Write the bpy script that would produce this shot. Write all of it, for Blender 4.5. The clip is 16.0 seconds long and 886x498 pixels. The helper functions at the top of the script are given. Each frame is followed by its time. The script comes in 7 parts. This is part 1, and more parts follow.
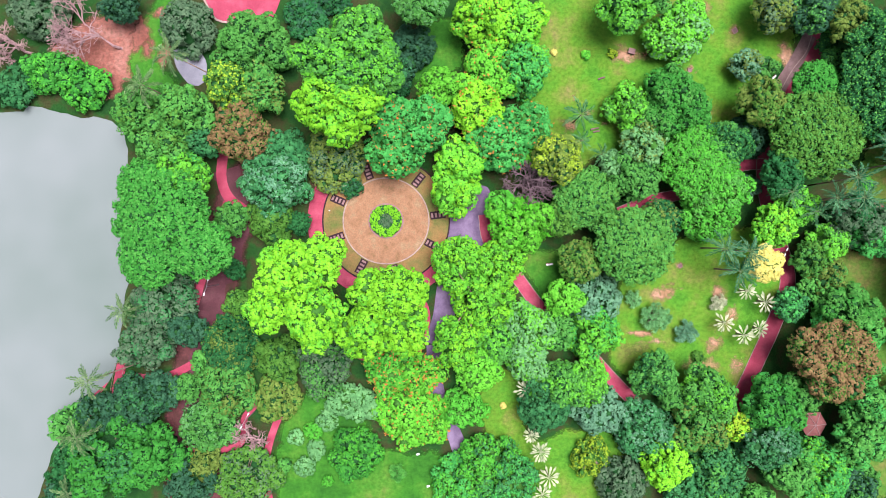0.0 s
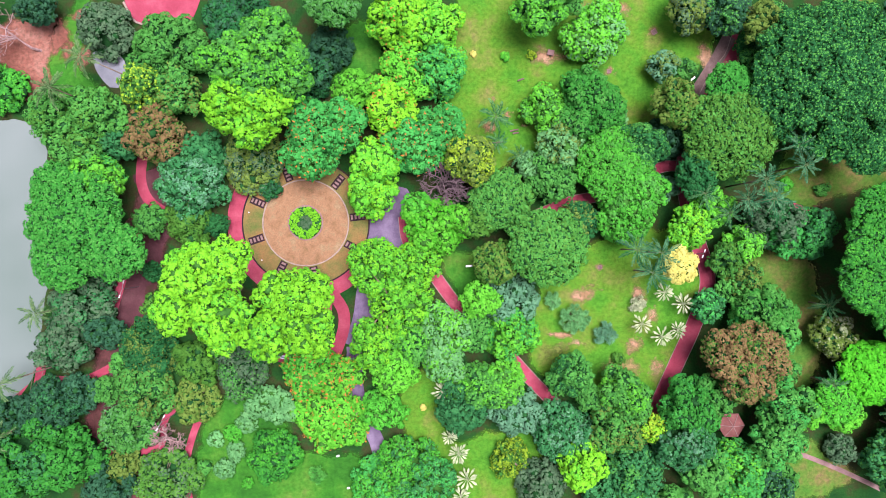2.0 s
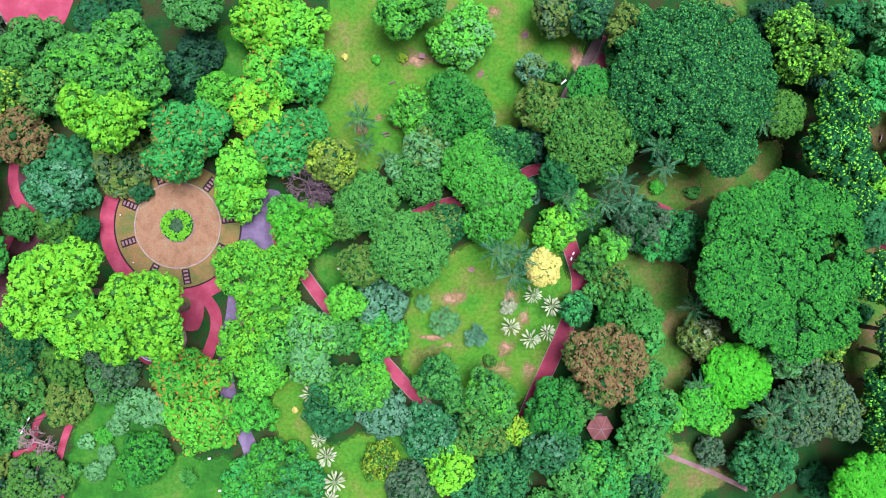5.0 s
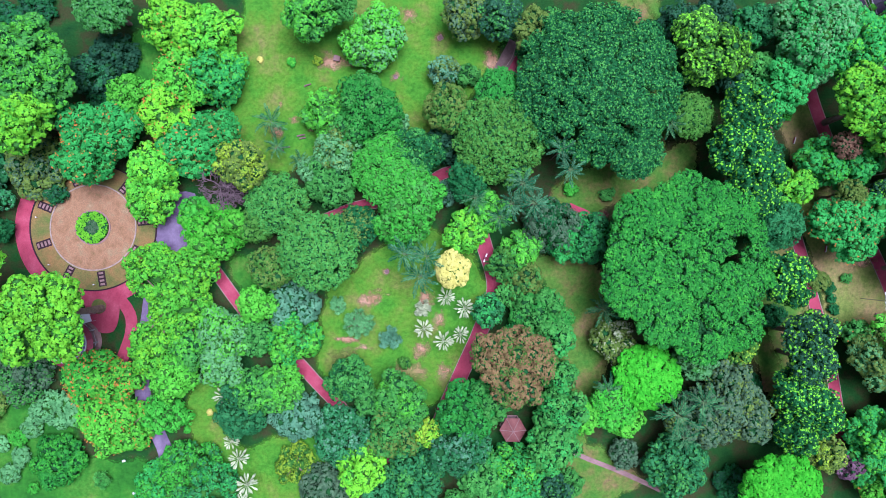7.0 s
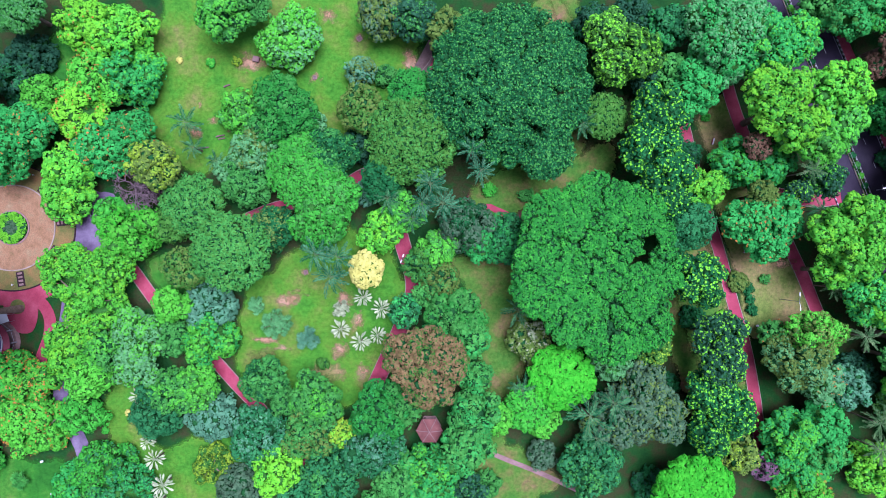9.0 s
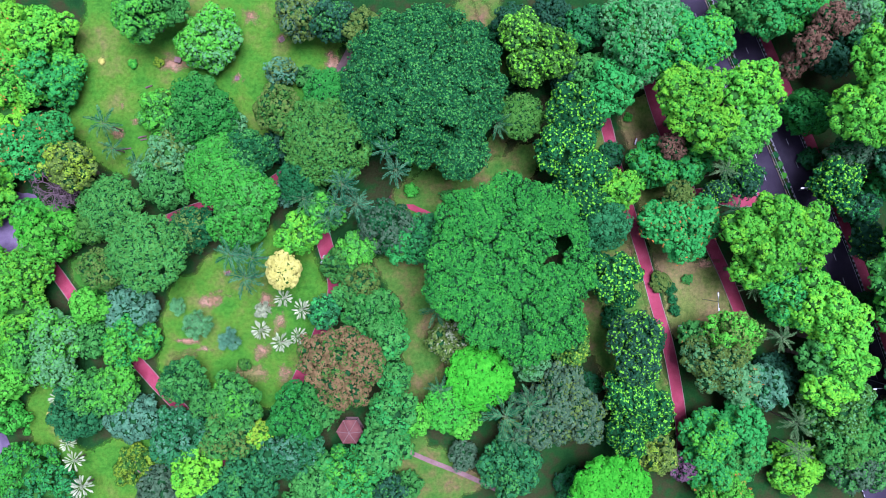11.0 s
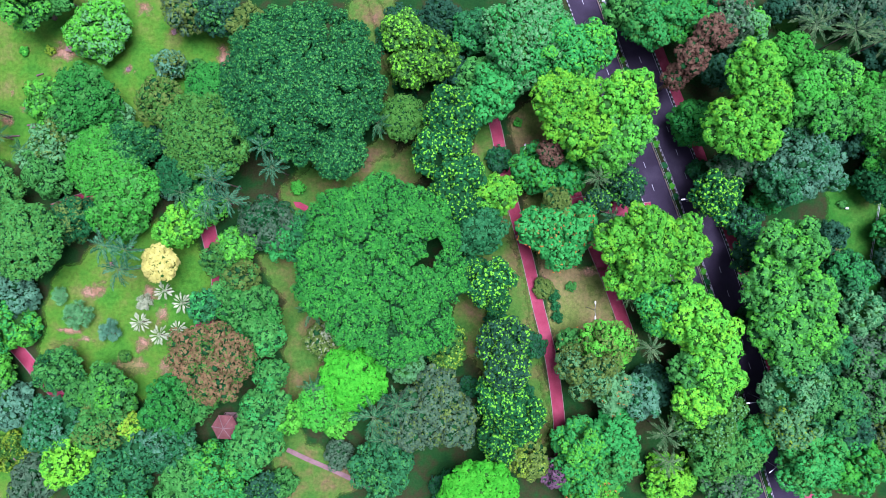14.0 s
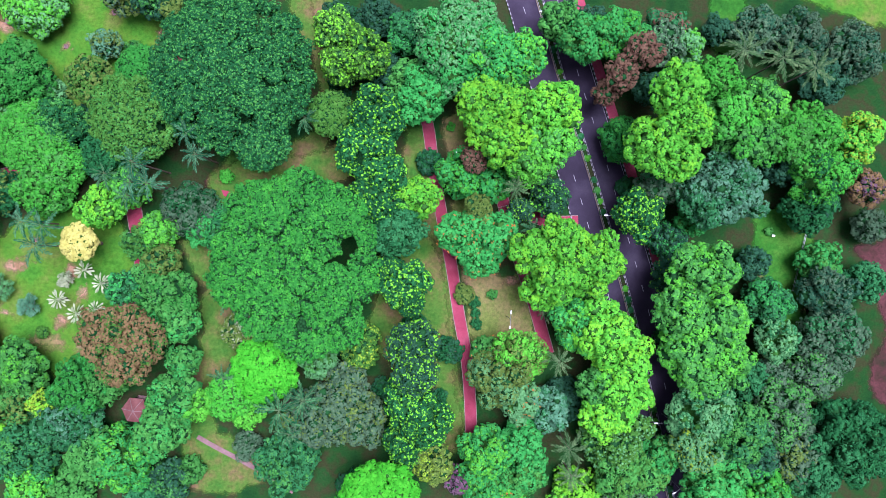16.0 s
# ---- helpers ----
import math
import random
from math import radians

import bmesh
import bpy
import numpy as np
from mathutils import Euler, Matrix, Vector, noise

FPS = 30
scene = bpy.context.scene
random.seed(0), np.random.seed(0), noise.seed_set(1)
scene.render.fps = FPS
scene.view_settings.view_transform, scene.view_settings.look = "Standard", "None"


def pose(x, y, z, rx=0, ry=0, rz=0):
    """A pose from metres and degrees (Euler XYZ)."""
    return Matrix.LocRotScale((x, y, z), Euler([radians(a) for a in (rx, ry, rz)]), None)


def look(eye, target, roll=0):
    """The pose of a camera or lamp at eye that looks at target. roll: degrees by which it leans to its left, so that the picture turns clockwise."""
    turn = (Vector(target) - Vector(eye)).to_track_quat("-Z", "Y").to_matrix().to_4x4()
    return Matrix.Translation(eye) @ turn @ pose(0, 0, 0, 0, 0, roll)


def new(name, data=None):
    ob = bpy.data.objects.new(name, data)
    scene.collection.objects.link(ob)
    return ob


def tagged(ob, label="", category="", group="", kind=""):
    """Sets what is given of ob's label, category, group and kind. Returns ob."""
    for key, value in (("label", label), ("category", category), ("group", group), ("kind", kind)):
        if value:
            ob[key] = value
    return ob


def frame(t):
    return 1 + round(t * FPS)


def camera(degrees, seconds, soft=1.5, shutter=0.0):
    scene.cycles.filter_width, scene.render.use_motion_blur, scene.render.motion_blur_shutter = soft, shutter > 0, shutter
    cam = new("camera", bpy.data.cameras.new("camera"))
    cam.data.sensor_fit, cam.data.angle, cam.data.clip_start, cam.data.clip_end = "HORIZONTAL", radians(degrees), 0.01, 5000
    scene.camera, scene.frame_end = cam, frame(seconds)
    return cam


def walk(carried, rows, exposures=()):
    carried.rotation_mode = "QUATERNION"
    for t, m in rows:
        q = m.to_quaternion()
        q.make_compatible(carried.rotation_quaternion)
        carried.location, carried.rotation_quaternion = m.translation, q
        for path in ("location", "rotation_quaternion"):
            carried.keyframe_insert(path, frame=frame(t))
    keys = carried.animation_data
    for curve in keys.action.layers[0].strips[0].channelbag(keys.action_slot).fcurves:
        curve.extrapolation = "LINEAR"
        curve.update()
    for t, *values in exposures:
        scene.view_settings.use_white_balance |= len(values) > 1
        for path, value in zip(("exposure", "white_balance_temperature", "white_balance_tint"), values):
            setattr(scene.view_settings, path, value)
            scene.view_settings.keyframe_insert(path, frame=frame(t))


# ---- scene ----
cam = camera(70.0, 16.0, soft=0.7)
ROWS = [  # seconds, east, north, height, tilt, turn
    (0.0, 10.69, -0.64, 161.87, -0.47, 0.43),
    (0.5, 15.70, -0.50, 161.87, -0.45, 0.40),
    (1.0, 20.78, -0.36, 161.87, -0.45, 0.38),
    (1.5, 25.94, -0.20, 161.88, -0.47, 0.34),
    (2.0, 31.20, -0.06, 161.87, -0.47, 0.34),
    (2.5, 36.55, 0.06, 161.87, -0.47, 0.30),
    (3.0, 41.99, 0.14, 161.87, -0.47, 0.32),
    (3.5, 47.47, 0.19, 161.87, -0.43, 0.35),
    (4.0, 52.99, 0.18, 161.88, -0.37, 0.38),
    (6.5, 80.32, -0.30, 162.14, 0.10, 0.33),
    (7.0, 85.72, -0.42, 162.16, 0.19, 0.34),
    (7.5, 91.02, -0.54, 162.17, 0.26, 0.31),
    (8.0, 96.26, -0.66, 162.18, 0.32, 0.32),
    (8.5, 101.41, -0.77, 162.18, 0.38, 0.35),
    (9.0, 106.50, -0.87, 162.18, 0.44, 0.37),
    (11.5, 131.29, -1.03, 161.93, 0.62, 0.26),
    (12.0, 136.22, -0.97, 161.90, 0.64, 0.26),
    (12.5, 141.13, -0.83, 161.87, 0.61, 0.25),
    (13.0, 146.02, -0.59, 161.84, 0.57, 0.77),
    (13.5, 150.89, -0.27, 161.81, 0.51, 1.50),
    (14.0, 155.74, 0.13, 161.78, 0.48, 2.31),
    (14.5, 160.57, 0.60, 161.75, 0.43, 3.23),
    (15.0, 165.40, 1.11, 161.72, 0.40, 4.27),
    (15.5, 170.22, 1.66, 161.71, 0.38, 5.26),
    (16.0, 175.04, 2.21, 161.70, 0.40, 6.36),
]
walk(cam, [(t, pose(x, y, z, tilt, 0, turn)) for t, x, y, z, tilt, turn in ROWS],
     [(0.0, 1.70, 6250, 28), (4.0, 1.50, 5950, 25), (7.5, 1.42, 5200, 29), (11.5, 1.37, 5150, 34), (16.0, 1.42, 5400, 34)])

# ---- world, sun, exposure ----
world = bpy.data.worlds.new("world")
scene.world = world
world.use_nodes = True
wn = world.node_tree.nodes
wl = world.node_tree.links
sky = wn.new("ShaderNodeTexSky")
sky.sky_type = "NISHITA"
sky.sun_disc = False
sky.sun_elevation = radians(76)
sky.sun_rotation = radians(51)
sky.dust_density = 4.0
cloud = wn.new("ShaderNodeMix")      # an even cloud cover veils most of the blue
cloud.data_type = "RGBA"
cloud.inputs[0].default_value = 0.75
cloud.inputs[7].default_value = (8.2, 8.6, 9.0, 1)
wl.new(sky.outputs[0], cloud.inputs[6])
wl.new(cloud.outputs[2], wn["Background"].inputs[0])
wn["Background"].inputs[1].default_value = 0.041

sun = new("sun", bpy.data.lights.new("sun", "SUN"))
sun.data.energy = 3.75
sun.data.angle = radians(36)
sun.data.color = (1.0, 0.97, 0.92)
sun.matrix_world = look((30, 24, 150), (0, 0, 0))


# ---- materials ----
def mat(name, colour, rough=0.85, spec=0.3):
    m = bpy.data.materials.new(name)
    m.use_nodes = True
    b = m.node_tree.nodes["Principled BSDF"]
    b.inputs["Base Color"].default_value = (*colour, 1)
    b.inputs["Roughness"].default_value = rough
    b.inputs["Specular IOR Level"].default_value = spec
    return m, m.node_tree.nodes, m.node_tree.links, b


def ramp(nodes, links, fac, stops):
    r = nodes.new("ShaderNodeValToRGB")
    e = r.color_ramp.elements
    while len(e) < len(stops):
        e.new(0.5)
    for k, (pos, col) in enumerate(stops):
        e[k].position, e[k].color = pos, (*col, 1)
    links.new(fac, r.inputs[0])
    return r.outputs[0]


def noise_tex(nodes, links, vec, scale, detail=4.0, rough=0.55):
    n = nodes.new("ShaderNodeTexNoise")
    n.inputs["Scale"].default_value, n.inputs["Detail"].default_value, n.inputs["Roughness"].default_value = scale, detail, rough
    links.new(vec, n.inputs["Vector"])
    return n.outputs[0]


def mixed(nodes, links, fac, a, b, how="MIX"):
    x = nodes.new("ShaderNodeMix")
    x.data_type, x.blend_type = "RGBA", how
    for sock, v in ((x.inputs[0], fac), (x.inputs[6], a), (x.inputs[7], b)):
        if isinstance(v, (int, float)):
            sock.default_value = v
        elif isinstance(v, tuple):
            sock.default_value = (*v, 1)
        else:
            links.new(v, sock)
    return x.outputs[2]


def place(nodes):
    return nodes.new("ShaderNodeNewGeometry").outputs["Position"]


def bumped(nodes, links, b, height, strength=0.4, dist=0.05):
    k = nodes.new("ShaderNodeBump")
    k.inputs["Strength"].default_value, k.inputs["Distance"].default_value = strength, dist
    links.new(height, k.inputs["Height"])
    links.new(k.outputs[0], b.inputs["Normal"])


def surface(name, stops, scale, fine, rough=0.9, spec=0.2, bump=0.4, dist=0.05, grain=0.35):
    """Two scales of colour: patches through the stops, and a fine grain over them."""
    m, n, l, b = mat(name, stops[0][1], rough, spec)
    v = place(n)
    big = noise_tex(n, l, v, scale, 5.0, 0.6)
    small = noise_tex(n, l, v, fine, 3.0, 0.7)
    col = ramp(n, l, big, stops)
    g = ramp(n, l, small, [(0.25, (1 - grain,) * 3), (0.75, (1 + grain,) * 3)])
    l.new(mixed(n, l, 1.0, col, g, "MULTIPLY"), b.inputs["Base Color"])
    bumped(n, l, b, small, bump, dist)
    return m


def ground_cover(name, stops, scale, mottle):
    """Grass or earth in broad patches, mottle and grain; where its sheet runs out it thins away in an uneven fringe over what lies below."""
    m, n, l, b = mat(name, stops[0][1], 0.95, 0.1)
    v = place(n)
    big = noise_tex(n, l, v, scale, 5.0, 0.65)
    mid = noise_tex(n, l, v, mottle, 4.0, 0.65)
    small = noise_tex(n, l, v, 5.0, 2.0, 0.7)
    col = ramp(n, l, big, stops)
    g = ramp(n, l, mid, [(0.28, (0.62, 0.70, 0.62)), (0.5, (1.0, 1.0, 1.0)), (0.74, (1.38, 1.28, 1.3))])
    h = ramp(n, l, small, [(0.25, (0.78,) * 3), (0.75, (1.22,) * 3)])
    l.new(mixed(n, l, 1.0, mixed(n, l, 1.0, col, g, "MULTIPLY"), h, "MULTIPLY"), b.inputs["Base Color"])
    bumped(n, l, b, small, 0.5, 0.05)
    fade = n.new("ShaderNodeAttribute")
    fade.attribute_name = "fade"
    ragged = noise_tex(n, l, v, 0.7, 5.0, 0.7)
    add = n.new("ShaderNodeMath")
    add.operation = "ADD"
    l.new(fade.outputs["Fac"], add.inputs[0])
    l.new(ragged, add.inputs[1])
    edge = n.new("ShaderNodeMapRange")
    edge.inputs["From Min"].default_value, edge.inputs["From Max"].default_value = 0.62, 1.02
    l.new(add.outputs[0], edge.inputs["Value"])
    gone = n.new("ShaderNodeBsdfTransparent")
    both = n.new("ShaderNodeMixShader")
    l.new(edge.outputs[0], both.inputs[0])
    l.new(gone.outputs[0], both.inputs[1])
    l.new(b.outputs[0], both.inputs[2])
    l.new(both.outputs[0], n["Material Output"].inputs["Surface"])
    return m


LEAF_COLOURS = {
    "lime": ((0.112, 0.380, 0.014), (0.165, 0.470, 0.020)),
    "fresh": ((0.062, 0.310, 0.020), (0.102, 0.400, 0.030)),
    "vivid": ((0.036, 0.250, 0.020), (0.066, 0.325, 0.030)),
    "emerald": ((0.026, 0.225, 0.040), (0.050, 0.305, 0.060)),
    "mid": ((0.038, 0.185, 0.030), (0.072, 0.265, 0.045)),
    "forest": ((0.009, 0.078, 0.021), (0.020, 0.128, 0.033)),
    "rain": ((0.020, 0.160, 0.020), (0.038, 0.225, 0.028)),
    "dark": ((0.015, 0.066, 0.032), (0.031, 0.105, 0.050)),
    "teal": ((0.018, 0.122, 0.037), (0.042, 0.188, 0.058)),
    "bluegrey": ((0.062, 0.178, 0.094), (0.106, 0.252, 0.138)),
    "sage": ((0.072, 0.225, 0.074), (0.115, 0.300, 0.105)),
    "slate": ((0.044, 0.098, 0.048), (0.086, 0.150, 0.078)),
    "olive": ((0.074, 0.136, 0.022), (0.122, 0.188, 0.036)),
    "moss": ((0.038, 0.138, 0.017), (0.068, 0.188, 0.026)),
    "neon": ((0.034, 0.285, 0.010), (0.066, 0.365, 0.016)),
    "yellow": ((0.420, 0.400, 0.090), (0.520, 0.490, 0.140)),
    "gold": ((0.165, 0.290, 0.016), (0.240, 0.370, 0.024)),
    "rust": ((0.150, 0.105, 0.042), (0.235, 0.150, 0.066)),
    "silver": ((0.190, 0.240, 0.130), (0.400, 0.430, 0.280)),
    "dusk": ((0.105, 0.060, 0.036), (0.170, 0.100, 0.062)),
    "plum": ((0.110, 0.060, 0.090), (0.170, 0.100, 0.140)),
}
LEAVES = {}


def leaf_material(key):
    """Foliage: each leaf spray has its own tone, broad drifts of younger growth run over the crown, and some light passes through."""
    if key in LEAVES:
        return LEAVES[key]
    a, c = LEAF_COLOURS[key]
    m, n, l, b = mat("foliage_" + key, a, 0.65, 0.05)
    geo = n.new("ShaderNodeNewGeometry")
    drift = noise_tex(n, l, geo.outputs["Position"], 0.62, 4.0, 0.6)
    add = n.new("ShaderNodeMath")
    add.operation = "MULTIPLY_ADD"
    l.new(geo.outputs["Random Per Island"], add.inputs[0])
    add.inputs[1].default_value = 0.16
    sub = n.new("ShaderNodeMath")
    sub.operation = "MULTIPLY_ADD"
    l.new(drift, sub.inputs[0])
    sub.inputs[1].default_value, sub.inputs[2].default_value = 1.1, -0.12
    l.new(sub.outputs[0], add.inputs[2])
    dim = tuple(0.42 * x for x in a)
    lit = tuple(min(0.9, 1.15 * x) for x in c)
    col = ramp(n, l, add.outputs[0], [(0.05, dim), (0.42, a), (0.75, c), (1.0, lit)])
    hue = n.new("ShaderNodeHueSaturation")
    info = n.new("ShaderNodeObjectInfo")
    tone = n.new("ShaderNodeMapRange")
    tone.inputs["To Min"].default_value, tone.inputs["To Max"].default_value = 0.85, 1.15
    l.new(info.outputs["Random"], tone.inputs["Value"])
    l.new(tone.outputs[0], hue.inputs["Value"])
    l.new(col, hue.inputs["Color"])
    l.new(hue.outputs[0], b.inputs["Base Color"])
    thin = n.new("ShaderNodeBsdfTranslucent")
    l.new(hue.outputs[0], thin.inputs["Color"])
    both = n.new("ShaderNodeMixShader")
    both.inputs[0].default_value = 0.22
    l.new(b.outputs[0], both.inputs[1])
    l.new(thin.outputs[0], both.inputs[2])
    l.new(both.outputs[0], n["Material Output"].inputs["Surface"])
    LEAVES[key] = m
    return m


RIB = surface("palm_midrib", [(0.3, (0.05, 0.10, 0.035)), (0.7, (0.09, 0.14, 0.06))], 1.0, 6.0, bump=0.1, grain=0.15)
BARK = surface("bark", [(0.3, (0.09, 0.065, 0.045)), (0.7, (0.17, 0.13, 0.10))], 0.8, 9.0, bump=0.7)
# Cores of the crowns; the shade between leaves is put into these dark greens.
INNER = surface("crown_core_shade", [(0.3, (0.008, 0.044, 0.012)), (0.7, (0.015, 0.070, 0.018))], 0.9, 5.0, spec=0.03, bump=0.8, dist=0.15)
INNER_FRESH = surface("fresh_crown_core_shade", [(0.3, (0.020, 0.085, 0.012)), (0.7, (0.036, 0.125, 0.020))], 0.9, 5.0, spec=0.03, bump=0.8, dist=0.15)
PALE_BARK = surface("pale_bark", [(0.3, (0.14, 0.080, 0.078)), (0.7, (0.24, 0.165, 0.160))], 0.7, 8.0)
TWIG = surface("dry_twigs", [(0.3, (0.055, 0.036, 0.042)), (0.7, (0.115, 0.080, 0.088))], 0.9, 8.0)
# Nearly black green-browns: the shade below the crowns is part of this colour.
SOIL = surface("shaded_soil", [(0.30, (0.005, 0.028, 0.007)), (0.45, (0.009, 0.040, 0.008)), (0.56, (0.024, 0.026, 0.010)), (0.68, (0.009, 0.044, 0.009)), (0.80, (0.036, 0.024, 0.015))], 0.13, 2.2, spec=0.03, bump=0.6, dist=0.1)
LAWN = ground_cover("mown_lawn", [(0.30, (0.018, 0.088, 0.007)), (0.43, (0.035, 0.128, 0.009)), (0.53, (0.052, 0.126, 0.010)), (0.62, (0.082, 0.116, 0.020)), (0.74, (0.118, 0.094, 0.040))], 0.085, 1.1)
# Darker copy of the lawn; the trees' shade is put into its colour.
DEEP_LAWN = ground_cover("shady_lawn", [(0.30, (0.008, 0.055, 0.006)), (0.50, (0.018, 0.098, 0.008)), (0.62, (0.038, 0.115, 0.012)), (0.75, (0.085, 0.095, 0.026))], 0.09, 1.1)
OLIVE_LAWN = ground_cover("thin_olive_grass", [(0.32, (0.022, 0.090, 0.010)), (0.47, (0.048, 0.104, 0.014)), (0.58, (0.085, 0.088, 0.024)), (0.68, (0.120, 0.076, 0.040)), (0.80, (0.140, 0.072, 0.048))], 0.13, 1.2)
DRY_LAWN = ground_cover("worn_lawn", [(0.30, (0.050, 0.095, 0.014)), (0.44, (0.092, 0.118, 0.026)), (0.58, (0.150, 0.122, 0.048)), (0.75, (0.205, 0.130, 0.070))], 0.12, 1.2)
EARTH = ground_cover("bare_red_earth", [(0.30, (0.140, 0.090, 0.040)), (0.50, (0.215, 0.125, 0.074)), (0.70, (0.290, 0.185, 0.120))], 0.3, 1.5)
RED_EARTH = ground_cover("trodden_red_earth", [(0.3, (0.096, 0.0336, 0.024)), (0.5, (0.148, 0.06, 0.044)), (0.7, (0.208, 0.108, 0.084))], 0.16, 1.3)
# Two earths with the shade of the lake trees darkened into their colours.
DARK_EARTH = ground_cover("dark_red_earth", [(0.3, (0.016, 0.0176, 0.008)), (0.46, (0.044, 0.0176, 0.016)), (0.6, (0.0656, 0.024, 0.024)), (0.75, (0.084, 0.0352, 0.0304))], 0.14, 1.5)
PINK_EARTH = surface("trodden_pinkish_earth", [(0.3, (0.026, 0.0112, 0.0112)), (0.48, (0.0465, 0.0149, 0.0186)), (0.62, (0.0651, 0.0248, 0.0285)), (0.76, (0.0372, 0.0248, 0.0161))], 0.16, 3.0, bump=0.5, grain=0.3)
RED_PAVING = surface("red_paving", [(0.3, (0.162, 0.0171, 0.0342)), (0.5, (0.2025, 0.0279, 0.0504)), (0.72, (0.2475, 0.0504, 0.0756))], 0.25, 4.0, rough=0.8, bump=0.2, grain=0.18)
ASPHALT = surface("asphalt", [(0.30, (0.013, 0.009, 0.019)), (0.50, (0.020, 0.014, 0.028)), (0.70, (0.036, 0.029, 0.047))], 0.12, 9.0, rough=0.8, bump=0.25, grain=0.2)
DRIVE = surface("worn_driveway", [(0.3, (0.0449, 0.0299, 0.0571)), (0.5, (0.0884, 0.0639, 0.1088)), (0.7, (0.1394, 0.1088, 0.1632))], 0.2, 6.0, rough=0.8, bump=0.25, grain=0.2)
KERB = surface("kerb_stone", [(0.3, (0.145, 0.110, 0.092)), (0.7, (0.215, 0.170, 0.145))], 0.8, 6.0, bump=0.3, grain=0.25)
WHITE_PAINT = surface("white_paint", [(0.3, (0.19, 0.19, 0.21)), (0.7, (0.28, 0.28, 0.30))], 1.5, 9.0, bump=0.1, grain=0.15)
BLACK_PAINT = surface("black_paint", [(0.3, (0.03, 0.03, 0.03)), (0.7, (0.06, 0.05, 0.06))], 1.5, 9.0, bump=0.1, grain=0.2)
PLAZA = surface("plaza_paving", [(0.28, (0.0856, 0.0666, 0.0262)), (0.4, (0.1395, 0.0764, 0.0377)), (0.52, (0.1721, 0.096, 0.0508)), (0.62, (0.1535, 0.1029, 0.0541)), (0.75, (0.2093, 0.1421, 0.0861))], 0.34, 4.0, bump=0.25, grain=0.32)
PLAZA_TURF = surface("plaza_turf", [(0.30, (0.045, 0.078, 0.013)), (0.46, (0.090, 0.080, 0.022)), (0.60, (0.140, 0.082, 0.028)), (0.75, (0.175, 0.080, 0.034))], 0.16, 3.5, bump=0.4, grain=0.3)
SLAB = surface("stone_slab", [(0.3, (0.115, 0.066, 0.062)), (0.7, (0.180, 0.115, 0.110))], 0.6, 6.0, bump=0.3, grain=0.2)
SLAB_BED = surface("slab_bed", [(0.3, (0.012, 0.006, 0.008)), (0.7, (0.024, 0.010, 0.013))], 0.6, 6.0, bump=0.3, grain=0.2)
ROOF_RED = surface("red_roof_paint", [(0.3, (0.085, 0.008, 0.020)), (0.7, (0.130, 0.016, 0.030))], 0.5, 5.0, rough=0.6, bump=0.15, grain=0.12)
ROOF_TILE = surface("clay_tile", [(0.3, (0.085, 0.028, 0.026)), (0.7, (0.135, 0.055, 0.050))], 0.6, 7.0, bump=0.4, grain=0.25)
CONCRETE = surface("concrete", [(0.3, (0.105, 0.110, 0.130)), (0.7, (0.165, 0.170, 0.195))], 0.3, 5.0, bump=0.3, grain=0.15)
METAL = mat("galvanised_steel", (0.30, 0.31, 0.33), 0.4, 0.5)[0]
METAL.node_tree.nodes["Principled BSDF"].inputs["Metallic"].default_value = 0.8
ORANGE = surface("orange_petals", [(0.3, (0.24, 0.060, 0.012)), (0.7, (0.33, 0.150, 0.020))], 1.2, 6.0, rough=0.6, bump=0.0, grain=0.2)
WOOD = surface("weathered_wood", [(0.3, (0.075, 0.045, 0.042)), (0.7, (0.125, 0.085, 0.080))], 0.7, 8.0, bump=0.4)
BLUE_PAINT = surface("blue_paint", [(0.3, (0.05, 0.045, 0.10)), (0.7, (0.075, 0.065, 0.14))], 1.0, 6.0, bump=0.1, grain=0.1)
GLASS = mat("lamp_glass", (0.4, 0.4, 0.42), 0.2, 0.5)[0]

WATER, _n, _l, _b = mat("lake_water", (0.060, 0.085, 0.070), 0.08, 0.5)
_v = place(_n)
_b.inputs["IOR"].default_value = 1.33
_l.new(ramp(_n, _l, noise_tex(_n, _l, _v, 0.02, 3.0), [(0.35, (0.084, 0.112, 0.100)), (0.65, (0.118, 0.142, 0.136))]), _b.inputs["Base Color"])
bumped(_n, _l, _b, noise_tex(_n, _l, _v, 1.6, 3.0), 0.12, 0.05)


# ---- mesh helpers ----
def mesh_ob(name, verts, faces, material, parent=None, smooth=False):
    me = bpy.data.meshes.new(name)
    me.from_pydata([tuple(v) for v in verts], [], faces)
    if smooth:
        me.shade_smooth()
    me.materials.append(material)
    ob = new(name, me)
    ob.parent = parent
    return ob


def fast_mesh(name, verts, quads, material):
    """A mesh from arrays: verts (n, 3), quads (m, 4) or triangles (m, 3)."""
    me = bpy.data.meshes.new(name)
    m, k = quads.shape
    me.vertices.add(len(verts))
    me.vertices.foreach_set("co", verts.astype(np.float32).ravel())
    me.loops.add(m * k)
    me.loops.foreach_set("vertex_index", quads.astype(np.int32).ravel())
    me.polygons.add(m)
    me.polygons.foreach_set("loop_start", np.arange(0, m * k, k, dtype=np.int32))
    me.update(calc_edges=True)
    me.materials.append(material)
    return me


def part(name, bm, material, parent, label=""):
    me = bpy.data.meshes.new(name)
    bm.to_mesh(me)
    bm.free()
    me.materials.append(material)
    ob = new(name, me)
    ob.parent = parent
    return tagged(ob, label)


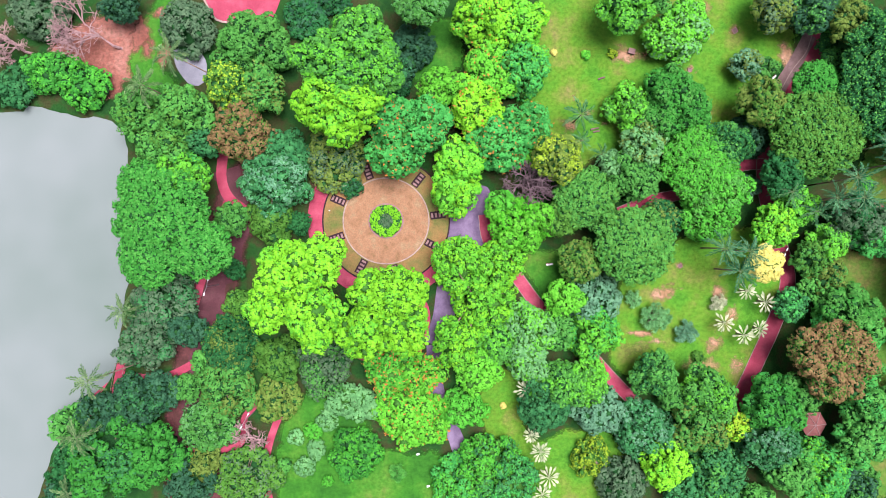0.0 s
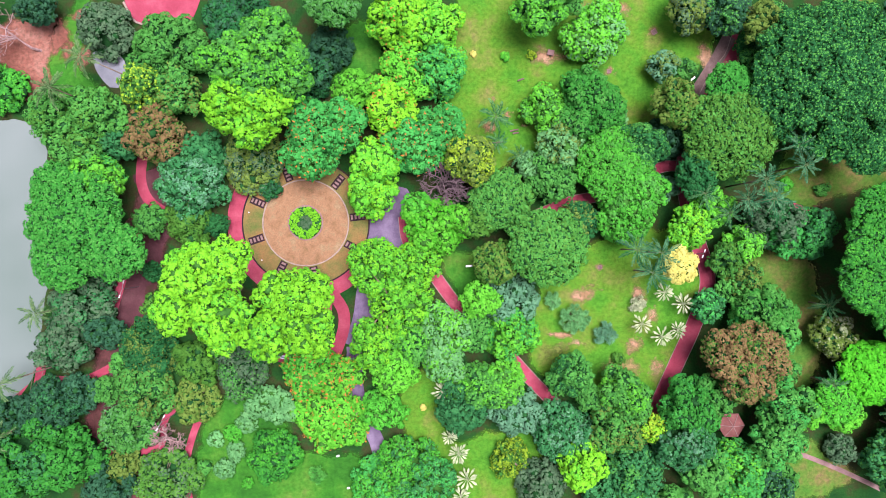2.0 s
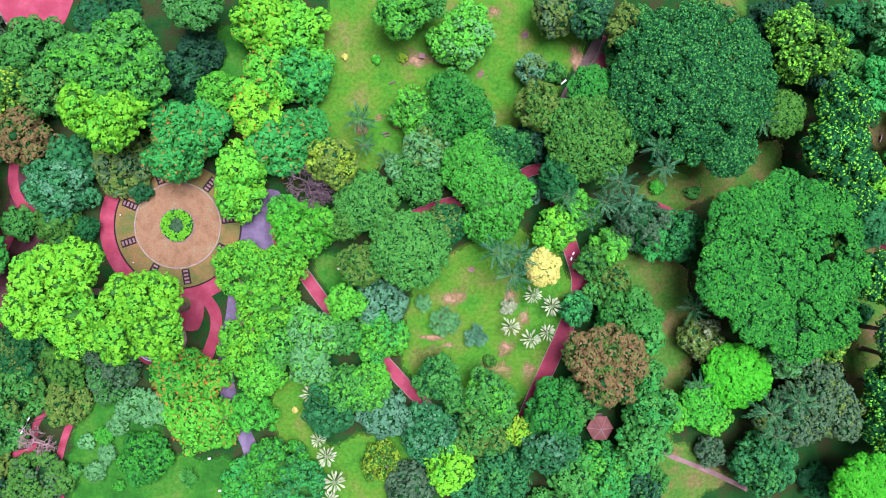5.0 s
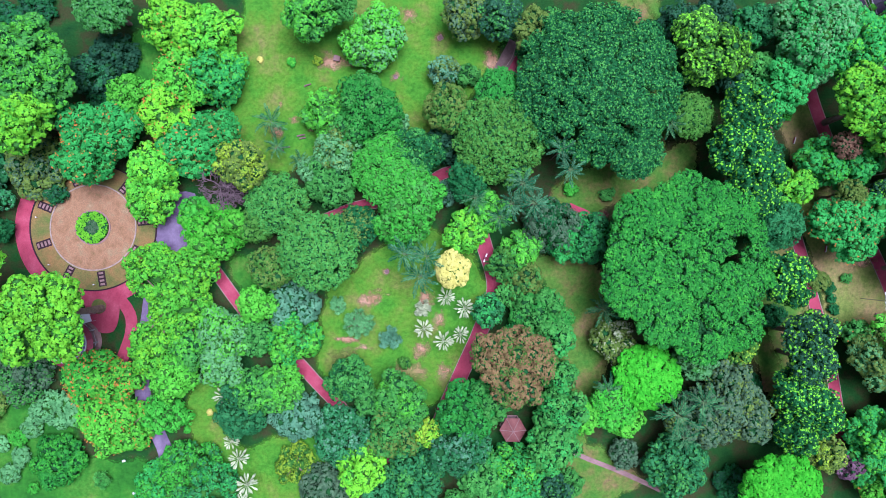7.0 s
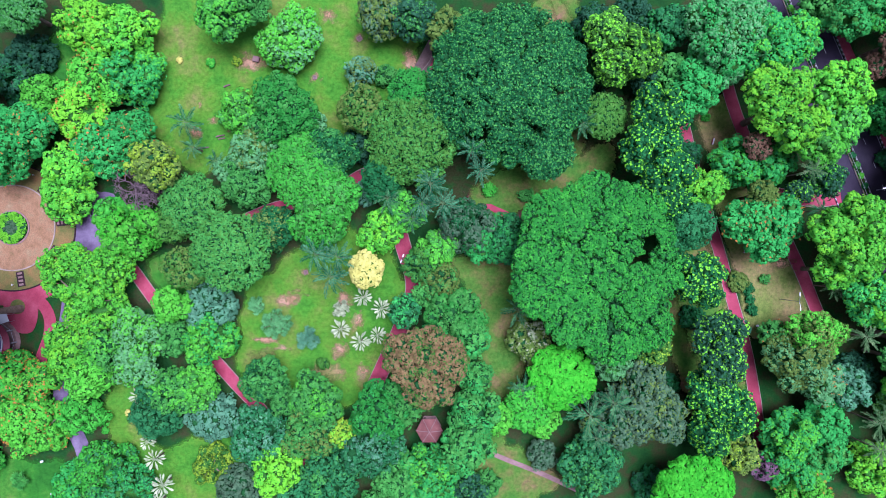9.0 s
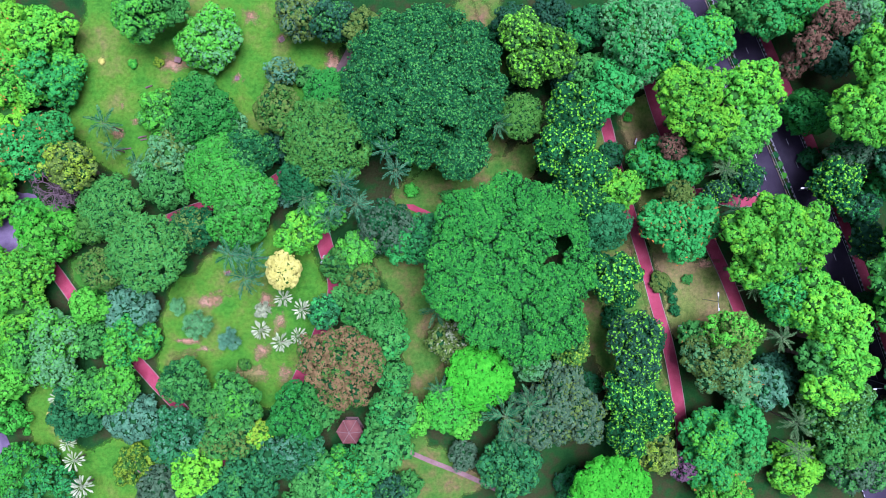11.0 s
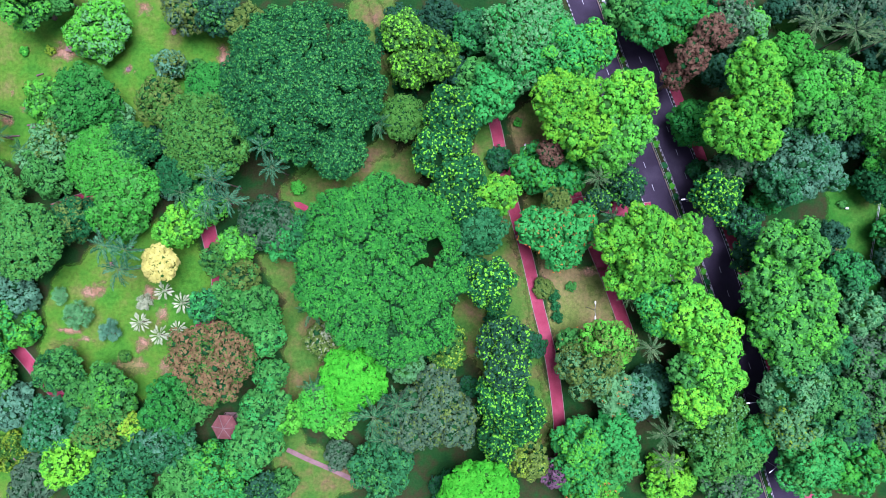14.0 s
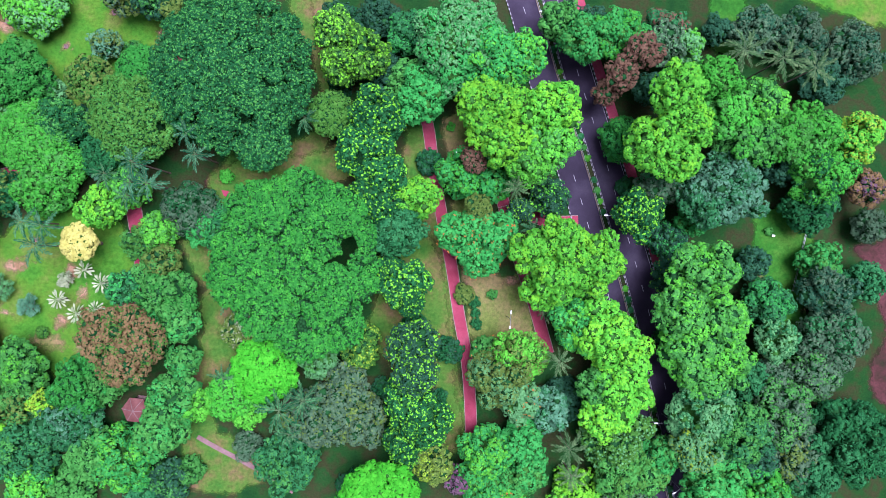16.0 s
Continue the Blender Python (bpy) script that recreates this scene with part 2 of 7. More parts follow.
def box(bm, cx, cy, cz, sx, sy, sz, turn=0.0, bevel=0.0):
    made = bmesh.ops.create_cube(bm, size=1.0, matrix=pose(cx, cy, cz, 0, 0, turn) @ Matrix.Diagonal((sx, sy, sz, 1)))
    if bevel:
        edges = list({e for v in made["verts"] for e in v.link_edges})
        bmesh.ops.bevel(bm, geom=edges, offset=bevel, segments=1, affect="EDGES")
    return bm


def tube(path, radii, sides=6):
    """Verts and quads of a tapered tube along points."""
    path = [Vector(p) for p in path]
    verts, faces = [], []
    for i, p in enumerate(path):
        d = (path[min(i + 1, len(path) - 1)] - path[max(i - 1, 0)]).normalized()
        a = d.orthogonal().normalized()
        b = d.cross(a)
        for k in range(sides):
            t = 2 * math.pi * k / sides
            verts.append(p + radii[i] * (math.cos(t) * a + math.sin(t) * b))
    for i in range(len(path) - 1):
        for k in range(sides):
            faces.append((i * sides + k, i * sides + (k + 1) % sides, (i + 1) * sides + (k + 1) % sides, (i + 1) * sides + k))
    return verts, faces


def joined(pieces):
    verts, faces = [], []
    for v, f in pieces:
        o = len(verts)
        verts += v
        faces += [tuple(i + o for i in q) for q in f]
    return verts, faces


def smooth_line(pts, step=1.5):
    """Points along a Catmull-Rom curve through pts."""
    p = [Vector((*q, 0)) for q in pts]
    p = [2 * p[0] - p[1]] + p + [2 * p[-1] - p[-2]]
    out = []
    for i in range(1, len(p) - 2):
        n = max(1, int((p[i + 1] - p[i]).length / step))
        for k in range(n):
            t = k / n
            a, b, c, d = p[i - 1], p[i], p[i + 1], p[i + 2]
            out.append(0.5 * (2 * b + (c - a) * t + (2 * a - 5 * b + 4 * c - d) * t * t + (3 * b - a - 3 * c + d) * t ** 3))
    return out + [p[-2]]


def ribbon(name, pts, width, top, material, thick=0.3, offset=0.0, parent=None, wobble=0.0):
    """A slab that follows a line: width across, its upper face at top; offset: to the left of the line."""
    line = smooth_line(pts)
    verts, faces = [], []
    for i, p in enumerate(line):
        d = (line[min(i + 1, len(line) - 1)] - line[max(i - 1, 0)]).normalized()
        s = Vector((-d.y, d.x, 0))
        w = width / 2 * (1 + wobble * noise.noise(p * 0.3))
        for o, z in ((-w, top), (w, top), (w, top - thick), (-w, top - thick)):
            q = p + s * (o + offset)
            verts.append((q.x, q.y, z))
    for i in range(len(line) - 1):
        for k in range(4):
            faces.append((4 * i + k, 4 * i + (k + 1) % 4, 4 * i + 4 + (k + 1) % 4, 4 * i + 4 + k))
    n = 4 * (len(line) - 1)
    faces += [(3, 2, 1, 0), (n, n + 1, n + 2, n + 3)]
    return mesh_ob(name, verts, faces, material, parent)


def outline(pts, rough, step=1.2):
    """A closed curve through pts, made uneven."""
    out = []
    for p in smooth_line(list(pts) + [pts[0]], step)[:-1]:
        k = noise.noise_vector(p * 0.25) * rough * 1.6 + noise.noise_vector(p * 0.9) * rough * 0.7
        out.append((p.x + k.x, p.y + k.y))
    return out


def blob(name, pts, top, material, thick=0.25, rough=0.5, parent=None):
    """A slab with an uneven outline through pts."""
    out = outline(pts, rough)
    n = len(out)
    bm = bmesh.new()
    vs = [bm.verts.new((x, y, top)) for x, y in out] + [bm.verts.new((x, y, top - thick)) for x, y in out]
    bm.faces.new(vs[:n])
    for i in range(n):
        bm.faces.new((vs[i], vs[n + i], vs[n + (i + 1) % n], vs[(i + 1) % n]))
    bmesh.ops.recalc_face_normals(bm, faces=bm.faces)
    bmesh.ops.triangulate(bm, faces=[f for f in bm.faces if len(f.verts) > 4])
    return part(name, bm, material, parent)


def cover(name, pts, top, material, rim=3.0, rough=0.8):
    """Grass or earth lying on the ground: a fine net whose fringe thins out over the width of rim."""
    poly = np.array(outline(pts, rough, 2.0))
    lo, hi = poly.min(axis=0) - 0.1, poly.max(axis=0) + 0.1
    cell = min(1.2, max(0.3, rim / 2.5))
    nx, ny = (int(k) + 2 for k in (hi - lo) / cell)
    gx, gy = np.meshgrid(lo[0] + cell * np.arange(nx), lo[1] + cell * np.arange(ny))
    p = np.stack([gx.ravel(), gy.ravel()], axis=1)
    a, b = poly, np.roll(poly, -1, axis=0)
    inside = np.zeros(len(p), bool)
    dist = np.full(len(p), 1e9)
    for u, v in zip(a, b):
        w = v - u
        t = np.clip(((p - u) @ w) / max(w @ w, 1e-9), 0, 1)
        dist = np.minimum(dist, np.hypot(*(p - u - t[:, None] * w).T))
        cross = (u[1] > p[:, 1]) != (v[1] > p[:, 1])
        at = u[0] + (p[:, 1] - u[1]) / (w[1] if abs(w[1]) > 1e-9 else 1e-9) * w[0]
        inside ^= cross & (p[:, 0] < at)
    fade = np.where(inside, np.clip(dist / rim, 0, 1), 0.0)
    i = (np.arange(ny - 1)[:, None] * nx + np.arange(nx - 1)[None]).ravel()
    quads = np.stack([i, i + 1, i + nx + 1, i + nx], axis=1)
    quads = quads[inside[quads].any(axis=1)]
    used, back = np.unique(quads, return_inverse=True)
    v = np.concatenate([p[used], np.full((len(used), 1), top)], axis=1)
    me = fast_mesh(name, v, back.reshape(-1, 4), material)
    me.attributes.new("fade", "FLOAT", "POINT").data.foreach_set("value", fade[used].astype(np.float32))
    return new(name, me)


PATCHES = [0]


def patch(x, y, r, material, top, ry=None, name="bare_patch"):
    ry = ry or r
    PATCHES[0] += 1
    top = top + 0.002 * (PATCHES[0] % 12)      # where two spots meet, one lies over the other
    pts = [(x + 1.25 * r * math.cos(a), y + 1.25 * ry * math.sin(a)) for a in (k * math.pi / 4 for k in range(8))]
    return tagged(cover(name, pts, top, material, rim=2.0 * min(r, ry), rough=0.45 * min(r, ry)), "worn spot of bare red earth in the grass", "bare ground", kind="structure")


def ring(name, x, y, r0, r1, top, material, thick=0.3, sides=96, parent=None):
    verts, faces = [], []
    for k in range(sides):
        t = 2 * math.pi * k / sides
        for r, z in ((r0, top), (r1, top), (r1, top - thick), (r0, top - thick)):
            verts.append((x + r * math.cos(t), y + r * math.sin(t), z))
    for k in range(sides):
        j = (k + 1) % sides
        for i in range(4):
            faces.append((4 * k + i, 4 * k + (i + 1) % 4, 4 * j + (i + 1) % 4, 4 * j + i))
    return mesh_ob(name, verts, faces, material, parent)


# ---- trees ----
def spun(rng, n):
    v = rng.normal(size=(n, 3))
    return v / np.linalg.norm(v, axis=1, keepdims=True)


def leaf_blades(rng, centres, normals, length, width):
    """One pointed blade for each leaf spray, lying across its normal."""
    n = len(centres)
    side = np.cross(normals, spun(rng, n))
    side /= np.linalg.norm(side, axis=1, keepdims=True) + 1e-9
    along = np.cross(normals, side)
    s = rng.uniform(0.6, 1.35, (n, 1))
    a = along * length * s
    b = side * width * s / 2
    v = np.stack([centres - a * 0.4 + b, centres - a * 0.4 - b, centres + a * 0.6], axis=1).reshape(-1, 3)
    return v, np.arange(3 * n).reshape(n, 3)[:, ::-1]


ICO = bmesh.new()
bmesh.ops.create_icosphere(ICO, subdivisions=1, radius=1.0)
ICO_V = np.array([v.co[:] for v in ICO.verts])
ICO.verts.ensure_lookup_table()
ICO_F = np.array([[v.index for v in f.verts] for f in ICO.faces])
ICO.free()

# boughs over the crown, bough radius over crown radius and its limits in metres, unevenness, drop of the dome, flatness of boughs,
# tuft radius, tufts over the surface, leaf length and width, leaves a tuft, how loosely they turn, boughs left out
STYLES = {
    "lumpy": dict(pack=1.20, lump=0.28, lo=1.2, hi=2.3, jit=1.5, drop=0.58, flat=0.90, tuft=0.58, cover=1.0, leaf=0.50, wide=0.50, leaves=11, turn=0.35, skip=0.05),
    "billow": dict(pack=1.45, lump=0.25, lo=1.2, hi=2.4, jit=0.8, drop=0.52, flat=0.85, tuft=0.48, cover=1.0, leaf=0.42, wide=0.42, leaves=9, turn=0.35, skip=0.02),
    "mound": dict(pack=2.3, lump=0.11, lo=0.9, hi=1.4, jit=0.30, drop=0.42, flat=0.80, tuft=0.40, cover=1.0, leaf=0.38, wide=0.38, leaves=7, turn=0.35, skip=0.0, rim=0.15),
    "smooth": dict(pack=2.3, lump=0.13, lo=1.0, hi=1.4, jit=0.30, drop=0.42, flat=0.80, tuft=0.40, cover=1.5, leaf=0.38, wide=0.38, leaves=8, turn=0.30, skip=0.0, rim=0.3),
    "plate": dict(pack=2.4, lump=0.12, lo=0.8, hi=1.1, jit=0.12, drop=0.16, flat=0.60, tuft=0.36, cover=1.0, leaf=0.36, wide=0.36, leaves=6, turn=0.35, skip=0.0, rim=0.15),
    "tuft": dict(pack=1.25, lump=0.27, lo=1.0, hi=2.0, jit=1.0, drop=0.60, flat=0.95, tuft=0.50, cover=1.0, leaf=0.46, wide=0.46, leaves=9, turn=0.40, skip=0.06),
    "open": dict(pack=1.45, lump=0.19, lo=0.9, hi=1.5, jit=0.9, drop=0.50, flat=0.9, tuft=0.48, cover=0.95, leaf=0.44, wide=0.42, leaves=9, turn=0.45, skip=0.24),
}
COUNT = [0]


def boughs(rng, s, cx, cy, top, r, ry):
    """Centres and radii of the boughs of one dome of foliage, with an uneven rim and a lower tier round it."""
    lr = min(max(s["lump"] * r, s["lo"]), s["hi"])
    if r < 2.5:
        lr = 0.42 * r
    n = max(7, int(s["pack"] * (r / lr) ** 2))
    i = np.arange(n)
    ang = i * 2.399963 + rng.uniform(0, 6.28) + rng.normal(0, 0.18, n)
    rad = np.sqrt((i + 0.5) / n)
    ph = rng.uniform(0, 6.28, 3)

    def rim(t):
        return 1 + s.get("rim", 1.0) * (0.09 * np.sin(2 * t + ph[0]) + 0.08 * np.sin(3 * t + ph[1]) + 0.06 * np.sin(5 * t + ph[2]))

    reach = max(0.3, 1 - 0.62 * lr / r) * rim(ang)
    depth = s["drop"] * min(r, ry) * min(1.0, top / max(r, 1e-3))
    size = lr * rng.uniform(0.68, 1.28, n)
    x, y = cx + rad * reach * r * np.cos(ang), cy + rad * reach * ry * np.sin(ang)
    z = top - size * s["flat"] - depth * rad ** 2.2 - rng.uniform(0, s["jit"], n) * min(lr, 1.8)
    if r > 3.5:     # broad lobes with creases between them
        t = rng.uniform(0, 6.28, 4)
        k = 6.283 / min(9.0, max(5.0, 1.1 * r))
        u = np.sin(k * (x * np.cos(t[0]) + y * np.sin(t[0])) + t[1]) + np.sin(k * 1.15 * (y * np.cos(t[0]) - x * np.sin(t[0])) + t[2])
        z = z + s.get("rim", 1.0) * 2.1 * (np.sqrt(np.abs(u) / 2) - 0.6)
    keep = rng.uniform(size=n) > s["skip"]
    m = max(6, int(5.5 * r / lr))
    a2 = np.arange(m) * 6.283 / m + rng.normal(0, 0.15, m)
    e2 = 0.93 * rim(a2) * max(0.25, 1 - lr / r)
    s2 = lr * rng.uniform(0.75, 1.1, m)
    x = np.concatenate([x[keep], cx + e2 * r * np.cos(a2)])
    y = np.concatenate([y[keep], cy + e2 * ry * np.sin(a2)])
    z = np.concatenate([z[keep], top - depth - s2 * (1.1 + s["flat"]) - rng.uniform(0, 0.5, m) * lr])
    size = np.concatenate([size[keep], s2])
    z = np.maximum(z, size * 0.9)
    return np.stack([x, y, z], axis=1), size


def tree(x, y, top, r, leaf, style="lumpy", label="", ry=0.0, tips="", flowers="", tip_share=0.35, lobes=(), bloom=0.09, cracks=0, hole=()):
    """A broadleaf tree: trunk with limbs, and a crown of overlapping boughs set with tufts of leaves.
    lobes: further domes of the same crown, each (east, north, top, radius) from the trunk.
    cracks: plates into which thin gaps divide the crown; hole: a gap (east, north, radius) right through it."""
    COUNT[0] += 1
    rng = np.random.default_rng(COUNT[0])
    s = STYLES[style]
    domes = [boughs(rng, s, dx, dy, dt, dr, dr) for dx, dy, dt, dr in lobes] or [boughs(rng, s, 0, 0, top, r, ry or r)]
    lumps = np.concatenate([d[0] for d in domes])
    size = np.concatenate([d[1] for d in domes])
    flat = np.array([1, 1, s["flat"]])
    if hole:
        out = np.hypot(lumps[:, 0] - hole[0], lumps[:, 1] - hole[1]) > hole[2] + 0.35 * size
        lumps, size = lumps[out], size[out]
    if cracks:
        sites = rng.uniform(-0.9, 0.9, (cracks, 2)) * r

        def seam(p):
            wave = p[:, :2] + 0.9 * np.stack([np.sin(0.8 * p[:, 1] + 0.5 * p[:, 0]), np.sin(0.9 * p[:, 0])], axis=1)
            gap = np.hypot(wave[:, None, 0] - sites[:, 0], wave[:, None, 1] - sites[:, 1])
            one, two = np.argsort(gap, axis=1)[:, :2].T
            k = np.arange(len(p))
            edge = (gap[k, two] ** 2 - gap[k, one] ** 2) / (2 * np.hypot(*(sites[one] - sites[two]).T))
            return np.where(np.sin(0.35 * p[:, 0] + 1.0) + np.sin(0.4 * p[:, 1]) > -0.7, edge, 9.0)

        lumps[seam(lumps) < 0.5, 2] -= 1.4
    fine = 1.0 if r > 4 else 0.75

    q = s["tuft"] * fine
    count = np.maximum(5, (s["cover"] * 1.5 * size ** 2 * 2 / q ** 2).astype(int))
    own = np.repeat(np.arange(len(size)), count)
    d = spun(rng, len(own))
    d[:, 2] = np.where(d[:, 2] < -0.12, -d[:, 2], d[:, 2])
    heart = lumps[own] + d * flat * (size[own] * rng.uniform(0.90, 1.08, len(own)))[:, None]
    inside = np.zeros(len(own), bool)
    for c, z in zip(lumps, size):
        k = (heart - c) / (flat * z * 0.84)
        inside |= (k * k).sum(axis=1) < 1
    if hole:
        inside |= np.hypot(heart[:, 0] - hole[0], heart[:, 1] - hole[1]) < hole[2] * rng.uniform(0.8, 1.1, len(heart))
    if cracks:
        inside |= seam(heart) < 0.32
    heart, d, own = heart[~inside], d[~inside], own[~inside]
    dotted = style == "mound" or (leaf in ("forest", "dark", "moss") and tips in ("lime", "gold", "sage"))      # only the tip of each tuft is young
    patch_of = (rng.uniform(size=len(size)) < tip_share) & bool(tips)
    swell = rng.uniform(0.75, 1.25, len(heart))
    per = s["leaves"]
    which = np.repeat(np.arange(len(heart)), per)
    axis = d + np.array([0, 0, 0.35])
    axis /= np.linalg.norm(axis, axis=1, keepdims=True)
    out = spun(rng, len(which)) + axis[which] * 0.75
    out /= np.linalg.norm(out, axis=1, keepdims=True)
    pos = heart[which] + out * (q * swell[which] * rng.uniform(0.78, 1.0, len(which)))[:, None]
    nor = 0.95 * out + 0.45 * axis[which] + rng.normal(0, s["turn"] * 0.40, out.shape)
    nor /= np.linalg.norm(nor, axis=1, keepdims=True)
    v, f = leaf_blades(rng, pos, nor, s["leaf"] * fine, s["wide"] * fine)

    base = new("tree")
    base.location = (x, y, 0)
    hearts = list(lobes) or [(0, 0, top, r)]
    deep = [min(0.5 * dt, s["drop"] * dr * 1.2 + 0.6) for dx, dy, dt, dr in hearts]
    mids = np.concatenate([lumps, [(dx, dy, dt - 2.0 * min(size.mean(), 0.3 * dr) - h) for (dx, dy, dt, dr), h in zip(hearts, deep)]])
    hull = np.concatenate([size, [dr * 0.9 for dx, dy, dt, dr in hearts]])
    hflat = np.concatenate([np.tile(flat, (len(size), 1)), [(1, 1, h / (0.8 * dr)) for (dx, dy, dt, dr), h in zip(hearts, deep)]])
    if hole:
        hull[len(size):] *= np.where(np.hypot(mids[len(size):, 0] - hole[0], mids[len(size):, 1] - hole[1]) < 0.8 * hull[len(size):] + hole[2], 0.3, 1.0)
    # dark cores stand in for the shade between the tufts
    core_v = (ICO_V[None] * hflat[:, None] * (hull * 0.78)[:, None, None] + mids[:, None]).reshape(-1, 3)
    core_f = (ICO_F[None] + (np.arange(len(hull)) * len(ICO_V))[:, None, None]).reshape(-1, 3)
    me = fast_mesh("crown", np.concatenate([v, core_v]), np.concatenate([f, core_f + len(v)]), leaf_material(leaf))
    tri = np.repeat(which, 3)      # the blades of a tuft take the rounded form of the tuft
    bend = (v - heart[tri]) / q * 0.8 + axis[tri] * 0.6
    core_n = (core_v.reshape(len(hull), -1, 3) - mids[:, None]).reshape(-1, 3)
    bend = np.concatenate([bend, core_n])
    bend /= np.linalg.norm(bend, axis=1, keepdims=True) + 1e-9
    me.attributes.new("custom_normal", "FLOAT_VECTOR", "POINT").data.foreach_set("vector", bend.astype(np.float32).ravel())
    me.materials.append(leaf_material(tips or leaf))
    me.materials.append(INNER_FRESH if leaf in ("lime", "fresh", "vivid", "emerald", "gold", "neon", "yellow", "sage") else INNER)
    if dotted:
        mark = (rng.uniform(size=len(heart)) < min(0.85, 1.6 * tip_share))[which] & ((out * axis[which]).sum(axis=1) > 0.85) & bool(tips)
    else:
        mark = rng.uniform(size=len(which)) < np.where(patch_of[own], 0.62, 0.12 if tips else 0.0)[which]
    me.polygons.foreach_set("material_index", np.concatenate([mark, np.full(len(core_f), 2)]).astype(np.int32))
    crown = new("crown", me)
    crown.parent = base
    if flowers:
        heads = np.flatnonzero((d[:, 2] > 0.1) & (rng.uniform(size=len(d)) < min(0.8, 1.3 * bloom)))
        hp = np.repeat(heart[heads] + d[heads] * (q + 0.1), 3, axis=0) + rng.normal(0, 0.16, (3 * len(heads), 3))
        fv, ff = leaf_blades(rng, hp, np.array([0, 0, 1]) + rng.normal(0, 0.5, hp.shape), 0.32, 0.26)
        fo = new("blossom", fast_mesh("blossom", fv, ff, ORANGE))
        fo.parent = base
        tagged(fo, "orange flower heads", kind="stuff")
    thick = 0.10 + 0.028 * r + 0.012 * top
    fork = 0.42 * top
    lean = rng.normal(0, 0.35, 2)
    pieces = [tube([(0, 0, -0.3), (0.2 * lean[0], 0.2 * lean[1], 0.25 * top), (lean[0], lean[1], fork)], [thick * 1.35, thick, thick * 0.8], 8)]
    for k in rng.choice(len(lumps), min(9, len(lumps)), replace=False):
        c = lumps[k]
        mid = (0.45 * c[0] + 0.5 * lean[0], 0.45 * c[1] + 0.5 * lean[1], fork + 0.55 * max(0.1, c[2] - fork))
        pieces.append(tube([(lean[0], lean[1], fork - 0.3), mid, tuple(c)], [thick * 0.5, thick * 0.3, thick * 0.1], 5))
    mesh_ob("trunk", *joined(pieces), BARK, base)
    return tagged(base, label, "tree")


def frond_mesh(name, length, leaflets, width, droop, material, rise=0.5):
    """A feather frond: a pale arching midrib with two rows of narrow leaflets."""
    path = []
    for k in range(9):
        t = k / 8
        path.append((length * t * (1 - 0.10 * t * t), 0.16 * length * t * t, length * (rise * t - droop * t * t)))
    verts, faces = tube(path, [0.013 * (1 - 0.8 * k / 8) for k in range(9)], 4)
    ribs = len(faces)
    for k in range(leaflets):
        t = 0.12 + 0.88 * (k + 0.5) / leaflets
        p = Vector((length * t * (1 - 0.10 * t * t), 0.16 * length * t * t, length * (rise * t - droop * t * t)))
        reach = width * (math.sin(math.pi * min(1, 0.18 + 0.80 * t)) ** 0.6)
        for side in (-1, 1):
            o = len(verts)
            w = 0.75 * length / leaflets
            s = (1.0, 0.72, 1.18, 0.88, 0.6)[(k * 2 + side) % 5]
            verts += [p, p + Vector((w + 0.16 * reach, side * 0.45 * reach * s, 0.05 * reach)), p + Vector((0.62 * reach, side * reach * s, -0.30 * reach)), p + Vector((0.10 * reach, side * 0.5 * reach * s, -0.03 * reach))]
            faces.append((o, o + 1, o + 2, o + 3))
    me = bpy.data.meshes.new(name)
    me.from_pydata([tuple(q) for q in verts], [], faces)
    me.materials.append(material)
    me.materials.append(RIB)
    me.polygons.foreach_set("material_index", [1 if k < ribs else 0 for k in range(len(faces))])
    return me


def fan_mesh(name, length, material):
    """A stiff fan leaf on its stalk: a folded wedge of narrow blades with a notched tip."""
    v, f = tube([(0, 0, 0), (0.30 * length, 0, 0.10 * length)], [0.022, 0.016], 4)
    hub = Vector((0.28 * length, 0, 0.09 * length))
    for k in range(5):
        a = radians(-8 + 16 * k / 4)
        d = Vector((math.cos(a), math.sin(a), -0.06 - 0.05 * (k % 2)))
        s = Vector((-math.sin(a), math.cos(a), 0.25 if k % 2 else -0.25))
        o = len(v)
        r = 0.72 * length * (1 - 0.16 * abs(k - 2) / 2)
        v += [hub, hub + d * r * 0.66 + s * r * 0.050, hub + d * r, hub + d * r * 0.66 - s * r * 0.050]
        f.append((o, o + 1, o + 2, o + 3))
    me = bpy.data.meshes.new(name)
    me.from_pydata([tuple(q) for q in v], [], f)
    me.materials.append(material)
    return me


FRONDS = {}


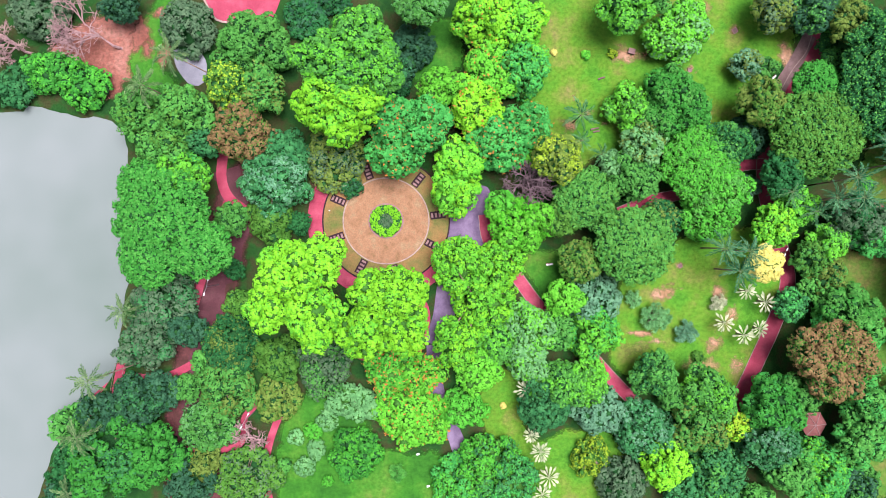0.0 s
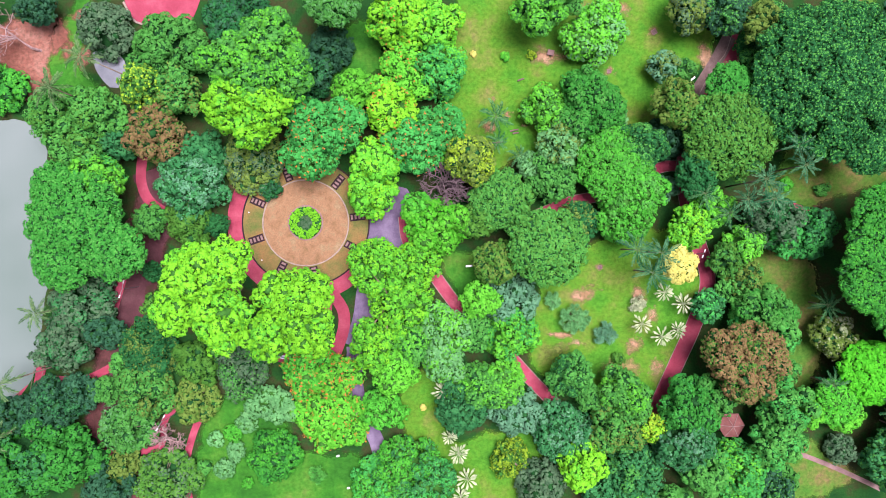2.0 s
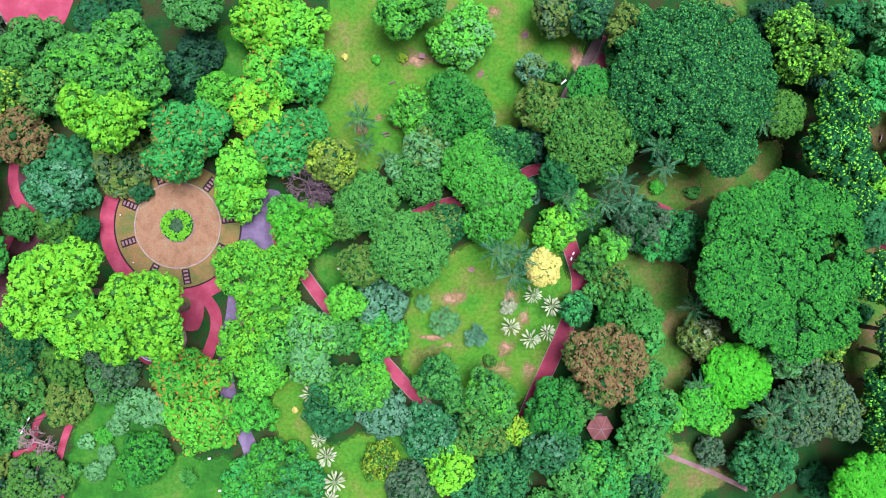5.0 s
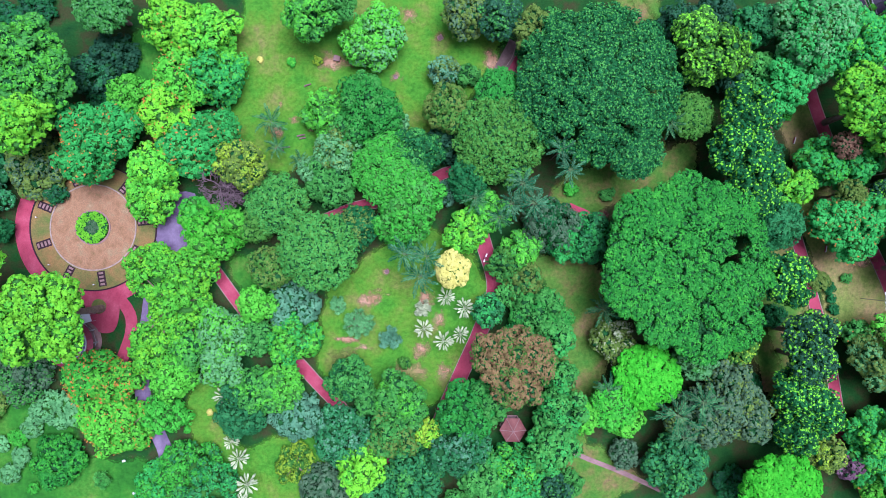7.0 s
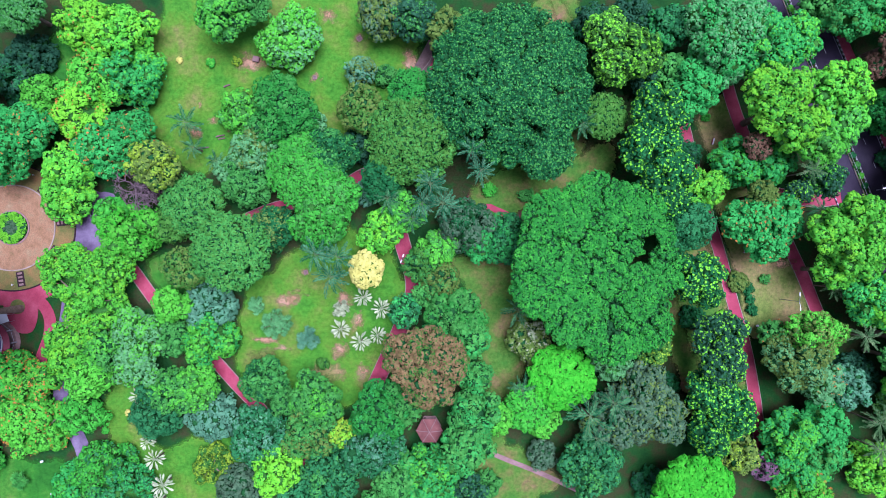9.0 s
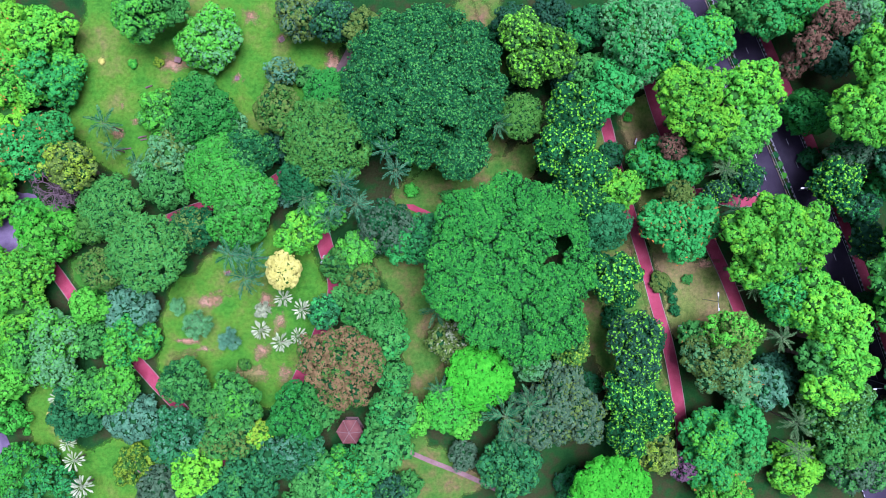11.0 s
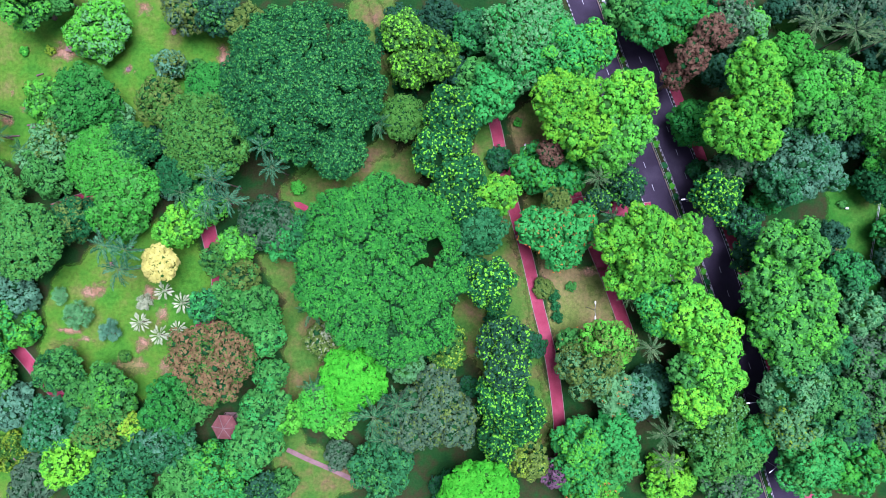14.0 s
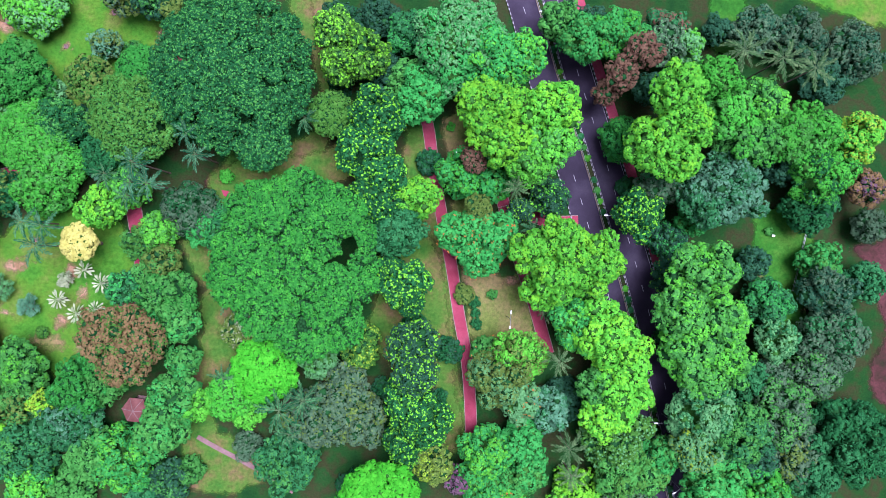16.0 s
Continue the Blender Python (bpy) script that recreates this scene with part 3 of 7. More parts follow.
def palm(x, y, top, r, kind="coconut", label="", bend=(0, 0)):
    """A palm: a ringed, curved trunk and a head of fronds, each its own part."""
    COUNT[0] += 1
    rng = np.random.default_rng(5000 + COUNT[0])
    if kind not in FRONDS:
        if kind == "fan":
            FRONDS[kind] = [fan_mesh("frond", 1.0, leaf_material("silver"))]
        else:
            key = {"coconut": "palmgreen", "date": "palmblue", "dark": "palmdark"}[kind]
            FRONDS[kind] = [frond_mesh("frond", 1.0, 20, 0.125, dr, leaf_material(key), ri) for dr, ri in ((0.50, 0.30), (0.70, 0.46), (0.42, 0.55))]
    base = new("palm_tree")
    base.location = (x - bend[0], y - bend[1], 0)
    pts, rad = [], []
    for k in range(9):
        t = k / 8
        pts.append((bend[0] * t * t, bend[1] * t * t, top * t))
        rad.append((0.20 - 0.07 * t) * (1.06 if k % 2 else 1.0))
    mesh_ob("trunk", *tube(pts, rad, 8), BARK, base)
    n = {"coconut": 13, "date": 12, "dark": 12, "fan": 22}[kind]
    for k in range(n):
        fr = new("frond", FRONDS[kind][k % len(FRONDS[kind])])
        fr.parent = base
        tier = k / n
        fr.location = (bend[0], bend[1], top)
        fr.rotation_euler = (rng.normal(0, 0.15), radians(28 - 70 * tier if kind != "fan" else 22 - 62 * tier), k * 2.399963 + rng.normal(0, 0.1))
        z = r * rng.uniform(0.85, 1.12) * (1.15 - 0.2 * tier) * (0.85 if kind == "fan" else 1)
        fr.scale = (z, z, z)
    return tagged(base, label, "palm tree")


LEAF_COLOURS.update({
    "palmgreen": ((0.030, 0.090, 0.026), (0.150, 0.230, 0.095)),
    "palmblue": ((0.008, 0.075, 0.030), (0.095, 0.250, 0.120)),
    "palmdark": ((0.008, 0.075, 0.026), (0.095, 0.260, 0.095)),
})


def bare_tree(x, y, top, material, label, lean=(0, 0), seed=1, spread=0.7):
    """A leafless tree: limbs that fork down to twigs."""
    rng = np.random.default_rng(seed)
    base = new("bare_tree")
    base.location = (x, y, 0)
    pieces = []

    def grow(p, d, length, thick, level):
        d = d.normalized()
        mid = p + d * length * 0.5 + Vector(rng.normal(0, 0.06 * length, 3))
        end = p + d * length
        pieces.append(tube([p, mid, end], [thick, thick * 0.8, thick * 0.6], 6 if level < 2 else 4))
        if level == 6:
            return
        for _ in range(4 if level < 2 else 3 if level < 4 else 2):
            turn = Vector(rng.normal(0, spread, 3))
            turn.z *= 0.6
            grow(end, d + turn, length * rng.uniform(0.55, 0.82), thick * 0.70, level + 1)

    grow(Vector((0, 0, -0.2)), Vector((lean[0], lean[1], top)), 0.36 * Vector((lean[0], lean[1], top)).length, 0.42, 0)
    v, f = joined(pieces)
    high = max(q.z for q in v)
    v = [Vector((q.x, q.y, max(0.3, q.z) * top / high if q.z > 1 else q.z)) for q in v]
    mesh_ob("trunk", v, f, material, base)
    return tagged(base, label, "bare tree")


def shrub(x, y, r, leaf, label="", h=0.0, tips=""):
    """A rounded bush close to the ground."""
    ob = tree(x, y, h or 1.15 * r, r, leaf, "tuft", label, tips=tips)
    ob.name = "shrub"
    for c in ob.children:
        if c.name.startswith("trunk"):
            c.name = "stem"
    return tagged(ob, category="shrub")


def rosette_clump(x, y, r, h, heads, leaf, label):
    """A clump of stiff-leaved rosettes on short stems, each rosette a part."""
    COUNT[0] += 1
    rng = np.random.default_rng(7000 + COUNT[0])
    base = new("yucca_clump")
    base.location = (x, y, 0)
    v, f = [Vector((0, 0, 0))], []
    for k in range(20):
        a, up = 2.399963 * k, 1.20 - 1.0 * k / 20
        d = Vector((math.cos(a), math.sin(a), math.tan(up) * 0.8)).normalized()
        s = Vector((-math.sin(a), math.cos(a), 0))
        o = len(v)
        droop = Vector((0, 0, -0.12))
        v += [d * 0.6 + s * 0.10, d + droop, d * 0.6 - s * 0.10]
        f.append((0, o, o + 1, o + 2))
    me = bpy.data.meshes.new("rosette")
    me.from_pydata([tuple(q) for q in v], [], f)
    me.materials.append(leaf_material(leaf))
    pieces = []
    for k in range(heads):
        a, rad = 2.399963 * k + rng.normal(0, 0.2), r * 0.86 * math.sqrt((k + 0.4) / heads)
        z = h * (1 - 0.55 * (rad / r) ** 2) * rng.uniform(0.85, 1.1)
        head = new("rosette", me)
        head.parent = base
        head.location = (rad * math.cos(a), rad * math.sin(a), z)
        head.rotation_euler = (rng.normal(0, 0.25), rng.normal(0, 0.25), rng.uniform(0, 6.28))
        k3 = rng.uniform(0.85, 1.2)
        head.scale = (k3, k3, k3)
        pieces.append(tube([(0.3 * rad * math.cos(a), 0.3 * rad * math.sin(a), -0.1), (rad * math.cos(a), rad * math.sin(a), z)], [0.10, 0.07], 5))
    mesh_ob("stem", *joined(pieces), BARK, base)
    return tagged(base, label, "shrub")


# ---- ground and water ----
def sheet(name, x0, y0, x1, y1, step, z, material):
    nx, ny = int((x1 - x0) / step) + 1, int((y1 - y0) / step) + 1
    gx, gy = np.meshgrid(np.linspace(x0, x1, nx), np.linspace(y0, y1, ny))
    v = np.stack([gx.ravel(), gy.ravel(), np.full(gx.size, z)], axis=1)
    i = (np.arange(ny - 1)[:, None] * nx + np.arange(nx - 1)[None]).ravel()
    return new(name, fast_mesh(name, v, np.stack([i, i + 1, i + nx + 1, i + nx], axis=1), material))


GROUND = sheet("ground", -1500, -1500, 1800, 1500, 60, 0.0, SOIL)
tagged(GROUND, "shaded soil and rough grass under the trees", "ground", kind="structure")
SHORE = [(-232.6, 30.3), (-108.5, 31.9), (-96.9, 34.9), (-83.9, 32.1), (-75.3, 31.4), (-70.2, 27.2), (-69.2, 17.8), (-70.6, 6.2), (-68.5, -6.8), (-70.5, -19.8), (-71.6, -31.4), (-75.1, -38.7), (-81.6, -46.7), (-88.1, -54.8), (-90.7, -63.5), (-93.8, -75.2), (-96.6, -127.8), (-233.4, -128.8)]
LAKE = blob("water", SHORE, 0.05, WATER, thick=0.5, rough=0.8)
tagged(LAKE, "still grey-green lake water reflecting a pale sky", "lake", kind="structure")
tagged(ribbon("lake_bank", SHORE[1:-1], 1.6, 0.10, SOIL, wobble=0.8), "damp earth bank along the lake", "bank", kind="structure")

# earth by the lake and under the trees west of the plaza
tagged(cover("bare_earth", [(-89.8, 50.8), (-81.1, 55.9), (-69.6, 58.1), (-59.5, 52.4), (-60.9, 42.3), (-71.0, 39.4), (-75.3, 34.3), (-85.4, 37.8), (-91.2, 45.0)], 0.012, RED_EARTH, rough=1.2), "bare red earth under the dead tree", "earth", kind="structure")
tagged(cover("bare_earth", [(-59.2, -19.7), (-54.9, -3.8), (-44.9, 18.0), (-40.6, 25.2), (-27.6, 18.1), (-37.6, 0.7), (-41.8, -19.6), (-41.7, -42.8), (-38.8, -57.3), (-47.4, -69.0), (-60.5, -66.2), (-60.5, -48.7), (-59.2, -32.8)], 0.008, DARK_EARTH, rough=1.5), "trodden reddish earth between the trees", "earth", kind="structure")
tagged(cover("grass", [(-71.7, 45.1), (-66.7, 56.7), (-61.0, 63.9), (-55.2, 58.2), (-59.5, 51.0), (-60.9, 43.8), (-55.1, 38.1), (-66.6, 36.5)], 0.020, DEEP_LAWN, rough=1.2), "strip of green grass beside bare earth", "grass", kind="structure")
tagged(blob("concrete_pad", [(-58.5, 48.2), (-54.8, 49.4), (-50.2, 46.0), (-50.6, 40.2), (-54.0, 39.4), (-57.6, 43.8)], 0.10, CONCRETE, rough=0.1), "pale grey concrete pad near the lake", "paving", kind="structure")

# lawns
tagged(cover("lawn", [(29.0, 47.8), (32.6, 57.9), (39.7, 72.5), (81.8, 77.1), (99.3, 55.4), (106.6, 54.0), (99.3, 48.2), (90.7, 35.1), (80.6, 26.3), (70.5, 21.9), (53.1, 20.3), (41.6, 18.8), (29.9, 30.4)], 0.016, LAWN, rough=1.5), "wide mown lawn with worn bare spots", "lawn", kind="structure")
tagged(cover("lawn", [(53.4, -17.3), (59.1, -5.7), (73.5, 3.1), (86.6, 6.1), (96.8, -4.0), (96.8, -17.1), (92.6, -28.7), (88.3, -40.2), (65.1, -37.5), (53.5, -31.8)], 0.016, LAWN, rough=1.5), "sunlit lawn set with small palms", "lawn", kind="structure")
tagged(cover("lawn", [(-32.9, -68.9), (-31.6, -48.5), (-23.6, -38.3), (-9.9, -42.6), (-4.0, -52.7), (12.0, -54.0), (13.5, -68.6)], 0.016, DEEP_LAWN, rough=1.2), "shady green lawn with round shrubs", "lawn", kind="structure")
tagged(cover("lawn", [(20.6, -49.6), (19.1, -39.4), (24.8, -30.7), (32.1, -36.4), (33.7, -49.5), (42.3, -48.0), (56.9, -49.3), (57.0, -68.2), (20.8, -68.5)], 0.016, LAWN, rough=1.2), "lawn striped by worn tracks", "lawn", kind="structure")
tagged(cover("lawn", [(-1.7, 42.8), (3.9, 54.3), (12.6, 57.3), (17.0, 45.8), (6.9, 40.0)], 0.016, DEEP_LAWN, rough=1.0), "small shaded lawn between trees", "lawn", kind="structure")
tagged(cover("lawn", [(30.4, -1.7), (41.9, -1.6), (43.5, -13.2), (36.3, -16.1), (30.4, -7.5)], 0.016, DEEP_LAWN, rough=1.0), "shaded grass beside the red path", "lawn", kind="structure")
tagged(cover("lawn", [(113.1, 16.5), (123.2, 22.4), (139.1, 25.4), (150.7, 28.4), (149.3, 16.7), (131.9, 12.3), (123.3, 6.4), (113.1, 7.8)], 0.016, OLIVE_LAWN, rough=1.2), "grass strip between two great trees", "lawn", kind="structure")
tagged(cover("lawn", [(106.6, -0.9), (124.0, -0.1), (129.9, -16.7), (127.8, -35.5), (123.6, -47.1), (139.5, -59.9), (116.4, -64.4), (114.1, -37.0), (114.7, -16.8)], 0.016, OLIVE_LAWN, rough=1.2), "long narrow lawn beside the trees", "lawn", kind="structure")
tagged(cover("lawn", [(170.1, 37.4), (181.0, 38.9), (188.3, 1.3), (198.4, -0.1), (201.3, -17.5), (191.2, -21.8), (184.0, -21.9), (181.0, -6.0), (176.7, 7.0)], 0.016, DRY_LAWN, rough=0.8), "worn dry lawn between two red paths", "lawn", kind="structure")
tagged(cover("lawn", [(162.2, 6.9), (172.3, 7.0), (181.1, -21.9), (185.4, -44.9), (178.2, -47.8), (166.6, -16.2)], 0.014, OLIVE_LAWN, rough=1.0), "grass verge beside the red path", "lawn", kind="structure")
tagged(cover("lawn", [(131.5, 73.7), (143.2, 56.2), (150.5, 44.6), (140.4, 43.1), (134.5, 59.1)], 0.014, OLIVE_LAWN, rough=1.0), "dry grass between tall trees", "lawn", kind="structure")
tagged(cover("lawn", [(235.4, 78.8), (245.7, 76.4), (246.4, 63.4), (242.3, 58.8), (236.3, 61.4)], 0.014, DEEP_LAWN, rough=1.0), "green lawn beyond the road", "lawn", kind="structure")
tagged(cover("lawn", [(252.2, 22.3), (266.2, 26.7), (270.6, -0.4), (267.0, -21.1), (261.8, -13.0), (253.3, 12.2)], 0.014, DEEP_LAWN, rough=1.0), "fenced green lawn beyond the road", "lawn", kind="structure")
tagged(cover("lawn", [(246.0, 79.9), (299.1, 87.3), (300.6, 72.8), (280.3, 72.0), (262.5, 75.2)], 0.014, LAWN, rough=1.0), "pale open field at the park's far edge", "lawn", kind="structure")
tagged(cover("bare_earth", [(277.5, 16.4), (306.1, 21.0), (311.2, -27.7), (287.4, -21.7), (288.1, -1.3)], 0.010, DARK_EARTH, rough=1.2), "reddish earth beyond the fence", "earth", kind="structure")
tagged(cover("lawn", [(161.1, -3.9), (176.8, 0.3), (182.0, -20.4), (188.0, -44.7), (181.7, -49.3), (171.4, -45.4), (163.5, -26.9), (156.0, -21.5)], 0.012, OLIVE_LAWN, rough=1.0), "olive grass between the red path and the trees", "lawn", kind="structure")
tagged(cover("lawn", [(162.0, 45.4), (168.1, 38.3), (173.2, 18.2), (176.9, -0.4), (165.4, -2.3), (161.5, 22.1)], 0.010, OLIVE_LAWN, rough=1.0), "olive grass beside the red path", "lawn", kind="structure")
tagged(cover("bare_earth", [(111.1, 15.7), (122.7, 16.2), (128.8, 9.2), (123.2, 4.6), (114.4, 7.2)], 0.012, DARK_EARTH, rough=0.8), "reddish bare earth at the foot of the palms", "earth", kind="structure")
tagged(cover("lawn", [(126.5, 64.3), (139.4, 67.7), (144.7, 43.2), (142.6, 24.3), (128.5, 16.4), (116.9, 16.0), (119.4, 26.2), (139.4, 32.8)], 0.010, OLIVE_LAWN, rough=1.0), "dry grass round the great domed tree", "lawn", kind="structure")
tagged(cover("bare_earth", [(-70.3, 52.3), (-66.7, 58.1), (-63.8, 52.4), (-68.8, 45.2)], 0.026, RED_EARTH, rough=0.8), "worn red earth track through the grass", "earth", kind="structure")

# bare spots worn into the lawns
patch(58.3, 48.2, 5.0, EARTH, 0.028, 2.6)
patch(73.3, 44.2, 1.6, EARTH, 0.028)
patch(84.7, 54.3, 1.5, EARTH, 0.028)
patch(76.8, 60.4, 2.6, EARTH, 0.028)
patch(44.3, 37.0, 1.0, EARTH, 0.028)
patch(47.3, 33.1, 1.2, EARTH, 0.028)
patch(52.1, 30.5, 1.4, EARTH, 0.028)
patch(42.6, 29.7, 2.0, EARTH, 0.028)
patch(67.1, -13.3, 3.6, EARTH, 0.028, 2.2)
patch(71.4, -5.6, 1.1, EARTH, 0.028)
patch(61.4, -23.1, 3.2, EARTH, 0.028, 0.9)
patch(65.7, -24.8, 2.0, EARTH, 0.028, 1.2)
patch(80.2, -25.8, 2.4, EARTH, 0.028)
patch(86.1, -31.6, 2.6, EARTH, 0.028)
patch(80.9, -12.8, 2.2, EARTH, 0.028)
patch(85.2, -17.8, 2.6, EARTH, 0.028)
patch(97.9, 48.2, 2.0, EARTH, 0.028, 4.0)
patch(107.4, -8.2, 3.0, DARK_EARTH, 0.028, 4.0)
patch(124.2, -39.8, 4.0, EARTH, 0.026, 2.0)
patch(193.3, -3.0, 3.0, EARTH, 0.024, 1.4)
for spot_x, spot_y, spot_r in ((61.4, -26.8, 4.0), (76.7, -31.4, 5.0), (80.5, -26.5, 3.0), (70.2, -11.4, 2.5)):
    around = [(spot_x + 1.3 * spot_r * math.cos(a), spot_y + 0.8 * spot_r * math.sin(a)) for a in (k * math.pi / 4 for k in range(8))]
    tagged(cover("worn_grass", around, 0.022, DRY_LAWN, rim=1.2 * spot_r, rough=1.2), "thin dry tan grass worn into the lawn", "grass", kind="structure")
patch(-61.7, 57.4, 2.6, RED_EARTH, 0.030, 1.4)
patch(-64.9, 48.4, 2.0, RED_EARTH, 0.030, 3.0)
patch(-59.5, 52.4, 1.6, RED_EARTH, 0.030)
patch(-21.8, 13.8, 2.0, EARTH, 0.024)
patch(256.3, 3.8, 3.0, EARTH, 0.028, 2.0)
patch(270.0, -1.9, 3.0, EARTH, 0.028, 2.4)


# ---- red paths, with raised stone edges ----
LAID = [0]


def red_path(pts, width, label, edges=(1, 1)):
    LAID[0] += 1
    ob = ribbon("red_path", pts, width, 0.03 + 0.005 * LAID[0], RED_PAVING)
    tagged(ob, label, "path", kind="structure")
    for side, on in zip((1, -1), edges):
        if on:
            ribbon("edging", pts, 0.16, 0.10 + 0.005 * LAID[0], KERB, offset=side * (width / 2 + 0.08), parent=ob)
    return ob


red_path([(164.2, 42.6), (167.6, 34.2), (170.6, 22.2), (174.0, 10.6), (177.6, -0.9), (180.7, -12.5), (184.2, -24.7), (186.8, -39.1), (187.9, -50.6)], 2.8, "long straight red-paved path with pale edging")
red_path([(178.0, 47.6), (181.3, 36.0), (188.2, 18.6), (194.0, 4.2), (198.4, -5.2), (202.1, -14.3), (204.5, -20.3)], 3.0, "red-paved path between the lawn and the road")
red_path([(188.6, 14.0), (192.6, 15.0), (201.3, 13.3), (208.5, 14.1)], 3.0, "red-paved cross path leading to the road")
red_path([(106.6, 53.7), (104.6, 47.9), (100.4, 42.1), (95.0, 30.5), (92.6, 20.4), (93.5, 11.1), (96.1, 1.7), (99.0, -9.7), (95.4, -20.8), (91.7, -29.2), (87.8, -37.9), (82.0, -50.6), (73.0, -60.4)], 3.8, "winding red-paved path with pale edging")
red_path([(92.6, 20.4), (85.8, 19.5), (76.5, 13.8), (63.5, 10.8), (55.5, 7.6)], 2.6, "narrow red path under the trees")
red_path([(21.3, 6.9), (22.4, 0.4), (27.5, -6.0), (34.5, -15.4), (40.7, -21.9), (48.0, -28.3), (53.8, -34.5), (61.4, -42.3), (69.9, -52.1), (77.3, -60.8), (78.8, -72.4)], 3.0, "diagonal red-paved path from the plaza")
red_path([(-44.9, 26.6), (-46.1, 16.5), (-44.2, 10.8), (-40.0, 7.5)], 2.6, "red path winding to the plaza under trees", (0, 0))
tagged(ribbon("earth_path", [(-44.9, 18.0), (-41.2, 3.6), (-46.9, -10.9), (-49.8, -24.0), (-51.9, -37.1), (-54.0, -48.7), (-55.4, -63.2), (-54.6, -74.9)], 6.0, 0.036, PINK_EARTH, wobble=0.6), "broad trodden pinkish earth track under the lake trees", "track", kind="structure")
red_path([(-44.6, 9.6), (-46.4, 3.0), (-48.8, -2.5), (-50.6, -9.2), (-53.4, -18.9), (-56.0, -25.7)], 2.0, "narrow red path along the earth track under trees", (0, 0))
red_path([(-51.9, -31.3), (-60.6, -35.4), (-71.5, -36.0), (-80.8, -43.1)], 2.0, "red path down to the lake deck", (0, 0))
red_path([(-30.2, -36.9), (-39.5, -45.0), (-41.7, -53.0), (-56.2, -54.5), (-59.0, -63.3)], 1.7, "red path branching under the trees", (0, 0))
red_path([(-27.3, -38.3), (-32.3, -48.5), (-34.4, -58.7), (-32.9, -68.9)], 1.8, "narrow red path beside the shady lawn", (0, 0))
red_path([(2.4, -12.4), (5.6, -16.9), (5.9, -21.9), (3.5, -29.2)], 3.0, "short red path from the plaza to the pavilion", (0, 0))
tagged(ribbon("gravel_path", [(118.0, -51.2), (122.9, -53.3), (131.4, -56.6), (139.0, -60.0), (143.9, -62.4)], 1.2, 0.05, SLAB), "narrow pinkish gravel path over grass", "path", kind="structure")
tagged(ribbon("brick_steps", [(104.0, 53.3), (100.1, 46.0), (96.5, 40.2), (94.3, 35.8)], 3.4, 0.09, WOOD), "brown brick-paved approach beside the lawn", "paving", kind="structure")

tagged(blob("red_landing", [(116.8, 12.2), (118.6, 12.0), (120.6, 11.2), (123.0, 10.2), (125.6, 8.4), (125.0, 7.2), (122.6, 8.4), (120.4, 9.6), (117.8, 10.4)], 0.06, RED_PAVING, rough=0.35), "worn red paving beside the great tree", "paving", kind="structure")
tagged(blob("red_forecourt", [(-6.5, -11.0), (-1.0, -12.4), (2.8, -12.6), (2.8, -17.0), (1.4, -21.5), (-2.6, -21.5), (-5.4, -17.0)], 0.128, RED_PAVING, rough=0.15), "red-paved forecourt between plaza and pavilion", "paving", kind="structure")

# asphalt drive by the plaza
DRIVE_LINE = [(19.4, 14.1), (17.0, 6.9), (14.2, -0.4), (12.3, -9.1), (11.0, -19.2), (8.6, -26.5), (9.2, -38.1), (12.6, -46.7), (15.6, -54.0), (18.6, -68.5)]
tagged(ribbon("driveway", DRIVE_LINE[:6], 5.6, 0.045, DRIVE, wobble=0.1), "worn grey-violet asphalt driveway", "driveway", kind="structure")

tagged(ribbon("driveway", DRIVE_LINE[5:], 4.0, 0.041, DRIVE, wobble=0.1), "narrower worn grey-violet asphalt drive over the lawn", "driveway", kind="structure")
tagged(blob("driveway_apron", [(9.4, -4.0), (10.4, 3.9), (12.9, 11.9), (21.8, 14.1), (22.5, 4.8), (20.2, -1.8), (15.2, -6.1)], 0.049, DRIVE, rough=0.3), "wide worn asphalt apron beside the plaza", "driveway", kind="structure")

# ---- round plaza ----
PX, PY = -3.9, 5.1
plaza = ring("plaza", PX, PY, 0.0, 10.8, 0.16, PLAZA)
tagged(plaza, "round plaza of worn brown paving", "plaza", kind="structure")
ring("kerb_ring", PX, PY, 10.8, 11.12, 0.24, KERB, parent=plaza)
ring("turf_ring", PX, PY, 11.12, 16.0, 0.11, PLAZA_TURF, parent=plaza)
ring("outer_kerb", PX, PY, 16.0, 16.35, 0.22, SLAB_BED, parent=plaza)
ring("bed_kerb", PX, PY, 4.15, 4.5, 0.34, SLAB, parent=plaza)
tagged(ribbon("ring_path", [(PX + 18.2 * math.cos(radians(q)), PY + 18.2 * math.sin(radians(q))) for q in range(112, 326, 6)], 3.7, 0.135, RED_PAVING), "red-paved path round the plaza", "path", kind="structure")
for degrees in (7, 52, 111, 157, 199, 242, 280, 333):
    a = radians(degrees)
    c, s_ = math.cos(a), math.sin(a)
    steps = new("slab_walk")
    steps.location = (PX + 13.3 * c, PY + 13.3 * s_, 0.11)
    steps.rotation_euler = (0, 0, a)
    part("bed", box(bmesh.new(), 0, 0, 0.0, 3.9, 2.0, 0.05), SLAB_BED, steps)
    for j in range(4):
        part("slab", box(bmesh.new(), -1.42 + 0.95 * j, 0, 0.06, 0.52, 1.15, 0.12, bevel=0.02), SLAB, steps)
    tagged(steps, "row of stone slabs in a dark bed across the turf", "stepping stones", "slab walks round the plaza")


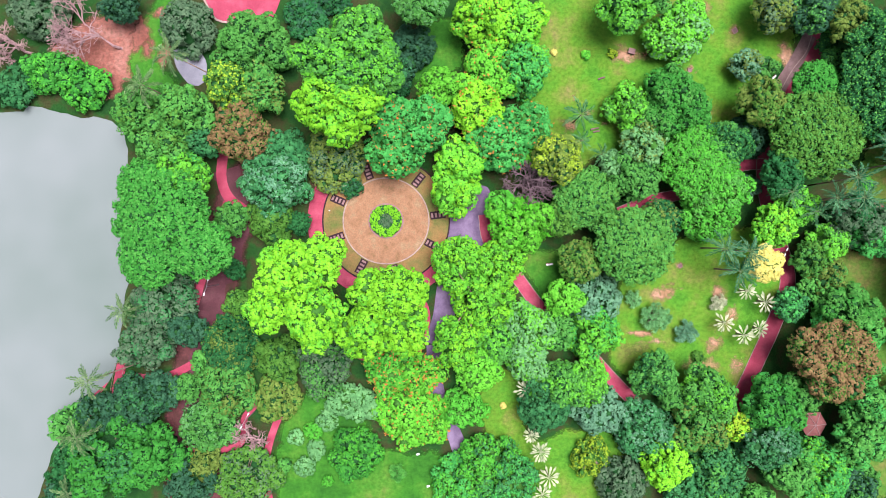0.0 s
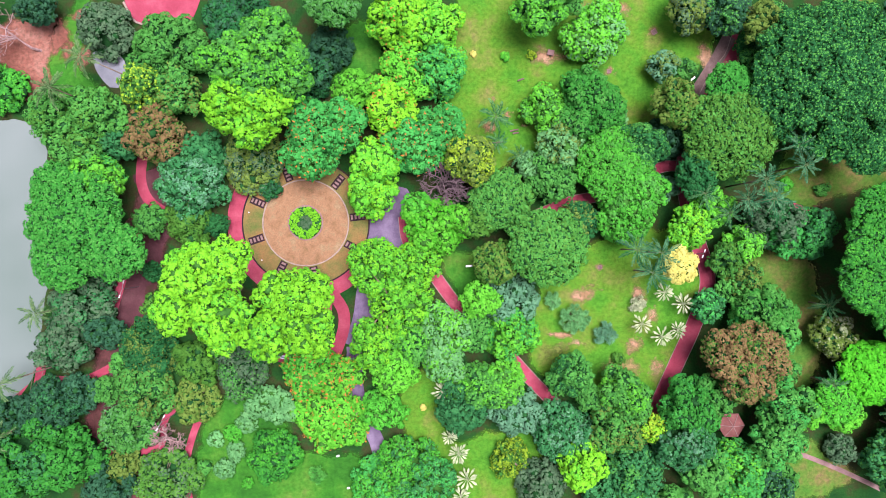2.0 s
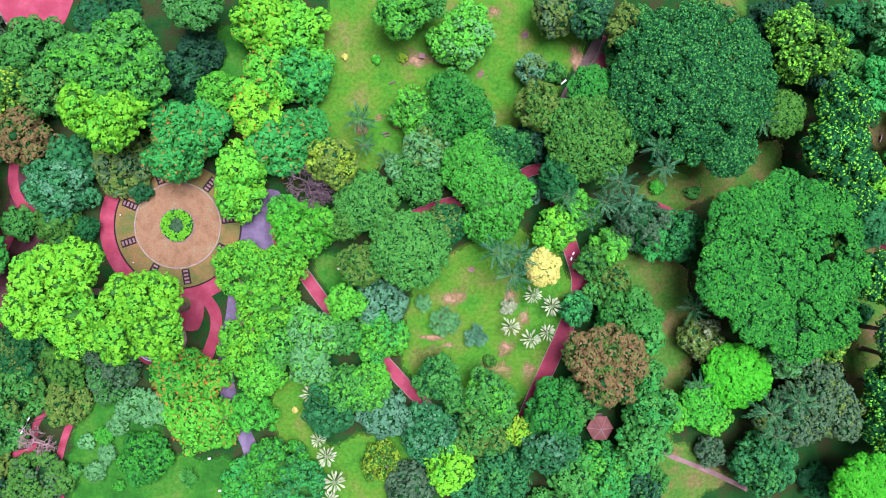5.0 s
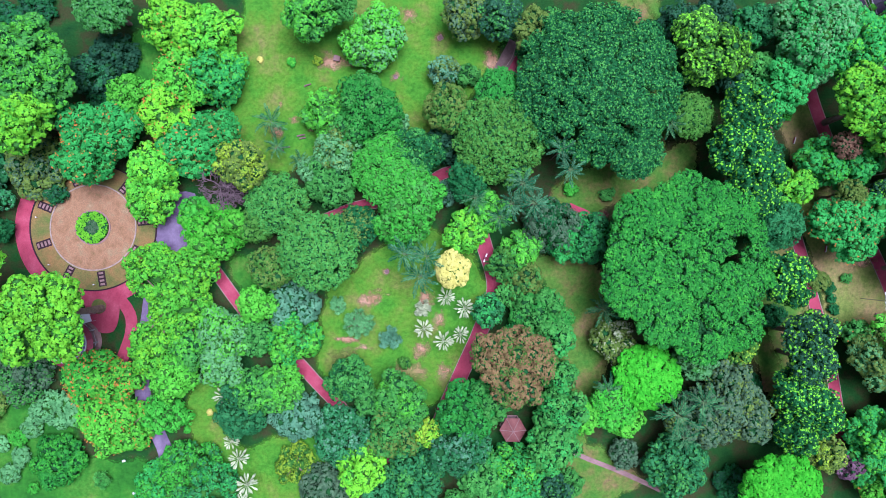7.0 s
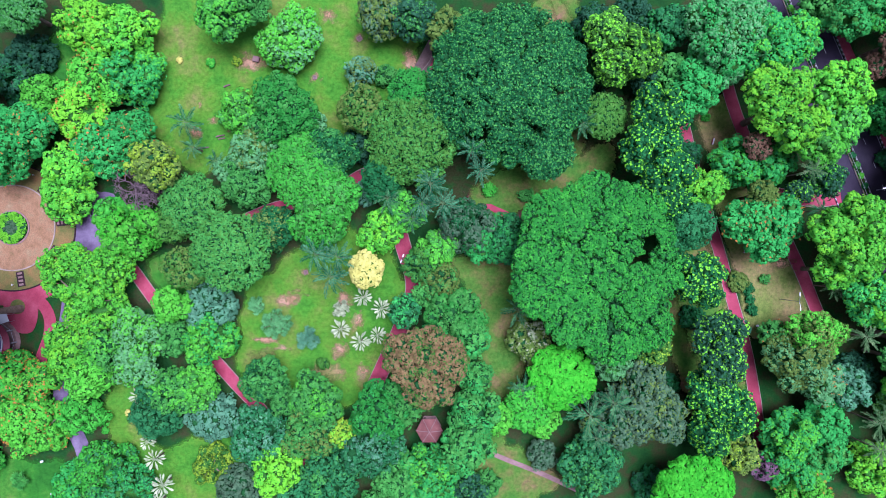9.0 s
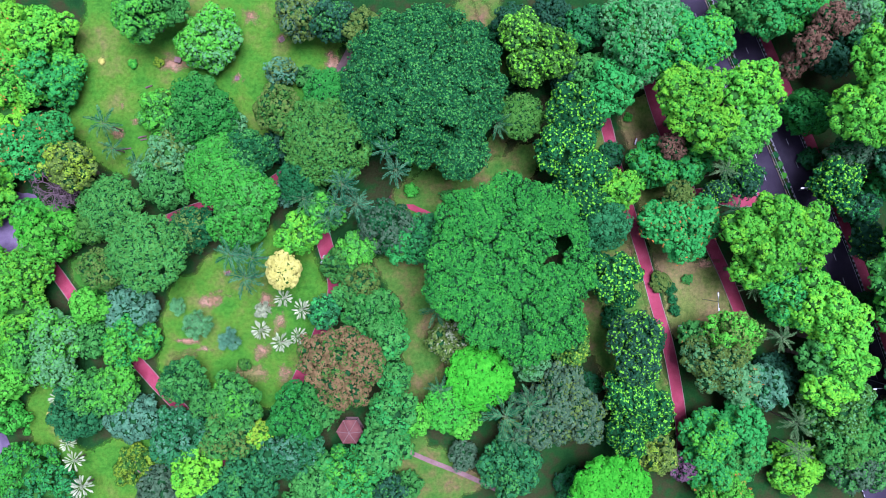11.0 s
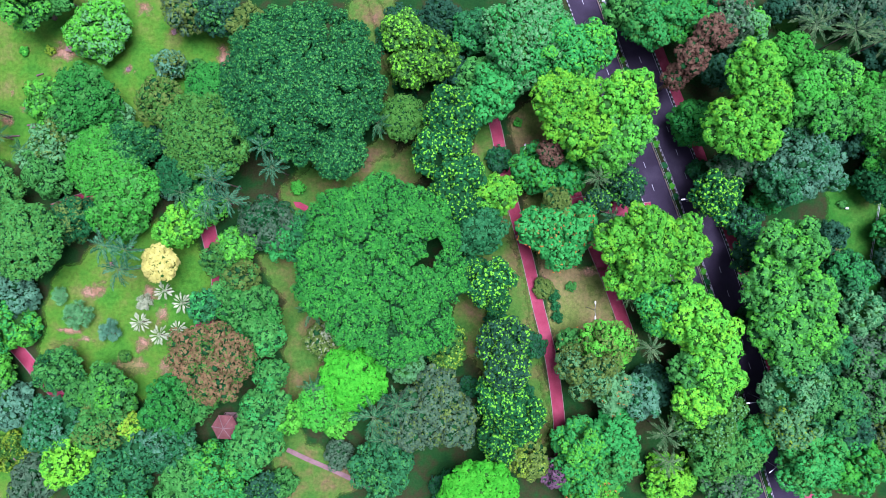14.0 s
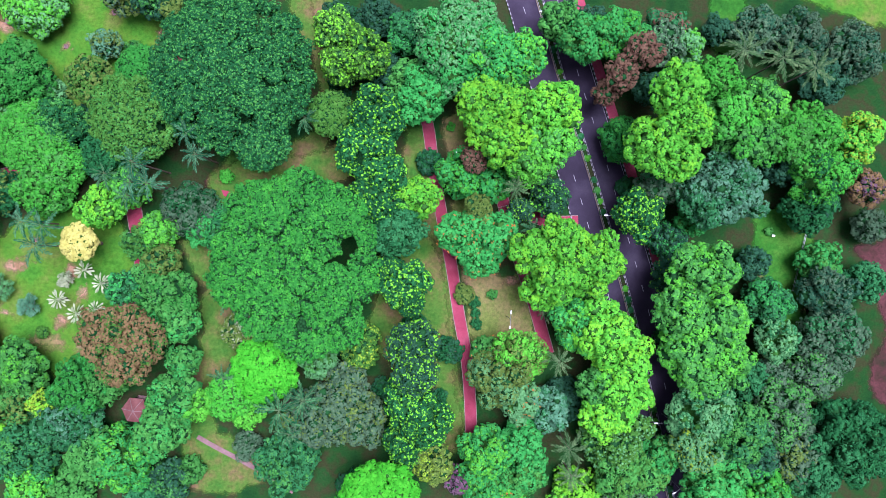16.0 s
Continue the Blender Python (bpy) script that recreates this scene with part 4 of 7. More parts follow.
# ---- road ----
ROAD = [(188.4, 89.2), (196.7, 70.8), (203.1, 54.7), (210.8, 37.1), (215.9, 25.4), (220.8, 13.3), (225.8, 1.3), (230.3, -10.7), (234.3, -22.8), (238.2, -34.1), (242.4, -47.6), (248.0, -63.8), (254.0, -82.1)]
road = ribbon("road", ROAD, 7.4, 0.03, ASPHALT)
tagged(road, "dark two-lane asphalt carriageway", "road", kind="structure")
road_2 = ribbon("road", ROAD, 7.0, 0.03, ASPHALT, offset=-8.9)
tagged(road_2, "dark asphalt carriageway beyond the median", "road", kind="structure")
median = ribbon("median", ROAD, 1.3, 0.22, SOIL, offset=-4.55)
tagged(median, "planted median strip between low kerbs", "median", kind="structure")
ribbon("kerb", ROAD, 0.22, 0.26, KERB, offset=-3.82, parent=median)
ribbon("kerb", ROAD, 0.22, 0.26, KERB, offset=-5.30, parent=median)
walk_side = ribbon("pavement", ROAD, 2.4, 0.17, RED_PAVING, offset=5.35)
tagged(walk_side, "red-paved footway beside the road", "pavement", kind="structure")


# ---- trees, palms and shrubs ----
tree(-84.0, 40.3, 8.0, 9.6, "rain", "lumpy", "deep green tree with a lumpy vivid-green-tipped crown beside the lake", tips='vivid', tip_share=0.4, lobes=((-5.3, 1.2, 7.5, 5.6), (0.0, 1.7, 8.0, 5.0), (4.8, -2.3, 7.0, 5.9)))
tree(-97.7, 38.0, 7.0, 5.3, "teal", "lumpy", "blue-green tree with a dense lumpy crown beside the lake")
tree(-91.1, 57.0, 9.0, 7.7, "slate", "tuft", "grey-green tree with tufted leaf sprays beside the lake")
tree(-69.0, 57.2, 10.0, 4.4, "dark", "tuft", "dark green tree with tufted leaf sprays beside the lake")
tree(-53.5, 53.0, 9.0, 7.2, "slate", "tuft", "grey-green tree with tufted leaf sprays beside the lake")
tree(-36.8, 47.9, 12.0, 9.1, "mid", "tuft", "mid-green tree with tufted leaf sprays in the park")
tree(-41.4, 37.1, 15.0, 5.6, "moss", "tuft", "mossy green tree with a tufted golden-tipped crown in the park", tips='gold', tip_share=0.55)
tree(-34.1, 37.1, 13.0, 6.2, "mid", "tuft", "mid-green tree with a tufted olive-green-tipped crown in the park", tips='olive')
tree(-48.4, 25.0, 12.0, 5.4, "teal", "tuft", "blue-green tree with tufted leaf sprays beside the lake")
tree(-38.3, 26.0, 15.0, 7.5, "rust", "billow", "rust-brown tree with a billowing mossy-green-tipped crown in the park", tips='moss', tip_share=0.15)
tree(-53.0, 15.5, 15.0, 7.0, "fresh", "open", "fresh light green tree with a gappy emerald-green-tipped crown beside the lake", tips='emerald')
tree(-28.4, 21.2, 11.0, 6.2, "teal", "lumpy", "blue-green tree with a dense lumpy crown beside the round plaza")
tree(-30.8, 14.3, 13.0, 8.5, "teal", "tuft", "blue-green tree with a tufted grey-blue-tipped crown beside the round plaza", tips='bluegrey', tip_share=0.2)
tree(-16.6, 20.4, 9.0, 8.7, "olive", "tuft", "olive-green tree with a tufted grey-green-tipped crown beside the round plaza", tips='slate')
tree(-32.3, 4.9, 8.0, 6.2, "moss", "tuft", "mossy green tree with tufted leaf sprays beside the round plaza")
tree(-40.6, -16.0, 6.0, 3.6, "moss", "tuft", "low mossy green tree beside the earth track")
tree(-42.0, -7.5, 5.0, 2.8, "forest", "tuft", "low deep green tree beside the earth track")
tree(-25.2, 4.3, 6.5, 2.9, "forest", "tuft", "small deep green tree beside the ring path")
tree(-42.0, 5.5, 8.0, 4.2, "mid", "tuft", "mid-green tree with tufted leaf sprays in the park")
tree(-58.2, -14.7, 11.0, 8.6, "slate", "tuft", "grey-green tree with a tufted blue-green-tipped crown beside the lake", tips='teal', tip_share=0.3)
tree(-63.0, -25.5, 11.0, 7.4, "slate", "tuft", "grey-green tree with a tufted blue-green-tipped crown beside the lake", tips='teal', tip_share=0.3)
tree(-52.7, -22.3, 9.0, 4.7, "dark", "tuft", "dark green tree with tufted leaf sprays beside the lake")
tree(-42.4, -26.5, 10.0, 7.6, "forest", "tuft", "deep green tree with a tufted olive-green-tipped crown in the park", tips='olive', tip_share=0.25)
tree(-43.4, -37.1, 9.0, 7.7, "mid", "tuft", "mid-green tree with a tufted olive-green-tipped crown in the park", tips='olive', tip_share=0.3)
tree(-48.2, -46.8, 7.0, 7.3, "mid", "tuft", "mid-green tree with a tufted pale-sage-green-tipped crown beside the lake", tips='sage', tip_share=0.3)
tree(-30.2, -30.1, 8.0, 5.9, "moss", "tuft", "mossy green tree with tufted leaf sprays in the park")
tree(-30.7, -39.5, 7.0, 6.2, "olive", "tuft", "olive-green tree with a tufted mossy-green-tipped crown in the park", tips='moss')
tree(-38.0, -59.2, 8.0, 7.9, "moss", "tuft", "mossy green tree with a tufted grey-green-tipped crown in the park", tips='slate')
tree(-48.9, -56.5, 6.0, 4.3, "olive", "tuft", "olive-green tree with tufted leaf sprays beside the lake")
tree(-53.7, -37.5, 6.0, 3.7, "mid", "tuft", "mid-green tree with tufted leaf sprays beside the lake")
tree(-48.8, -30.4, 6.0, 3.7, "mid", "tuft", "mid-green tree with tufted leaf sprays beside the lake")
tree(-60.5, -38.4, 9.0, 5.5, "dark", "tuft", "dark green tree with tufted leaf sprays beside the lake")
tree(-65.1, -40.0, 12.0, 6.8, "dark", "tuft", "dark green tree with a tufted blue-green-tipped crown beside the lake", tips='teal', tip_share=0.35)
tree(-74.7, -43.6, 11.0, 5.8, "dark", "tuft", "dark green tree with tufted leaf sprays beside the lake")
tree(-70.5, -53.3, 17.0, 10.4, "rain", "lumpy", "deep green tree with a lumpy blue-green-tipped crown beside the lake", tips='teal', tip_share=0.2)
tree(-60.7, -53.2, 14.0, 8.1, "rain", "lumpy", "deep green tree with a dense lumpy crown beside the lake")
tree(-52.2, -60.8, 9.0, 6.4, "dark", "tuft", "dark green tree with tufted leaf sprays beside the lake")
tree(-79.5, -46.1, 12.0, 5.4, "mid", "tuft", "mid-green tree with tufted leaf sprays beside the lake")
palm(-57.1, 34.5, 20.0, 5.1, "coconut", "coconut palm with arching green fronds", bend=(-3.0, 1.0))
palm(-54.1, 43.5, 13.0, 5.1, "coconut", "coconut palm with arching green fronds", bend=(-8.0, 3.0))
palm(-72.3, -33.4, 14.0, 4.8, "coconut", "coconut palm with arching green fronds", bend=(-6.0, -2.0))
palm(-74.3, -46.4, 15.0, 5.0, "coconut", "coconut palm with arching green fronds", bend=(-3.0, -1.0))
palm(-65.3, -17.1, 12.0, 4.3, "coconut", "coconut palm with arching green fronds")
palm(-78.0, -60.8, 12.0, 4.6, "coconut", "coconut palm with arching green fronds")
tree(2.6, 48.0, 8.0, 5.8, "dark", "tuft", "dark green tree with tufted leaf sprays in the park")
tree(5.1, 57.3, 17.0, 6.8, "mid", "mound", "mid-green tree with a mounded sage-tipped crown in the park", tips='sage')
tree(9.2, 37.1, 14.0, 5.1, "fresh", "tuft", "fresh light green tree with tufted leaf sprays in the park")
tree(19.6, 54.1, 16.0, 7.3, "lime", "lumpy", "lime-green tree dotted with orange flowers in the park", tips='fresh', tip_share=0.3, flowers='orange', bloom=0.06)
tree(26.6, 51.4, 15.0, 8.8, "fresh", "lumpy", "fresh light green tree with a lumpy lime-green-tipped crown in the park", tips='lime', tip_share=0.3)
tree(28.8, 43.2, 13.0, 7.9, "emerald", "lumpy", "emerald-green tree with a lumpy fresh-light-green-tipped crown in the park", tips='fresh')
tree(20.6, 40.8, 14.0, 7.4, "fresh", "tuft", "fresh light green tree dotted with orange flowers in the park", flowers='orange')
tree(18.6, 32.4, 15.0, 7.0, "lime", "tuft", "lime-green tree dotted with orange flowers in the park", flowers='orange')
tree(24.7, 24.5, 15.0, 7.8, "emerald", "tuft", "emerald-green tree dotted with orange flowers in the park", flowers='orange')
tree(30.6, 27.8, 15.0, 6.4, "emerald", "tuft", "emerald-green tree dotted with orange flowers in the park", flowers='orange')
tree(34.3, 21.4, 12.0, 4.1, "fresh", "tuft", "fresh light green tree with tufted leaf sprays in the park")
tree(37.7, 19.7, 18.0, 5.8, "olive", "tuft", "olive-green tree with a tufted golden-green-tipped crown in the park", tips='gold', tip_share=0.45)
tree(14.3, 19.2, 13.0, 6.2, "fresh", "lumpy", "fresh light green tree with a lumpy lime-green-tipped crown", tips='lime', tip_share=0.3)
tree(14.1, 12.6, 12.0, 6.5, "fresh", "lumpy", "fresh light green tree with a lumpy lime-green-tipped crown", tips='lime', tip_share=0.4)
tree(29.4, 4.6, 14.0, 7.8, "fresh", "lumpy", "bright green tree with a lumpy light-green-tipped crown in the park", tips='neon', tip_share=0.5)
tree(25.1, 8.6, 11.0, 4.1, "vivid", "lumpy", "vivid green tree with a dense lumpy crown beside the round plaza")
tree(24.0, -24.8, 12.0, 5.7, "mid", "tuft", "mid-green tree with a tufted fresh-light-green-tipped crown in the park", tips='fresh')
tree(19.9, -31.7, 12.0, 5.7, "fresh", "tuft", "fresh light green tree with tufted leaf sprays in the park")
tree(32.0, -21.3, 13.0, 6.5, "sage", "tuft", "pale sage-green tree with a tufted fresh-light-green-tipped crown in the park", tips='fresh', tip_share=0.5)
tree(31.5, -28.9, 12.0, 5.4, "sage", "tuft", "pale sage-green tree with a tufted fresh-light-green-tipped crown in the park", tips='fresh')
tree(47.6, -14.0, 10.0, 6.9, "bluegrey", "tuft", "grey-blue tree with tufted leaf sprays in the park")
tree(40.1, -13.8, 12.0, 4.6, "fresh", "tuft", "fresh light green tree with tufted leaf sprays in the park")
tree(48.2, -22.2, 11.0, 7.2, "fresh", "tuft", "fresh light green tree with a tufted emerald-green-tipped crown in the park", tips='emerald')
tree(38.7, -21.7, 9.0, 5.0, "mid", "tuft", "mid-green tree with tufted leaf sprays in the park")
tree(-18.9, -31.3, 9.0, 7.2, "slate", "tuft", "grey-green tree with a tufted mid-green-tipped crown in the park", tips='mid')
tree(-2.0, -31.4, 11.0, 6.6, "vivid", "tuft", "vivid green tree dotted with orange flowers in the park", flowers='orange', bloom=0.3)
tree(4.9, -32.7, 11.0, 5.8, "fresh", "tuft", "fresh green tree dotted with orange flowers in the park", flowers='orange', bloom=0.3)
tree(2.0, -43.2, 9.0, 8.4, "fresh", "tuft", "fresh light green tree dotted with orange flowers in the park", flowers='orange', bloom=0.1)
tree(7.6, -44.8, 8.0, 6.6, "fresh", "tuft", "fresh light green tree dotted with orange flowers in the park", flowers='orange', bloom=0.1)
tree(16.0, -41.6, 8.0, 5.3, "vivid", "tuft", "vivid green tree with tufted leaf sprays in the park")
tree(-11.7, -41.2, 4.5, 6.3, "sage", "tuft", "pale sage-green tree with tufted leaf sprays in the park", ry=4.0)
tree(-18.2, -45.7, 3.0, 2.9, "sage", "tuft", "pale sage-green tree with tufted leaf sprays in the park")
tree(-11.0, -53.7, 6.5, 6.8, "rain", "tuft", "deep green tree with a tufted vivid-green-tipped crown in the park", tips='vivid', tip_share=0.3)
rosette_clump(-0.4, -59.0, 2.4, 1.8, 16, "mid", "low loose clump of green rosettes on the shady lawn")
tree(21.4, -56.4, 9.0, 8.8, "vivid", "open", "vivid green tree with a gappy blue-green-tipped crown in the park", tips='teal')
tree(14.8, -60.9, 8.0, 7.3, "emerald", "tuft", "emerald-green tree with a tufted vivid-green-tipped crown in the park", tips='vivid')
tree(28.0, -60.4, 9.0, 7.2, "emerald", "open", "emerald-green tree with a gappy blue-green-tipped crown in the park", tips='teal')
tree(35.6, -40.6, 12.0, 6.6, "teal", "tuft", "blue-green tree with tufted leaf sprays in the park")
tree(36.2, -36.4, 8.0, 4.2, "fresh", "tuft", "fresh light green tree with tufted leaf sprays in the park")
tree(46.3, -34.1, 12.0, 5.7, "fresh", "tuft", "fresh light green tree with a tufted mid-green-tipped crown in the park", tips='mid')
tree(41.1, -35.3, 12.0, 6.3, "mid", "tuft", "mid-green tree with a tufted fresh-light-green-tipped crown in the park", tips='fresh')
tree(49.6, -41.9, 10.0, 6.4, "bluegrey", "tuft", "grey-blue tree with tufted leaf sprays in the park")
tree(62.8, -32.2, 12.0, 5.8, "mid", "tuft", "mid-green tree with a tufted deep-green-tipped crown round the palm lawn", tips='forest', tip_share=0.4)
tree(61.3, -46.6, 11.0, 7.7, "teal", "tuft", "blue-green tree with a tufted grey-blue-tipped crown round the palm lawn", tips='bluegrey', tip_share=0.4)
tree(48.7, -54.3, 5.0, 5.2, "gold", "open", "golden green tree with a gappy mossy-green-tipped crown in the park", tips='moss', tip_share=0.5)
tree(65.8, -54.3, 12.0, 6.3, "lime", "tuft", "lime-green tree with a tufted fresh-light-green-tipped crown round the palm lawn", tips='fresh', tip_share=0.4)
tree(56.1, -60.3, 9.0, 6.4, "slate", "tuft", "grey-green tree with tufted leaf sprays round the palm lawn")
tree(75.6, -36.9, 14.0, 6.7, "mid", "tuft", "mid-green tree with a tufted light-green-tipped crown round the palm lawn", tips='fresh')
tree(82.4, -44.6, 11.0, 3.4, "gold", "open", "slender golden green tree between darker crowns", tips='lime')
tree(74.5, -45.2, 13.0, 7.1, "mid", "tuft", "mid-green tree with a tufted olive-green-tipped crown round the palm lawn", tips='olive', tip_share=0.4)
tree(67.5, -37.6, 9.0, 3.6, "mid", "tuft", "mid-green tree with tufted leaf sprays round the palm lawn")
tree(79.0, -55.8, 12.0, 7.7, "teal", "tuft", "blue-green tree with a tufted mid-green-tipped crown round the palm lawn", tips='mid')
tree(70.6, -60.7, 9.0, 5.0, "teal", "tuft", "blue-green tree with tufted leaf sprays round the palm lawn")
shrub(-26.3, -50.4, 2.01, "sage", "small pale sage-green shrub on the grass")
shrub(-21.9, -48.8, 2.30, "vivid", "small vivid green shrub on the grass")
shrub(-21.2, -53.1, 2.44, "sage", "small pale sage-green shrub on the grass")
shrub(-24.0, -57.8, 2.59, "sage", "small pale sage-green shrub on the grass")
shrub(-29.5, -57.6, 2.01, "mid", "small mid-green shrub on the grass")
shrub(-18.3, -61.5, 1.44, "vivid", "small vivid green shrub on the grass")
shrub(46.7, 47.8, 1.01, "fresh", "small fresh light green shrub on the grass")
shrub(53.3, 48.2, 1.15, "gold", "small golden green shrub on the grass")
shrub(38.6, 48.3, 0.55, "yellow", "small pale yellow shrub on the grass")
shrub(46.8, 47.6, 1.01, "vivid", "small vivid green shrub on the grass")
tree(53.9, 56.6, 18.0, 6.8, "mid", "tuft", "mid-green tree with a tufted fresh-light-green-tipped crown on the upper lawn", tips='fresh', tip_share=0.4)
tree(59.4, 59.6, 15.0, 5.3, "mid", "tuft", "mid-green tree with tufted leaf sprays on the upper lawn")
tree(56.8, 33.1, 11.0, 6.3, "fresh", "lumpy", "fresh light green tree with a lumpy mid-green-tipped crown", tips='mid', tip_share=0.4)
tree(73.8, 31.7, 7.0, 3.4, "sage", "tuft", "pale sage-green tree with tufted leaf sprays on the upper lawn")
tree(59.5, 24.2, 13.0, 5.7, "sage", "tuft", "pale sage-green tree with a tufted olive-green-tipped crown on the upper lawn", tips='olive')
tree(85.6, 44.5, 8.0, 3.9, "bluegrey", "tuft", "grey-blue tree with a tufted olive-green-tipped crown on the upper lawn", tips='olive')
tree(91.7, 44.2, 5.0, 3.1, "mid", "tuft", "mid-green tree with tufted leaf sprays on the upper lawn")
tree(86.3, 34.1, 16.0, 5.8, "olive", "tuft", "olive-green tree with a tufted mossy-green-tipped crown on the upper lawn", tips='moss', tip_share=0.5)
tree(90.9, 57.2, 13.0, 5.7, "olive", "tuft", "olive-green tree with a tufted grey-green-tipped crown on the upper lawn", tips='slate')
tree(99.0, 56.2, 14.0, 5.7, "dark", "tuft", "dark green tree with a tufted mid-green-tipped crown on the upper lawn", tips='mid')
tree(106.9, 53.1, 15.0, 4.8, "olive", "tuft", "olive-green tree with tufted leaf sprays in the park")
tree(121.8, 38.6, 24.0, 19.2, "forest", "mound", "huge dark green tree with one smooth domed crown", tips='mid', tip_share=0.5, lobes=((0.0, 0.0, 24.0, 19.2), (8.5, -15.8, 18.0, 6.4)))
tree(99.0, 37.1, 15.0, 6.2, "rain", "mound", "deep green tree with a billowing rounded crown on the upper lawn")
tree(99.0, 26.3, 18.0, 11.2, "moss", "mound", "broad mossy green tree with a billowing green-flecked crown", tips='mid', tip_share=0.4)
tree(91.8, 17.6, 15.0, 5.3, "forest", "billow", "deep green tree with a billowing rounded crown on the upper lawn")
tree(56.1, -0.6, 17.0, 9.6, "mid", "mound", "mid-green tree with a mounded mossy-green-tipped crown round the palm lawn", tips='moss', tip_share=0.6)
tree(44.0, -4.8, 13.0, 5.5, "moss", "billow", "mossy green tree with a billowing olive-green-tipped crown in the park", tips='olive', tip_share=0.4)
tree(45.3, 10.7, 12.0, 7.7, "mid", "mound", "mid-green tree with a mounded moss-tipped crown in the park", tips='moss', tip_share=0.5)
tree(39.0, 5.4, 10.0, 4.7, "moss", "billow", "mossy green tree with a billowing rounded crown in the park")
tree(63.7, 4.9, 10.0, 6.1, "forest", "billow", "deep green tree with a billowing olive-green-tipped crown in the park", tips='olive', tip_share=0.25)
tree(57.8, 15.9, 11.0, 6.3, "mid", "billow", "mid-green tree with a billowing rounded crown on the upper lawn")
tree(72.7, 19.3, 13.0, 9.3, "vivid", "mound", "vivid green tree with a mounded mid-green-tipped crown on the upper lawn", tips='mid', tip_share=0.4)
tree(78.9, 23.9, 13.0, 6.5, "forest", "billow", "deep green tree with a billowing mid-green-tipped crown on the upper lawn", tips='mid')
tree(80.3, 13.2, 12.0, 6.0, "vivid", "billow", "vivid green tree with a billowing mid-green-tipped crown in the park", tips='mid', tip_share=0.4)
tree(76.1, 7.6, 12.0, 7.4, "vivid", "billow", "vivid green tree with a billowing mid-green-tipped crown in the park", tips='mid', tip_share=0.3)
tree(52.4, 19.5, 8.0, 3.1, "sage", "tuft", "pale sage-green tree with tufted leaf sprays on the upper lawn")
tree(86.8, 14.3, 6.0, 3.4, "bluegrey", "tuft", "grey-blue tree with tufted leaf sprays in the park")
palm(43.8, 30.7, 9.0, 4.4, "dark", "dark green feather palm, in the park")
palm(50.0, 21.8, 5.0, 3.4, "dark", "dark green feather palm, on the upper lawn")
palm(44.6, 25.1, 6.0, 3.3, "dark", "dark green feather palm, in the park")
palm(113.1, 23.2, 16.0, 3.9, "date", "dark blue-green feather palm, in the park")
palm(115.3, 18.8, 15.0, 3.9, "date", "dark blue-green feather palm, in the park")
palm(103.5, 14.9, 20.0, 4.3, "date", "dark blue-green feather palm, in the park")
palm(106.4, 10.6, 18.0, 4.4, "date", "dark blue-green feather palm, in the park")
palm(101.5, 10.7, 16.0, 3.9, "date", "dark blue-green feather palm, in the park")
palm(93.2, 12.3, 12.0, 3.8, "dark", "dark green feather palm, in the park")
palm(99.2, 7.7, 12.0, 3.8, "dark", "dark green feather palm, in the park")
palm(130.0, 25.3, 12.0, 4.0, "dark", "dark green feather palm, in the park")
palm(139.0, 30.5, 13.0, 4.0, "dark", "dark green feather palm, in the park")
palm(76.6, -1.2, 14.0, 4.8, "date", "dark blue-green feather palm, round the palm lawn")
palm(81.9, -1.8, 15.0, 4.7, "date", "dark blue-green feather palm, round the palm lawn")
palm(80.2, -6.5, 14.0, 4.8, "date", "dark blue-green feather palm, round the palm lawn")
palm(86.6, -11.8, 4.0, 2.8, "fan", "silvery fan palm on the lawn")
palm(91.2, -14.6, 4.0, 3.0, "fan", "silvery fan palm on the lawn")
palm(81.0, -19.8, 4.0, 3.0, "fan", "silvery fan palm on the lawn")
palm(86.0, -22.9, 4.0, 3.0, "fan", "silvery fan palm on the lawn")
palm(90.2, -21.3, 3.5, 2.6, "fan", "silvery fan palm on the lawn")
palm(35.4, -52.2, 5.0, 3.1, "fan", "silvery fan palm on the lawn")
palm(37.5, -58.5, 5.0, 3.4, "fan", "silvery fan palm on the lawn")
palm(33.1, -48.3, 4.0, 2.5, "fan", "silvery fan palm on the lawn")
palm(36.1, -63.2, 4.0, 2.8, "fan", "silvery fan palm on the lawn")
palm(31.5, -36.7, 5.0, 3.4, "fan", "silvery fan palm on the lawn")
tree(88.0, -4.9, 13.0, 4.3, "yellow", "smooth", "small pale yellow tree among the palms")
tree(91.2, 4.3, 13.0, 5.4, "fresh", "tuft", "fresh light green tree with a tufted lime-green-tipped crown in the park", tips='lime', tip_share=0.4)
tree(97.4, 9.1, 12.0, 4.9, "fresh", "tuft", "fresh light green tree with a tufted mid-green-tipped crown in the park", tips='mid')
tree(94.7, 12.6, 11.0, 4.1, "mid", "tuft", "mid-green tree with tufted leaf sprays in the park")
tree(100.8, -3.8, 11.0, 4.4, "mid", "tuft", "mid-green tree with a tufted mossy-green-tipped crown round the palm lawn", tips='moss')
tree(105.0, 0.3, 11.0, 4.9, "fresh", "tuft", "fresh light green tree with a tufted mid-green-tipped crown in the park", tips='mid')
tree(105.9, -7.9, 10.0, 5.2, "olive", "tuft", "olive-green tree with a tufted mid-green-tipped crown in the park", tips='mid')
tree(102.6, -10.8, 8.0, 3.6, "mid", "tuft", "mid-green tree with tufted leaf sprays in the park")
tree(112.3, 5.8, 13.0, 6.8, "slate", "tuft", "grey-green tree with a tufted deep-green-tipped crown in the park", tips='forest', tip_share=0.5)
